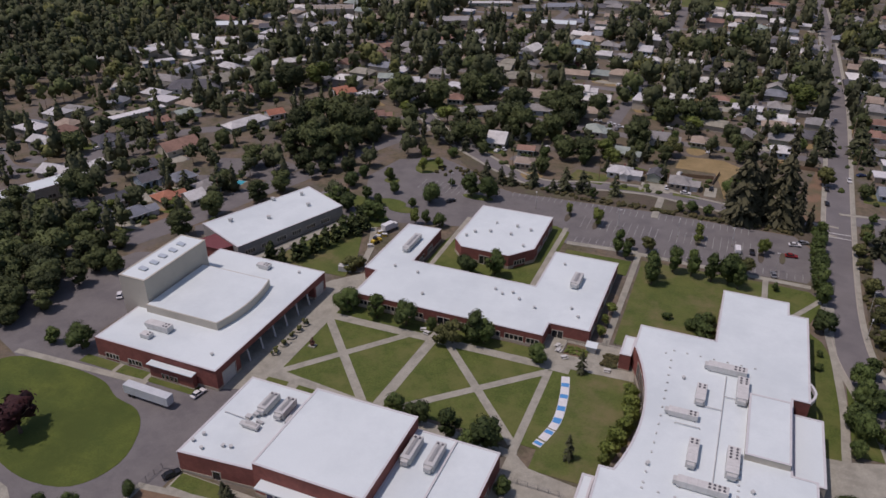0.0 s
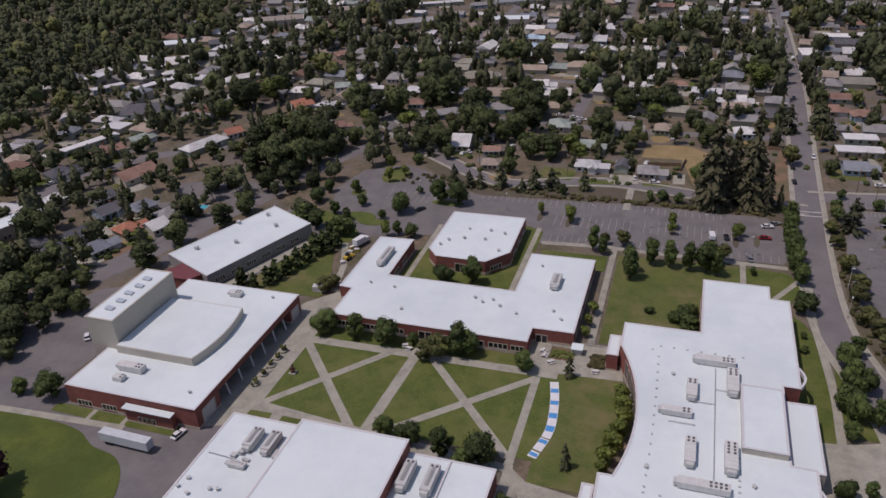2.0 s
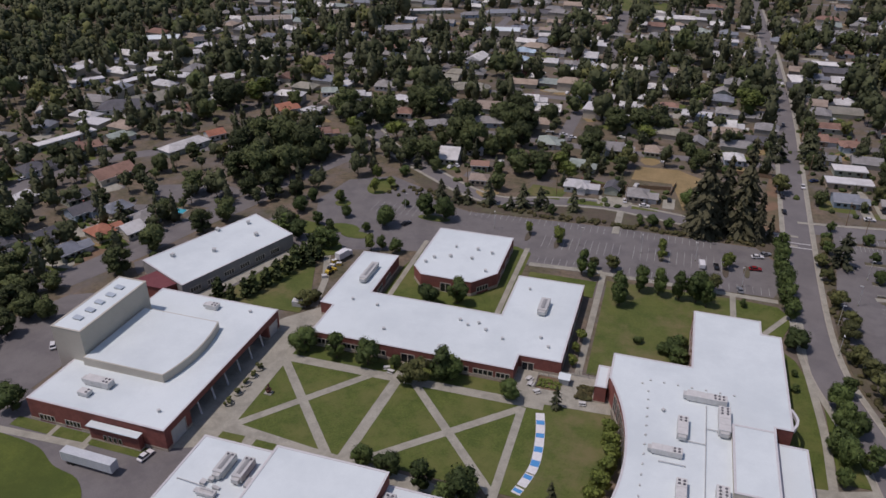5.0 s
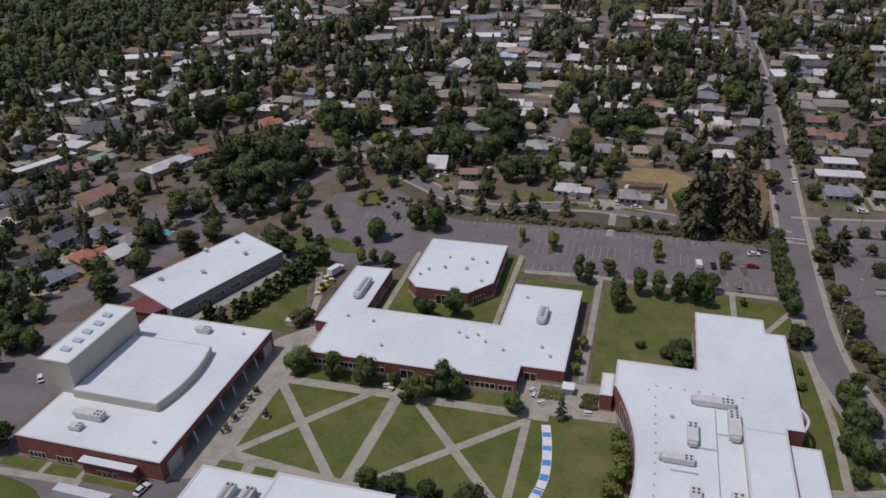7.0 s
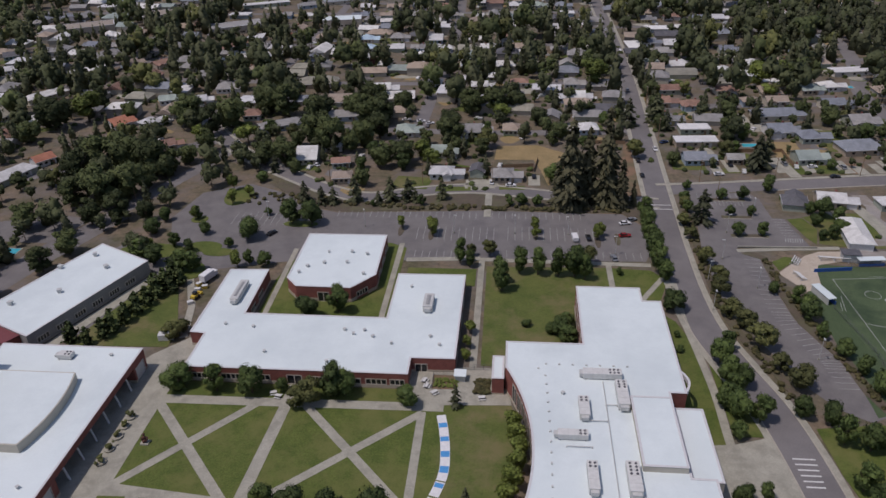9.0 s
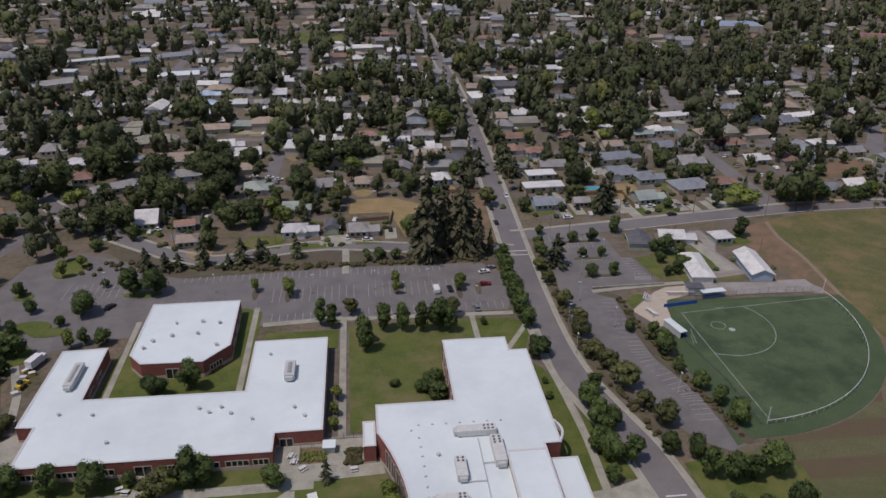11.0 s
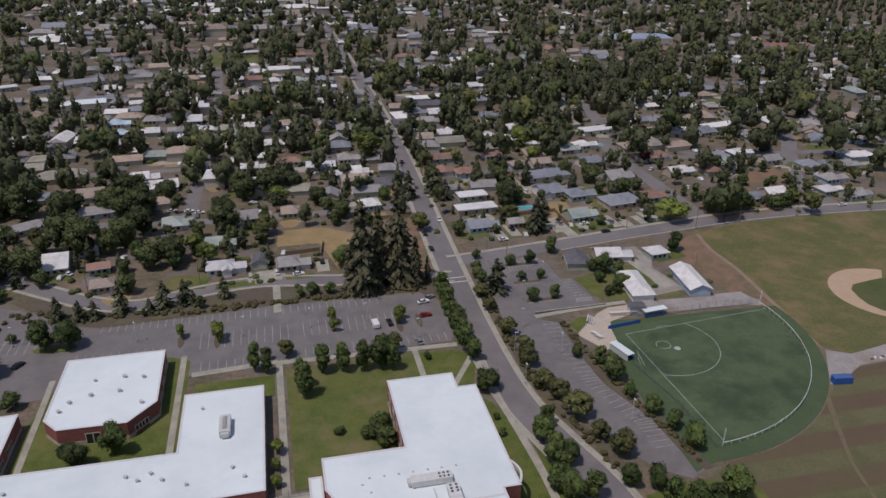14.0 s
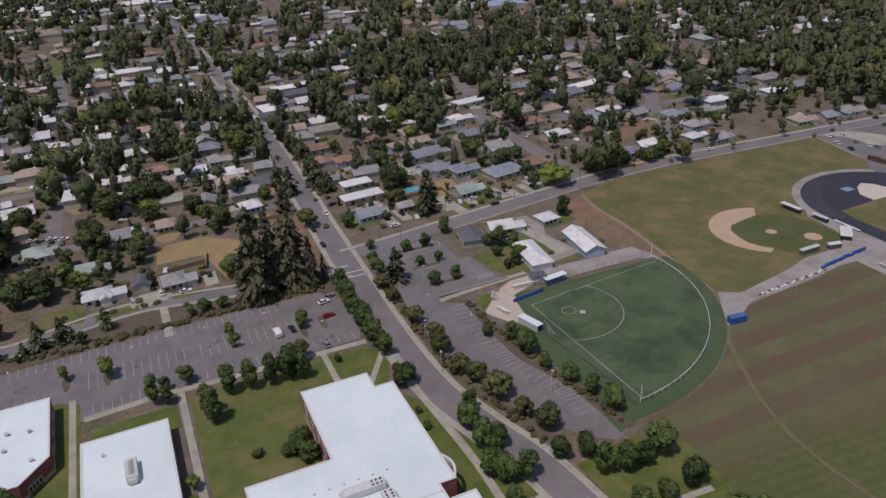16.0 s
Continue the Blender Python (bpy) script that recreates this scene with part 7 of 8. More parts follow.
woods("garden_trees", "leafy trees of the town gardens", ((182.5, 434.8, 21), (61.4, 442.3, 11.1), (148.4, 468, 15.7), (226.9, 471.5, 20.6), (108.9, 648.4, 19), (79.5, 634.2, 20.7), (67.2, 934.5, 21), (104.7, 556.5, 14.3), (102.2, 489.6, 9.3), (72.8, 553.1, 14), (65, 591.7, 15), (69.1, 753.9, 19.5), (159.8, 632.8, 16.7), (152.8, 515, 17.2), (128.1, 441.4, 10.1), (-64.7, 496.1, 17.4), (-76.7, 492.9, 15.6), (-53.3, 474.7, 19.8), (-45.8, 435.1, 16.5), (-62.9, 439.2, 12.3), (-124.2, 501.1, 17.9), (-131.2, 560.3, 16.3), (-139, 496.5, 11.1), (-153.4, 449.6, 19.6), (-174.5, 453.6, 16.8), (-164.4, 544.5, 12.3), (-97.3, 601.6, 17.3), (-81.2, 588.6, 18.9), (-32.4, 556.5, 21), (-21.1, 558.6, 21)), 9, 20, 8, 210, 0.0, 0.41)
woods("garden_trees", "leafy trees of the town gardens", ((-43.6, 546.8, 21), (-35.9, 497.6, 15.7), (-10.4, 548.4, 15.5), (-18.2, 744.6, 21), (-6.5, 801.4, 20.7), (184.3, 426, 21), (136.6, 438.7, 12.9), (152.9, 355.3, 9.6), (183.2, 334.3, 21), (182.4, 347.3, 13.7), (214.3, 346.8, 7.7), (230.1, 334.9, 11.7), (216.2, 459.4, 16.2), (265.9, 517.6, 16.7), (286.8, 502.6, 20.7), (259.5, 425.5, 17.7), (219.7, 403, 10.1), (296.2, 462.8, 17.8), (336.4, 495.6, 15.4), (341, 463, 18.7), (299.6, 409.2, 21), (332.6, 424.4, 21), (309.6, 383.7, 16), (293.3, 446.8, 13.6), (241, 542.1, 15), (293.5, 601.5, 21), (292.2, 573.1, 16.4), (210.1, 648.6, 21), (350.9, 573.2, 21), (277.4, 475.3, 17.7)), 9, 20, 8, 210, 0.0, 0.41)
woods("garden_trees", "leafy trees of the town gardens", ((-288, 402.3, 16.6), (-192.8, 272.4, 13.7), (-217.9, 312.5, 8.8), (-256, 242.5, 8.2), (-249.5, 222.9, 12.5), (-106.2, 443, 16.9), (3.5, 444.9, 14.9), (135.6, 449.8, 15.8), (66, 629.3, 18.2), (64.7, 500.3, 16.7), (-354.9, 347.7, 19.4), (-340.3, 343.6, 17.5), (-270.6, 311.7, 9.4), (-147.4, 253.4, 10), (-153, 256.7, 8.6), (-183.9, 477.1, 18.6), (-21.2, 459.1, 14.2), (90.9, 376.5, 14.1), (146.4, 453.4, 18.7), (209.7, 399, 15.5)), 9, 20, 8, 210, 0.0, 0.41)
woods("garden_trees", "dark conifers of the town gardens", ((-336.1, 450.8, 16.7), (-315.9, 503.7, 20.9), (-285.4, 505.5, 21), (-295.8, 348.5, 17.1), (-330.9, 350.8, 18.1), (-255.4, 336.2, 14.7), (-265.6, 364.7, 13.3), (-331.9, 311.2, 15.8), (-184.3, 267.8, 13.2), (-196, 246.4, 14.5), (-198.3, 476.4, 20.8), (-10.2, 485.8, 16.9), (24.2, 500.5, 14.8), (31.6, 541.9, 19), (63.2, 443.7, 16.8), (60.6, 397, 14), (86.7, 421.2, 12.8), (79.7, 402, 14.3), (95.6, 497.1, 21), (116.2, 554.7, 21), (119.4, 416.9, 10.1), (169.1, 501.7, 21), (182.1, 514, 21), (130.5, 549.1, 21), (167.2, 527.2, 21), (2.9, 497.6, 16.3), (-176.2, 550.2, 21), (-197, 608.4, 21), (-124.4, 611.2, 21), (-105.3, 616.9, 21)), 9, 20, 8, 210, 1.0, 0.41)
woods("garden_trees", "dark conifers of the town gardens", ((-56.6, 546.2, 21), (-18.2, 519, 21), (-64, 649.6, 21), (-93.4, 786.8, 21), (14.7, 669, 21), (23.1, 689.4, 21), (126.9, 383.9, 15.1), (258.2, 490.5, 21), (309.2, 521.1, 21), (268.1, 428.5, 21), (229.3, 394.8, 17.4), (355.1, 492.3, 21), (363.1, 445.7, 21), (254.7, 537.6, 21), (222.5, 540.6, 21), (215, 571.6, 21), (239.5, 603.9, 21), (210.5, 602.8, 21), (188.3, 571.5, 21), (246.1, 662, 21), (267.5, 640.9, 21), (273.7, 602.9, 21), (389.8, 578.7, 21), (394.1, 608.6, 21)), 9, 20, 8, 210, 1.0, 0.41)
woods("garden_trees", "dense mixed garden trees among the houses", scattered(240, -330, 46, 440, 640, -0.8, 4.4, 5.5, True), 8, 25, 6, 100, 0.5, 0.37)
woods("garden_trees", "mixed garden trees beyond the field street", scattered(280, 58, 520, 440, 660, -0.8, 4.6, 5.5, True), 7, 23, 6, 95, 0.48, 0.37)
woods("garden_trees", "mixed street and garden trees far off", scattered(930, -440, 620, 640, 1000, -0.8, 4.0, 6, True), 9, 25, 4, 52, 0.5, 0.38)
woods("garden_trees", "scattered distant trees toward the horizon", scattered(1500, -520, 620, 1000, 1600, -1, 3, 7, True), 10, 22, 3, 24, 0.35, 0.45)
woods("woods", "dark wooded rise on the horizon", scattered(1500, -900, 1000, 1560, 1960, 0, 2, 9), 14, 24, 3, 12, 0.4, 0.55, 0.02)
woods("woods", "dark crowded trees beyond the western shops", scattered(240, -560, -375, 330, 640, 0, 3, 6.5), 12, 20, 4, 60, 0.4, 0.44, 0.02)
woods("woods", "dark wooded hillside of crowded trees", scattered(1500, -860, -440, 430, 1150, 0, 2, 8), 15, 23, 4, 34, 0.5, 0.42, 0.02)
woods("garden_trees", "crowded trees of the western slope", scattered(620, -620, -400, 180, 470, -1, 4, 8), 9, 18, 4, 50, 0.35)
woods("garden_trees", "crowded trees along the main road", scattered(30, 58, 150, 480, 760, -1, 5.5, 6.5), 10, 20, 5, 90, 0.5)
woods("garden_trees", "leafy garden trees north of the school", scattered(50, -150, 45, 330, 440, -1.5, 5.0, 5.5), 6, 13, 7, 190, 0.3)
woods("garden_trees", "leafy garden trees by the field street", scattered(80, 58, 330, 342, 440, -1.5, 6, 5.5), 4, 12, 7, 170, 0.4)
woods("garden_trees", "leafy garden trees along the western streets", scattered(110, -300, -150, 170, 430, -1, 4.8, 5), 5, 12, 7, 170, 0.4)
woods("woods", "dense dark trees west of the theatre", [(rng.uniform(-330, -222), rng.uniform(100, 190)) for _ in range(70)], 9, 15, 7, 150, 0.2, 0.42, 0.05)
woods("woods", "dark tall trees at the end of the field street", scattered(170, 375, 530, 344, 480, 0, 4.5, 6.5), 12, 22, 5, 80, 0.5, 0.4, 0.02)
woods("woods", "dark grove of tall crowded trees", scattered(110, 150, 300, 560, 640, 0, 2, 7), 13, 20, 5, 90, 0.5, 0.38, 0.03)
woods("woods", "dense trees beside the theatre yard", scattered(230, -330, -168, 60, 200, 0, 4.0, 6), 9, 16, 6, 120, 0.3)
woods("woods", "dark grove of large spreading oaks", scattered(22, -215, -128, 285, 378, 0, 4.6, 6.5), 9, 15, 8, 260, 0.2, 0.45, 0.05)
woods("garden_trees", "dense distant trees east of the field", scattered(700, 330, 760, 340, 760, 0, 4.5, 7.5), 9, 19, 4, 60)
woods("woods", "dark wooded distance beyond the running track", scattered(1100, 560, 1150, 380, 1200, 0, 4.5, 9), 10, 20, 4, 30, 0.45, 0.42, 0.05)
woods("garden_trees", "trees along the western shops", scattered(330, -440, -260, 180, 640, -2, 4.5, 8), 8, 17, 5, 75)


def shrubs(name, label, places, low, high, material):
    v, f = clumps(np.array([(x + rng.normal(0, 0.25), y + rng.normal(0, 0.25), rng.uniform(0.35, 0.75)) for x, y in places for _ in range(5)]), np.array([rng.uniform(low, high) for _ in range(5 * len(places))]), 0.35, 0.8)
    ob = new(name, mesh_of(name, v, f, material))
    return tagged(ob, label, "shrubs", kind="stuff")


bed = []
for k in range(120):
    t = rng.uniform(0, 1)
    x = -95 + 128 * t
    y = (295.5 if x > -60 else 296 - (x + 60) * 0.05) + rng.uniform(1.2, 5)
    bed.append((x, y + (4 if x < -90 else 0)))
shrubs("shrubs", "brown and green shrubs of the planting bed", bed, 0.5, 1.0, SHRUB)
shrubs("shrubs", "low roadside shrubs between road and parking", [(MEDIAN_X + 3.6 + rng.uniform(-2, 2), y) for MEDIAN_X, y in [(50.4 + 12 * max(0, (235 - yy) / 60) ** 1.4, yy) for yy in rng.uniform(184, 298, 90)]], 0.3, 0.85, SHRUB)
shrubs("shrubs", "low shrubs beside the parking stalls", [(75.6 + 10 * f ** 1.8 + rng.uniform(-0.9, 0.9), 262 - 78 * f) for f in rng.uniform(0, 1, 75)], 0.3, 0.8, SHRUB)
shrubs("shrubs", "dry golden shrubs beside the western lot", [(rng.uniform(-124, -100), rng.uniform(297, 309)) for _ in range(26)], 0.5, 1.0, SHRUB)
shrubs("shrubs", "small dark yard shrubs among the houses", [(a + r * math.cos(k * 2.1) * 0.8, b + r * math.sin(k * 2.1) * 0.8) for a, b, r in house_spots for k in range(2)], 0.5, 1.1, LEAF)
shrubs("shrubs", "dark hedges and bushes round the nearer yards", [(a + rng.normal(0, 8), b + rng.normal(0, 8)) for a, b, r in house_spots if b < 560 and not inside(a, b, CAMPUS[0]) for k in range(9)], 0.5, 1.5, SHRUB_GREEN)


# yard lawns and paved fronts beside the houses
def yard_patches(name, label, material, share, z):
    bm = bmesh.new()
    for a, b, r in house_spots:
        if rng.uniform() < share and not inside(a, b, CAMPUS[0]):
            m = pose(a + rng.uniform(-7, 7), b + rng.choice((-1, 1)) * rng.uniform(7, 11), 0, 0, 0, rng.uniform(-8, 8))
            x, y, zz = rng.uniform(2.5, 9), rng.uniform(3, 6), z + rng.uniform(0, 0.009)
            ring = [bm.verts.new(m @ Vector((x * math.cos(t) * (1 + 0.2 * math.sin(3 * t + a)), y * math.sin(t), zz))) for t in [k * math.tau / 10 for k in range(10)]]
            bm.faces.new(ring)
    return tagged(solid(name, bm, material), label, "ground", kind="stuff")


yard_patches("yard_lawns", "small green lawns of many house yards", LAWN, 0.6, 0.03)
yard_patches("yard_lawns", "dry straw patches of many house yards", STRAW, 0.22, 0.041)
yard_patches("yard_paving", "pale paved fronts of many house yards", CONCRETE, 0.4, 0.052)
yard_patches("yard_paving", "grey asphalt fronts of many house yards", ASPHALT, 0.5, 0.019)


def far_cars(n, x0, x1, y0, y1):
    """Parked cars too far off to tell apart: body and cabin shapes, one object for each paint."""
    spots = [(a + rng.uniform(-11, 11), b + rng.choice((-1, 1)) * rng.uniform(7.5, 11.5)) for a, b, r in house_spots if x0 < a < x1 and y0 < b < y1]
    spots = [p for p in spots if not inside(*p, CAMPUS[0])]
    rng.shuffle(spots)
    for paint, word, part_of in ((WHITE, "white", 0), (METAL, "silver", 1), (METAL_DARK, "dark grey", 2)):
        bm = bmesh.new()
        for x, y in spots[part_of:n:3]:
            m = pose(x, y, 0, 0, 0, rng.choice((0, 90, 80, 10, 180)))
            box(bm, -2.2, 2.2, -0.9, 0.9, 0.3, 0.85, m)
            lo = [bm.verts.new(m @ Vector((px, py, 0.85))) for px, py in ((-1.6, -0.85), (1.0, -0.85), (1.0, 0.85), (-1.6, 0.85))]
            hi = [bm.verts.new(m @ Vector((px, py, 1.45))) for px, py in ((-1.1, -0.7), (0.4, -0.7), (0.4, 0.7), (-1.1, 0.7))]
            bm.faces.new(hi)
            for i in range(4):
                bm.faces.new((lo[i], lo[(i + 1) % 4], hi[(i + 1) % 4], hi[i]))
        tagged(solid("far_cars", bm, paint), f"{word} cars parked at many distant houses", "cars", kind="stuff")


far_cars(420, -420, 520, 330, 900)


# ---- yards: driveways, board fences, pools ----
def driveway(x, y, L, W, turn=0, z=0.07):
    bm = bmesh.new()
    box(bm, -L / 2, L / 2, -W / 2, W / 2, -0.2, z, pose(x, y, 0, 0, 0, turn))
    tagged(solid("driveway", bm, CONCRETE), "pale concrete driveway before a house", "driveway", kind="structure")


for k, (x, y, L, W, a) in enumerate(((76.3, 341, 4.5, 9, 3), (104.5, 347, 7, 16, 6), (116, 346, 4.5, 13, 6), (137.5, 343, 5, 9, 6), (145.5, 345, 4, 10, 6), (-28, 320.5, 6, 9, 0), (-22.2, 323, 3, 10, 0), (-4, 327, 5, 11, 0), (83, 346, 5, 14, 3), (107, 345, 5, 22, 6), (131, 346, 6, 14, 6), (152, 348, 7, 12, 8), (112, 298, 4, 16, 20), (124, 292, 5, 26, 8), (-33, 322, 1.2, 9, 0), (101, 402, 12, 26, 5), (19, 428, 5, 10, 0))):
    driveway(x, y, L, W, a, 0.07 + 0.005 * k)


def board_fence(a, b, h=1.8):
    a, b = Vector((*a, 0)), Vector((*b, 0))
    ob = thing("fence", "weathered brown board fence round a yard", "fence", *a)
    d = b - a
    ob.matrix_world = Matrix.Translation(a) @ Matrix.Rotation(math.atan2(d.y, d.x), 4, "Z")
    n = int(d.length / 2.4)
    for k in range(n):
        bm = bmesh.new()
        box(bm, k * d.length / n + 0.06, (k + 1) * d.length / n - 0.02, -0.03, 0.03, 0.05, h)
        box(bm, k * d.length / n, k * d.length / n + 0.1, -0.06, 0.06, 0, h + 0.1)
        part("panel", bm, WOOD, ob)


for a, b in (((-42, 336), (-20, 337)), ((-4, 336), (-2, 350)), ((84, 362), (110, 363)), ((110, 363), (110, 345)), ((55.5, 395), (57, 410)), ((-18, 340), (-4, 342)), ((15, 372), (40, 371))):
    board_fence(a, b)
for x, y, L, W in ((98, 371, 7, 4), (-210, 226, 4.5, 4.5), (-200, 255, 5, 4), (175, 463, 6, 4), (-55, 548, 6, 4)):
    pool = thing("swimming_pool", "small turquoise garden swimming pool", "pool", x, y, 0, 0, "garden pools")
    bm = bmesh.new()
    box(bm, -L / 2 - 0.5, L / 2 + 0.5, -W / 2 - 0.5, W / 2 + 0.5, -0.3, 0.12)
    part("rim", bm, CONCRETE, pool)
    bm = bmesh.new()
    box(bm, -L / 2, L / 2, -W / 2, W / 2, -0.2, 0.135)
    part("water", bm, POOL, pool, "turquoise water")


# ---- vehicles ----
def make_car(label, paint, kind="car"):
    ob = thing("car" if kind == "car" else kind, label, "car" if kind == "car" else "van", 0, 0, -300)
    lx, w, h = (4.5, 1.8, 1.45) if kind == "car" else (5.4, 2.0, 2.1)
    prof = [(-0.5, 0.3), (-0.5, 0.62), (-0.44, 0.68), (-0.2, 0.7), (0.3, 0.7), (0.5, 0.58), (0.5, 0.3)] if kind == "car" else [(-0.5, 0.25), (-0.5, 0.95), (0.28, 1.0), (0.42, 0.6), (0.5, 0.5), (0.5, 0.25)]
    bm = bmesh.new()
    sides = [[bm.verts.new((x * lx, s * w / 2, z * h * (0.9 if kind == "car" else 1))) for x, z in prof] for s in (-1, 1)]
    n = len(prof)
    bm.faces.new(sides[0][::-1])
    bm.faces.new(sides[1])
    for k in range(n):
        bm.faces.new((sides[0][k], sides[0][(k + 1) % n], sides[1][(k + 1) % n], sides[1][k]))
    bmesh.ops.recalc_face_normals(bm, faces=bm.faces)
    bmesh.ops.bevel(bm, geom=bm.edges[:], offset=0.06, segments=1, affect="EDGES")
    part("body", bm, paint, ob)
    if kind == "car":
        bm = bmesh.new()
        lo = [(-1.75, -0.8, 0.9), (0.95, -0.8, 0.9), (0.95, 0.8, 0.9), (-1.75, 0.8, 0.9)]
        hi = [(-1.3, -0.66, 1.4), (0.25, -0.66, 1.4), (0.25, 0.66, 1.4), (-1.3, 0.66, 1.4)]
        a, b = [bm.verts.new(p) for p in lo], [bm.verts.new(p) for p in hi]
        for k in range(4):
            bm.faces.new((a[k], a[(k + 1) % 4], b[(k + 1) % 4], b[k]))
        bm.faces.new(b)
        part("windows", bm, GLASS, ob, "dark glass")
        bm = bmesh.new()
        box(bm, -1.28, 0.2, -0.64, 0.64, 1.39, 1.45)
        part("roof_panel", bm, paint, ob)
    else:
        bm = bmesh.new()
        box(bm, 1.6, 1.9, -0.85, 0.85, 1.3, 1.75)
        part("windscreen", bm, GLASS, ob, "dark glass")
    for x in (-0.3 * lx, 0.31 * lx):
        for s in (-1, 1):
            bm = bmesh.new()
            tube(bm, (x, s * (w / 2 - 0.2), 0.33), (x, s * (w / 2 + 0.01), 0.33), 0.33, None, 12)
            part("wheel", bm, BLACK, ob, "black tyre")
    for s in (-1, 1):
        bm = bmesh.new()
        box(bm, lx / 2 - 0.04, lx / 2 + 0.02, s * 0.6 - 0.15, s * 0.6 + 0.15, 0.6, 0.75)
        part("headlight", bm, WHITE, ob)
    return ob


CARS = {"w": make_car("white passenger car parked outdoors", plain("white_car_paint", (0.7, 0.7, 0.7), 0.25)), "s": make_car("silver grey passenger car outdoors", plain("silver_car_paint", (0.35, 0.36, 0.37), 0.3, 0.5)),
        "k": make_car("black passenger car standing outdoors", plain("black_car_paint", (0.02, 0.02, 0.022), 0.2)), "r": make_car("dark red passenger car in the lot", plain("red_car_paint", (0.26, 0.02, 0.02), 0.25)),
        "v": make_car("white delivery van in the lot", plain("white_van_paint", (0.74, 0.74, 0.74), 0.3), "van"), "n": make_car("dark blue passenger car outdoors", plain("blue_car_paint", (0.03, 0.05, 0.12), 0.25))}


def park(group, *spots):
    for kind, x, y, turn in spots:
        tagged(copy_thing(CARS[kind], pose(x, y, 0.055, 0, 0, turn)), group=group)


park("cars in the main lot", ("v", 10.3, 274, 96), ("k", 15.4, 274.5, 95), ("r", 29, 277, 8), ("s", 23.2, 259.8, 100), ("w", 30.2, 287, 12), ("s", 33, 290, 30), ("k", -105, 273, 60))
park("cars on the roads", ("k", 43.2, 349.5, 92), ("k", 42.8, 333, 92), ("w", 53, 364, -88), ("s", 51, 455, 90), ("k", 124, 334.5, 8), ("w", -150, 367, 130), ("w", -104, 340, 140), ("w", 252, 340.5, 2), ("s", 300, 336.5, -4), ("s", 55, 520, 90), ("w", 52, 600, 90))
park("cars in driveways", ("w", -22.3, 323.5, 92), ("k", -4, 330, 92), ("w", -14, 320.6, 4), ("r", 113.5, 350, 80), ("s", 107, 348, 95), ("k", 83, 346, 95), ("w", 118, 345, 8), ("s", 131, 345, 96), ("w", 76, 335.5, 4), ("n", 58.5, 373, 30), ("w", 178, 428, 20), ("w", 171, 433, 14), ("k", 190, 421, 10), ("w", 185, 411, 40), ("r", 186, 432, 5), ("w", 190, 380, 60), ("s", 184, 395, 60), ("w", 105, 392, 60), ("s", -330, 242, 30), ("w", -288, 262, 70), ("k", -276, 288, 50))
park("cars beside the field house", ("w", 318.4, 322.9, 20), ("w", 312, 314, 70), ("s", 321.2, 310.3, 60), ("k", 310.8, 304.5, 65), ("w", 321.9, 303.5, 60), ("s", 323.5, 299.5, 60), ("w", 324.5, 321.6, 20), ("w", 303.5, 272.8, 100))
park("cars beside the theatre", ("w", -178.8, 159.5, 130), ("w", -121.8, 128, 80), ("k", -108.4, 101, 60))
park("cars on the meadow road", ("w", -70, 402, 10), ("w", -62, 400, 5), ("w", -57, 397, 8))

semi = thing("semi_trailer", "long pale blue-white box trailer parked by the lawn", "trailer", -132.6, 121.0, 0.05, -1)
bm = bmesh.new()
box(bm, -7.6, 7.6, -1.25, 1.25, 1.1, 3.9)
bmesh.ops.bevel(bm, geom=bm.edges[:], offset=0.05, segments=1, affect="EDGES")
cargo = part("box_body", bm, surface("pale_trailer_side", (0.50, 0.53, 0.55), (0.58, 0.61, 0.62), 0.3, 3.0, rough=0.5), semi)
for k in range(9):
    bm = bmesh.new()
    box(bm, -7 + k * 1.7, -6.94 + k * 1.7, -1.28, 1.28, 1.15, 3.85)
    part("rib", bm, METAL, cargo)
for x in (-5.8, -4.6):
    for s in (-1, 1):
        bm = bmesh.new()
        tube(bm, (x, s * 0.7, 0.5), (x, s * 1.2, 0.5), 0.5, None, 14)
        part("wheel", bm, BLACK, semi, "black tyre")
for s in (-1, 1):
    bm = bmesh.new()
    box(bm, 4.9, 5.15, s * 0.8 - 0.1, s * 0.8 + 0.1, 0, 1.15)
    part("landing_leg", bm, METAL_DARK, semi)
truck = thing("box_truck", "white box truck parked behind the classrooms", "truck", -117.2, 239, 0.15, 70)
bm = bmesh.new()
box(bm, -3.6, 1.6, -1.2, 1.2, 0.9, 3.3)
part("cargo_box", bm, WHITE, truck)
bm = bmesh.new()
box(bm, 1.7, 3.4, -1.05, 1.05, 0.5, 2.3)
part("cab", bm, WHITE, truck)
bm = bmesh.new()
box(bm, 3.1, 3.44, -0.9, 0.9, 1.4, 2.0)
part("windscreen", bm, GLASS, truck, "dark glass")
for x in (-2.4, 2.4):
    for s in (-1, 1):
        bm = bmesh.new()
        tube(bm, (x, s * 0.8, 0.45), (x, s * 1.15, 0.45), 0.45, None, 12)
        part("wheel", bm, BLACK, truck, "black tyre")
loader = thing("loader", "small yellow loader standing by the service walk", "loader", -117.6, 227, 0.15, 75)
bm = bmesh.new()
box(bm, -1.6, 0.6, -0.8, 0.8, 0.6, 1.5)
part("engine_body", bm, YELLOW, loader)
bm = bmesh.new()
box(bm, -0.5, 0.6, -0.65, 0.65, 1.5, 2.5)
part("cab", bm, GLASS, loader, "dark glazed cab")
bm = bmesh.new()
box(bm, 0.6, 2.4, -0.7, -0.5, 0.6, 0.9)
box(bm, 0.6, 2.4, 0.5, 0.7, 0.6, 0.9)
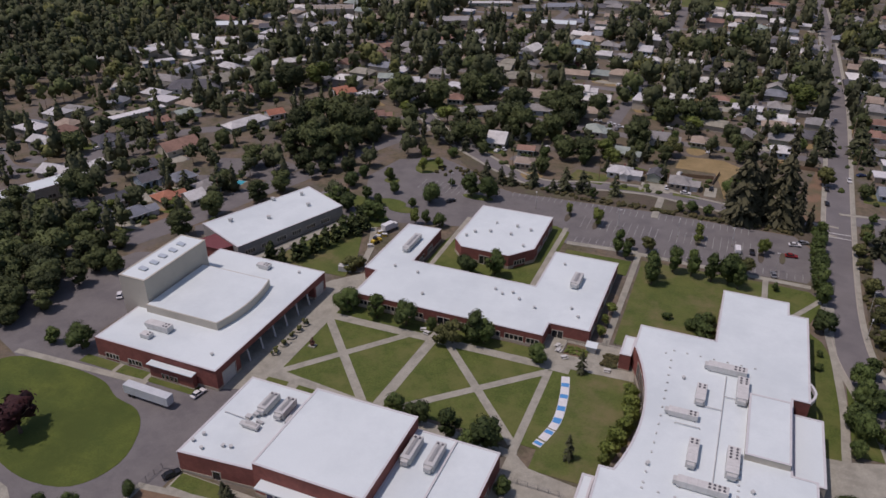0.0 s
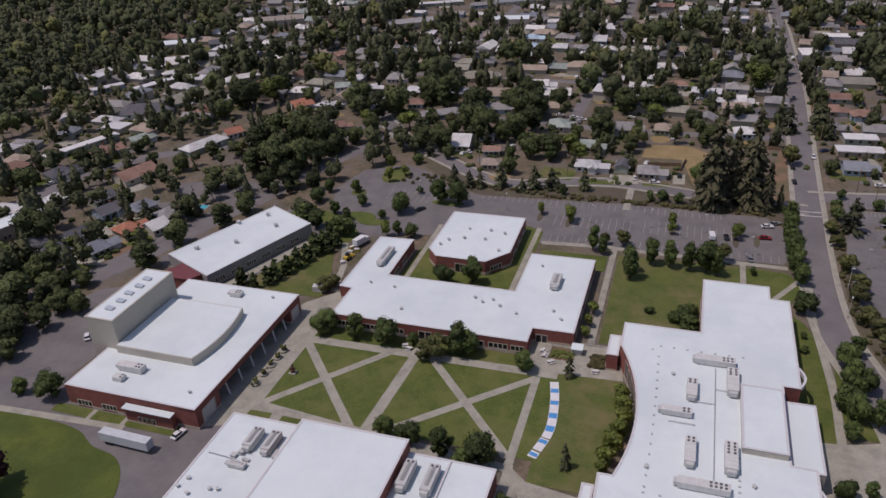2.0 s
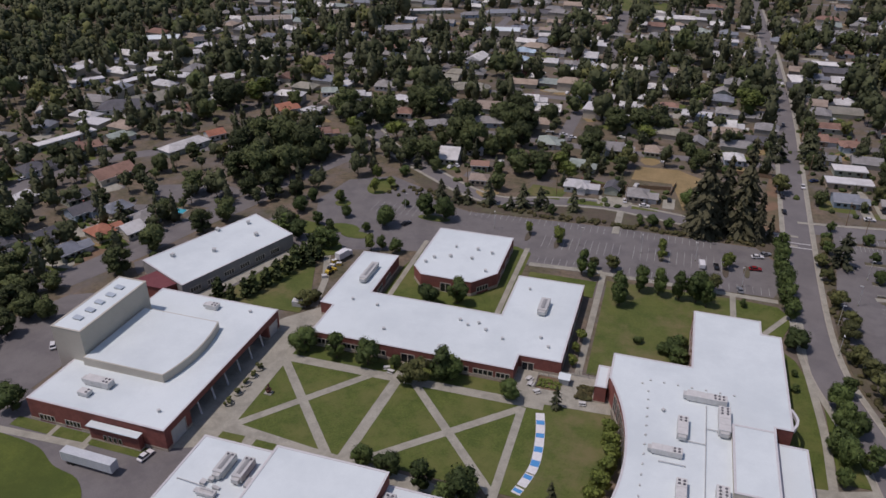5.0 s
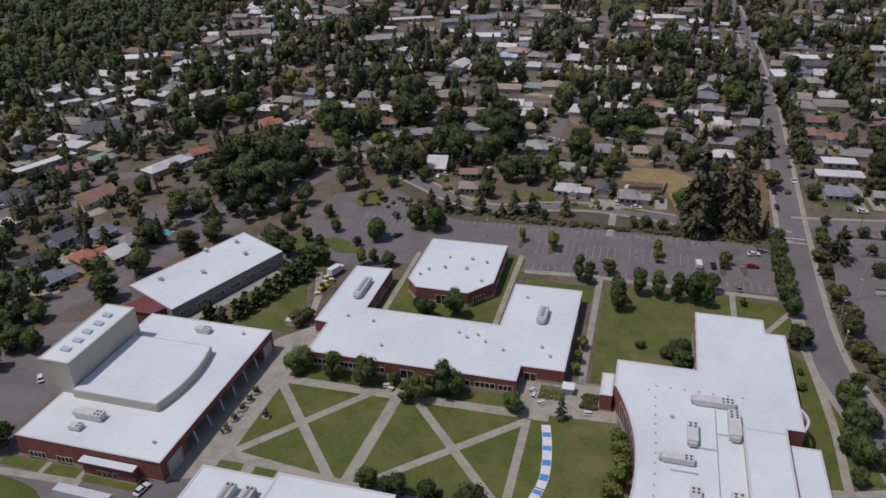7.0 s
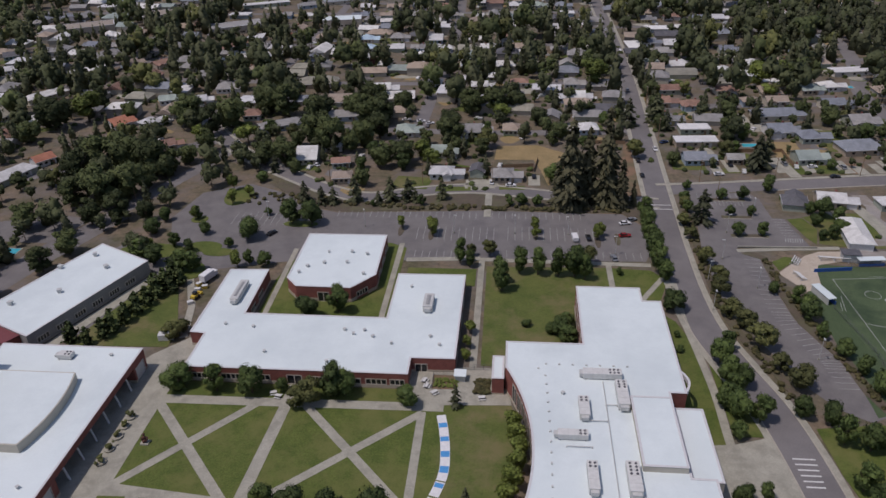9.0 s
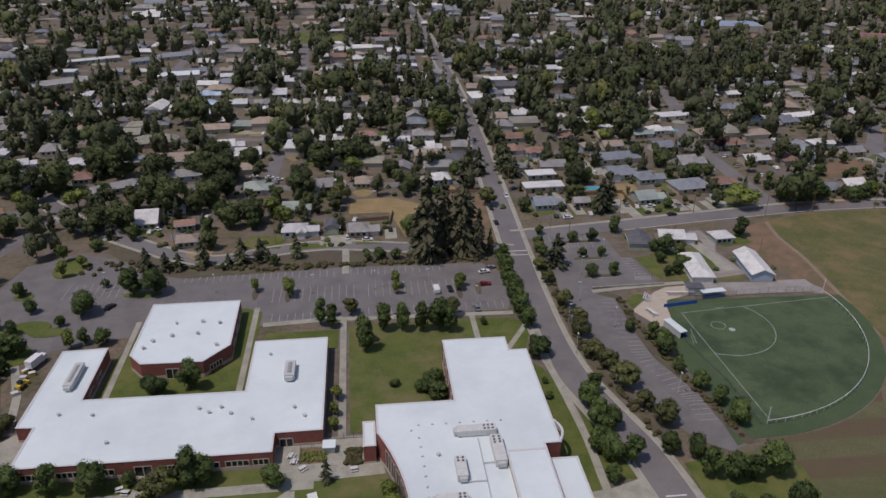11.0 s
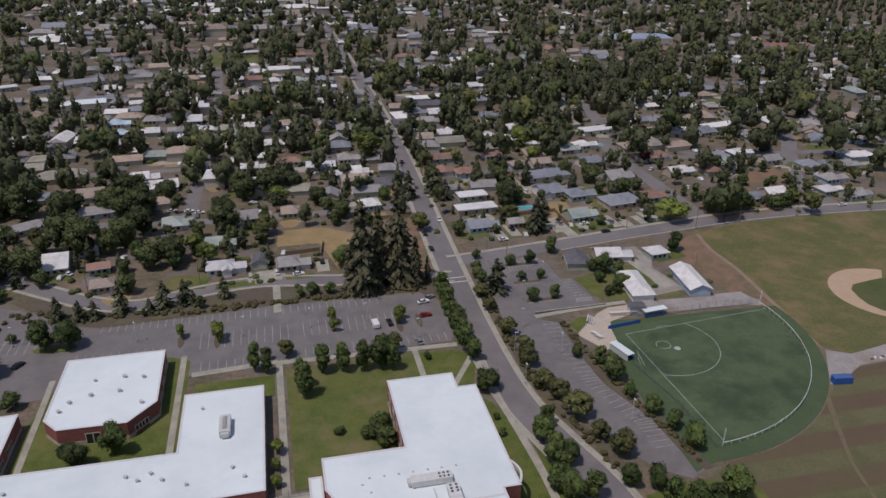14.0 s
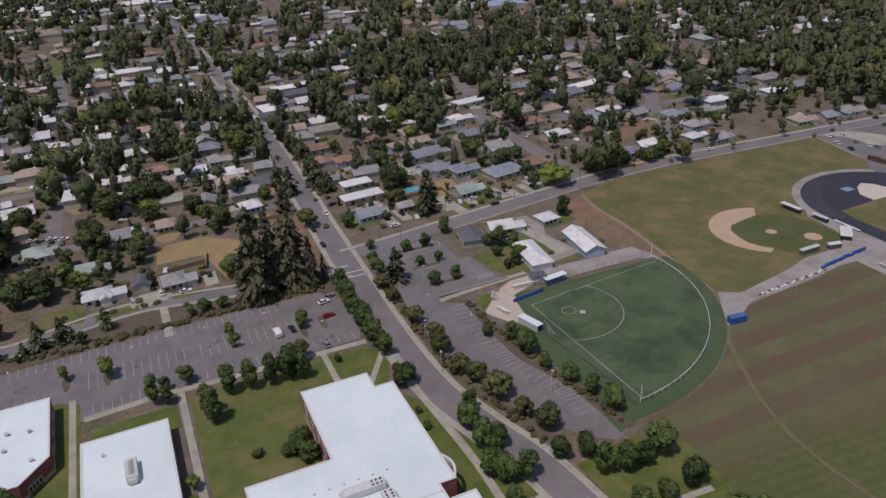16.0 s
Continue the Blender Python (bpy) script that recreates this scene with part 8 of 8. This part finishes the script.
box(bm, 2.4, 2.9, -1.0, 1.0, 0.2, 1.0)
part("bucket", bm, YELLOW, loader)
for x in (-1.0, 0.7):
    for s in (-1, 1):
        bm = bmesh.new()
        tube(bm, (x, s * 0.75, 0.5), (x, s * 1.1, 0.5), 0.5, None, 12)
        part("wheel", bm, BLACK, loader, "black tyre")
for k, (x, y) in enumerate(((-118.6, 231.5), (-116.8, 233.5), (-118, 223.5), (-119.4, 235))):
    crate = thing("crate", "yellow and grey storage crate by the walk", "crate", x, y, 0.12, 17 * k, "crates by the walk")
    bm = bmesh.new()
    box(bm, -0.9, 0.9, -0.6, 0.6, 0, 1.0)
    part("box", bm, YELLOW if k % 2 else METAL, crate)
    bm = bmesh.new()
    box(bm, -0.95, 0.95, -0.65, 0.65, 1.0, 1.08)
    part("lid", bm, METAL_WHITE, crate)

r30 = Matrix.Rotation(radians(30), 2)
building("portable_classroom", "low hall with white roof below the western lawn", [tuple(r30 @ Vector(p) + Vector((-134, 61))) for p in ((-11, -7), (11, -7), (11, 7), (-11, 7))], 4.0, BEIGE, {2: groups(3, 6, 3, 3.5)}, base=0)
# ---- quad furniture ----
mats = thing("mat_row", "curved row of blue and white square ground mats", "mats", 0, 0, 0.105)
curve_mid = [(-30.4, 175), (-29.3, 170), (-28.5, 165), (-28.0, 160), (-27.9, 155.5), (-28.6, 151), (-30.4, 144.6)]
line = along(curve_mid, 12)
total = [0.0]
for a, b in zip(line, line[1:]):
    total.append(total[-1] + (b - a).length)
for k in range(12):
    s0, s1 = total[-1] * k / 12 - 0.2, total[-1] * (k + 1) / 12 + 0.2
    run = [p for p, s in zip(line, total) if s0 <= s <= s1]
    bm = bmesh.new()
    strip_mesh(bm, run, 1.2, 0.07 + 0.004 * (k % 2), 0, 0.06)
    bmesh.ops.recalc_face_normals(bm, faces=bm.faces)
    mat = part("mat", bm, WHITE, mats)
    if k % 2:
        bm = bmesh.new()
        strip_mesh(bm, run[1:-1] if len(run) > 4 else run, 1.08, 0.086, 0, 0.012)
        bmesh.ops.recalc_face_normals(bm, faces=bm.faces)
        part("panel", bm, SKYBLUE, mat, "sky blue panel")
figure = thing("sculpture", "reddish dark sculpture on a pale plinth in the grass", "sculpture", -104.8, 159.9, 0.1)
bm = bmesh.new()
box(bm, -1.1, 1.1, -0.9, 0.9, 0, 0.35)
part("plinth", bm, CONCRETE, figure, "pale concrete plinth")
bm = bmesh.new()
v, f = clumps(np.array([(0, 0, 0.8), (0.4, 0.1, 1.3), (-0.4, 0, 1.6), (0.1, -0.1, 2.1), (-0.1, 0.2, 2.7)]), np.array([0.65, 0.6, 0.55, 0.5, 0.38]), 0.3, 1.1)
bm.free()
st = new("form", mesh_of("form", v, f, surface("dark_red_stone", (0.10, 0.045, 0.035), (0.15, 0.07, 0.055), 1.0)))
st.parent = figure
for k, y in enumerate((152.4, 157, 161.3, 165.2, 168.8)):
    pl = thing("planter", "round concrete planter with a dry shrub", "planter", -112.9, y, 0.157, 0, "planters before the theatre")
    bm = bmesh.new()
    tube(bm, (0, 0, 0), (0, 0, 0.5), 1.3, 1.4, 16)
    part("bowl", bm, CONCRETE, pl)
    v, f = clumps(np.array([(rng.normal(0, 0.5), rng.normal(0, 0.5), 0.9 + 0.3 * j % 0.9) for j in range(9)]), rng.uniform(0.35, 0.6, 9), 0.35)
    sh = new("shrub", mesh_of("shrub", v, f, LEAF_OLIVE))
    sh.parent = pl
for x, y, a in ((-77.3, 180.6, 20), (-75.6, 179.3, -10), (-36.2, 188.5, 70), (-35.4, 186.2, 80), (-20, 182, 10), (-33, 183.5, 40)):
    tb = thing("picnic_table", "pale picnic table with two benches", "table", x, y, 0.16, a, "picnic tables")
    for y0, y1, z in ((-0.4, 0.4, 0.74), (-0.95, -0.65, 0.44), (0.65, 0.95, 0.44)):
        bm = bmesh.new()
        box(bm, -0.95, 0.95, y0, y1, z, z + 0.06)
        part("tabletop" if z > 0.5 else "bench", bm, METAL_WHITE, tb)
    for s in (-0.7, 0.7):
        bm = bmesh.new()
        box(bm, s - 0.05, s + 0.05, -0.9, 0.9, 0.36, 0.44)
        box(bm, s - 0.05, s + 0.05, -0.3, 0.3, 0.0, 0.74)
        part("leg", bm, METAL_DARK, tb)
slab("planting_bed", "fenced school garden bed beside the court", rect(-34, -27, 185.5, 191.5), 0.19, DIRT, "garden bed")
shrubs("garden_plants", "low green rows in the school garden", [(-33 + 1.1 * (k % 6), 186.5 + 1.0 * (k // 6)) for k in range(24)], 0.2, 0.4, LEAF_LIGHT)
shed = thing("garden_shed", "small shed with white roof in the garden", "shed", -26.4, 190.2, 0.16)
bm = bmesh.new()
box(bm, -1.4, 1.4, -1.2, 1.2, 0, 2.2)
part("wall", bm, METAL, shed)
bm = bmesh.new()
box(bm, -1.7, 1.7, -1.5, 1.5, 2.2, 2.4, pose(0, 0, 0, 5, 0, 0))
part("roof", bm, MEMBRANE, shed, "white roof")
shrubs("shrubs", "brown planting in the court beds", [(-21.5 + 1.0 * (k % 4), 184.5 + 1.3 * (k // 4)) for k in range(20)], 0.4, 0.8, SHRUB)
hut = thing("equipment_shed", "pale equipment cabinet by the service walk", "shed", -118.5, 204, 0.14, 10)
bm = bmesh.new()
box(bm, -1.6, 1.6, -1.2, 1.2, 0, 2.1)
bmesh.ops.bevel(bm, geom=bm.edges[:], offset=0.05, segments=1, affect="EDGES")
part("casing", bm, METAL_WHITE, hut)
bm = bmesh.new()
box(bm, 1.7, 2.9, -0.9, 0.9, 0, 1.3)
part("transformer", bm, METAL, hut)


def rail_fence(points, h, label, post_gap=2.5, material=METAL_DARK, mesh_bars=4):
    """Posts with thin rails between them."""
    ob = thing("fence", label, "fence", *points[0], 0.1)
    inv = ob.matrix_world.inverted()
    for a, b in zip(points, points[1:]):
        a, b = Vector((*a, 0.1)), Vector((*b, 0.1))
        n = max(1, int((b - a).length / post_gap))
        for k in range(n):
            p, q = inv @ a.lerp(b, k / n), inv @ a.lerp(b, (k + 1) / n)
            bm = bmesh.new()
            tube(bm, p, p + Vector((0, 0, h)), 0.05, None, 6)
            part("post", bm, material, ob)
            for j in range(mesh_bars):
                bm = bmesh.new()
                z = h * (0.06 + 0.92 * j / (mesh_bars - 1))
                tube(bm, p + Vector((0, 0, z)), q + Vector((0, 0, z)), 0.03, None, 4)
                part("rail", bm, material, ob)


rail_fence([(-36, 130.3), (-20.7, 130.3), (-16.8, 128)], 1.6, "dark metal fence below the quad apron")
rail_fence([(-27.9, 194.5), (-17.5, 194.6)], 2.0, "dark metal fence between the buildings")
rail_fence([(-34, 185.4), (-34, 191.6), (-28.2, 191.6)], 1.2, "dark wire fence round the garden")
rail_fence([(-108, 84), (-113, 92), (-112, 102), (-107.5, 103)], 1.8, "dark metal fence beside the gymnasium")

# ---- ball field furniture ----
fence = thing("outfield_fence", "low chain-link outfield fence with white top rail", "fence", 91, 250, 0.1)
pts = arc(0, 0, 61.2, 8, -87, 36)
for k, (a, b) in enumerate(zip(pts, pts[1:])):
    bm = bmesh.new()
    tube(bm, (*a, 0), (*a, 1.3), 0.05, None, 6)
    part("post", bm, METAL_WHITE, fence)
    bm = bmesh.new()
    tube(bm, (*a, 1.3), (*b, 1.3), 0.08, None, 6)
    part("top_rail", bm, WHITE, fence, "white padded top rail")
for k, (a, b) in enumerate(((pts[0], pts[1]), (pts[-1], pts[-2]))):
    pole = thing("foul_pole", "tall white foul pole with a mesh wing", "pole", 91 + a[0], 250 + a[1], 0.1, math.degrees(math.atan2(b[1] - a[1], b[0] - a[0])), "foul poles")
    bm = bmesh.new()
    tube(bm, (0, 0, 0), (0, 0, 6.0), 0.09, 0.08, 8)
    part("shaft", bm, WHITE, pole)
    for j in range(5):
        bm = bmesh.new()
        box(bm, 0.08, 0.55, -0.02, 0.02, 2.4 + 0.8 * j, 2.48 + 0.8 * j)
        part("wing_bar", bm, WHITE, pole)
rail_fence([(103, 258), (128, 260.2), (151.6, 259.8)], 2.6, "tall dark chain-link fence behind the field", 3, METAL_DARK, 5)
rail_fence([(88.4, 232), (92, 210), (92.5, 189)], 1.6, "dark chain-link fence beside the turf", 3, METAL_DARK, 4)
for a, b, h, lab in (((89.5, 254.2), (102.5, 256.0), 1.3, "royal blue padded backstop wall"), ((87.2, 242.0), (89.6, 234.0), 1.2, "royal blue dugout wall")):
    a, b = Vector(a), Vector(b)
    bw = thing("padded_wall", lab, "wall", *a, 0.1, math.degrees(math.atan2((b - a).y, (b - a).x)))
    n = 6
    for k in range(n):
        bm = bmesh.new()
        box(bm, k * (b - a).length / n, (k + 1) * (b - a).length / n - 0.04, -0.12, 0.12, 0, h)
        part("pad", bm, BLUE, bw)
dug = thing("dugout", "open dugout with white roof and blue front", "dugout", 87.0, 238.2, 0.1, -74)
bm = bmesh.new()
box(bm, -4.6, 4.6, -1.4, 1.4, 2.3, 2.5)
part("roof", bm, MEMBRANE, dug, "white roof")
bm = bmesh.new()
box(bm, -4.4, 4.4, -1.2, -1.0, 0, 2.3)
part("back_wall", bm, METAL, dug)
bm = bmesh.new()
box(bm, -4.4, 4.4, 1.0, 1.15, 0, 1.0)
part("front_wall", bm, BLUE, dug, "blue front wall")
for x in (-4.3, 0, 4.3):
    bm = bmesh.new()
    box(bm, x - 0.06, x + 0.06, 1.0, 1.12, 1.0, 2.3)
    part("post", bm, METAL_DARK, dug)
dug2 = copy_thing(dug, pose(110, 260.2, 0.1, 0, 0, 186))
tagged(dug2, "open dugout with dark grey roof")
booth = thing("scorer_booth", "small dark-roofed scorer booth behind home plate", "booth", 104.2, 263.2, 0.1, -5)
bm = bmesh.new()
box(bm, -2.6, 2.6, -1.8, 1.8, 0, 3.0)
part("wall", bm, METAL, booth)
bm = bmesh.new()
box(bm, -3.1, 3.1, -2.3, 2.3, 3.0, 3.25)
part("roof", bm, ROOFS["d"], booth, "dark roof")


def bleacher(x, y, turn, L, rows, group="bleachers", label="small aluminium bleacher with stepped seats"):
    ob = thing("bleacher", label, "bleacher", x, y, 0.1, turn, group)
    for k in range(rows):
        bm = bmesh.new()
        box(bm, -L / 2, L / 2, k * 0.7, k * 0.7 + 0.32, 0.42 + k * 0.3, 0.48 + k * 0.3)
        part("seat_plank", bm, METAL_WHITE, ob)
    for s in (-0.45, 0, 0.45):
        bm = bmesh.new()
        box(bm, s * L - 0.05, s * L + 0.05, 0, rows * 0.7, 0, 0.12)
        for k in range(rows):
            box(bm, s * L - 0.05, s * L + 0.05, k * 0.7 + 0.1, k * 0.7 + 0.2, 0, 0.42 + k * 0.3)
        part("frame", bm, METAL, ob)


bleacher(86.6, 260, 60, 5, 4)
bleacher(85.0, 251, 105, 5, 4)
bleacher(99, 264.5, 175, 10, 5)
bleacher(234, 212.5, 100, 14, 4, label="long aluminium bleacher along the running track")
bleacher(219.5, 205, 90, 17, 3, label="long low aluminium bleacher beside the gravel yard")
stand = thing("covered_stand", "covered grandstand with a pale roof beside the track", "grandstand", 233.5, 188.5, 0.1, -90, "bleachers")
for k in range(5):
    bm = bmesh.new()
    box(bm, -12, 12, 2.4 - k * 1.3, 3.4 - k * 1.3, 0.4 + 0.4 * k, 0.5 + 0.4 * k)
    part("seat_plank", bm, METAL, stand)
bm = bmesh.new()
box(bm, -12.6, 12.6, -3.9, 3.9, 4.4, 4.6)
part("roof", bm, MEMBRANE, stand, "pale flat roof")
bm = bmesh.new()
box(bm, -12, 12, -3.4, -3.2, 0, 4.4)
part("back_wall", bm, METAL_DARK, stand)
for x in (-11.8, -4, 4, 11.8):
    bm = bmesh.new()
    box(bm, x - 0.1, x + 0.1, 3.3, 3.5, 0, 4.4)
    part("post", bm, METAL_DARK, stand)
bench = thing("long_bench", "long white bench between diamond and track", "bench", 235.2, 241.8, 0.1, 90)
bm = bmesh.new()
box(bm, -6, 6, -0.45, 0.45, 0.55, 0.65)
part("seat", bm, WHITE, bench)
for x in (-5.5, -2, 2, 5.5):
    bm = bmesh.new()
    box(bm, x - 0.08, x + 0.08, -0.35, 0.35, 0, 0.55)
    part("leg", bm, METAL_DARK, bench)
container = thing("storage_container", "royal blue storage container beside the field", "container", 147.2, 208.5, 0.1, -8)
bm = bmesh.new()
box(bm, -3.0, 3.0, -1.2, 1.2, 0, 2.2)
part("body", bm, BLUE, container)
bm = bmesh.new()
box(bm, -3.05, 3.05, -1.25, 1.25, 2.2, 2.28)
part("roof", bm, plain("blue_roof_sheet", (0.06, 0.13, 0.3), 0.5), container)
for x, y, a, mt, lab, L, W in ((228.9, 264.6, 94, METAL_WHITE, "white long", 9.6, 2.4), (205, 232.7, 0, METAL, "grey low", 9, 2.0), (215.6, 230.8, -11, METAL_WHITE, "white small", 5.6, 2.2), (227.6, 236, 43, METAL_WHITE, "white wide", 9.6, 4.4), (230.8, 251.3, 94, METAL, "grey low", 7.5, 2.2)):
    sh = thing("field_shelter", lab + " field shelter beside the diamond", "shelter", x, y, 0.1, a)
    bm = bmesh.new()
    box(bm, -L / 2, L / 2, -W / 2, W / 2, 2.0, 2.15)
    part("roof", bm, mt, sh)
    bm = bmesh.new()
    box(bm, -L / 2 + 0.2, L / 2 - 0.2, -W / 2 + 0.2, -W / 2 + 0.35, 0, 2.0)
    part("back_wall", bm, METAL_DARK, sh)
    for e in (-L / 2 + 0.25, 0, L / 2 - 0.25):
        bm = bmesh.new()
        box(bm, e - 0.06, e + 0.06, W / 2 - 0.3, W / 2 - 0.18, 0, 2.0)
        part("post", bm, METAL_DARK, sh)
    bm = bmesh.new()
    box(bm, -L / 2 + 0.5, L / 2 - 0.5, -W / 2 + 0.5, -W / 2 + 0.9, 0.4, 0.48)
    part("seat_plank", bm, METAL, sh)
bar = thing("padded_barrier", "long royal blue padded barrier beside the path", "barrier", 198.5, 221, 0.1, 7)
for k in range(10):
    bm = bmesh.new()
    box(bm, k * 2.65, k * 2.65 + 2.5, -0.3 + 0.25 * (k % 2), 0.3 + 0.25 * (k % 2), 0, 1.1 + 0.15 * (k % 3))
    part("pad", bm, BLUE, bar)
for k in range(22):
    blk = thing("marker_block", "small white and red block on the path edge", "block", 166 + k * 1.55, 217.6 + 0.11 * k + 0.5 * math.sin(k * 2.3), 0.09, 40 * k, "blocks on the path edge")
    bm = bmesh.new()
    box(bm, -0.45, 0.45, -0.3, 0.3, 0, 0.45)
    part("body", bm, WHITE if k % 3 else BRICK, blk)


# ---- poles and lamps ----
def utility_pole(x, y, h=10.5):
    ob = thing("utility_pole", "tall wooden utility pole with crossarm", "pole", x, y, 0, 5, "utility poles")
    bm = bmesh.new()
    tube(bm, (0, 0, 0), (0, 0, h), 0.16, 0.11, 8)
    part("shaft", bm, WOOD, ob)
    bm = bmesh.new()
    box(bm, -0.06, 0.06, -1.2, 1.2, h - 0.8, h - 0.65)
    part("crossarm", bm, WOOD, ob)
    for s in (-1, 0.9):
        bm = bmesh.new()
        tube(bm, (0, s, h - 0.65), (0, s, h - 0.45), 0.06, None, 6)
        part("insulator", bm, METAL_WHITE, ob)


for x, y in ((66, 327.5), (98, 331), (135, 336.5), (166, 329.5), (190, 332.5), (221, 333), (260, 331), (70, 312), (140, 285), (-52, 321), (-22, 322), (-92, 318), (22, 315), (-172, 300), (-196, 236), (57, 380), (58, 430)):
    utility_pole(x, y)


def lamp_post(x, y, h=7.5, turn=0):
    ob = thing("street_lamp", "slim grey lamp post with flat lamp head", "street lamp", x, y, 0.05, turn, "parking lot lamps")
    bm = bmesh.new()
    tube(bm, (0, 0, 0), (0, 0, 0.6), 0.25, None, 10)
    part("footing", bm, CONCRETE, ob)
    bm = bmesh.new()
    tube(bm, (0, 0, 0.6), (0, 0, h), 0.09, 0.06, 8)
    part("shaft", bm, METAL, ob)
    bm = bmesh.new()
    box(bm, -0.1, 1.0, -0.2, 0.2, h, h + 0.14)
    part("lamp_head", bm, METAL, ob)


for k, (x, y) in enumerate(((-35, 277), (-12, 277.5), (8, 277.5), (-70, 281), (-110, 286), (68, 243), (61, 262), (75, 205), (67, 282), (80, 296), (24, 263), (50.8, 229), (53, 247))):
    lamp_post(x, y, 7.5, 90 * k)

for base in [b for some in KINDS.values() for b in some] + list(house_bases.values()) + list(CARS.values()):
    for o in list(base.children_recursive) + [base]:
        bpy.data.objects.remove(o)
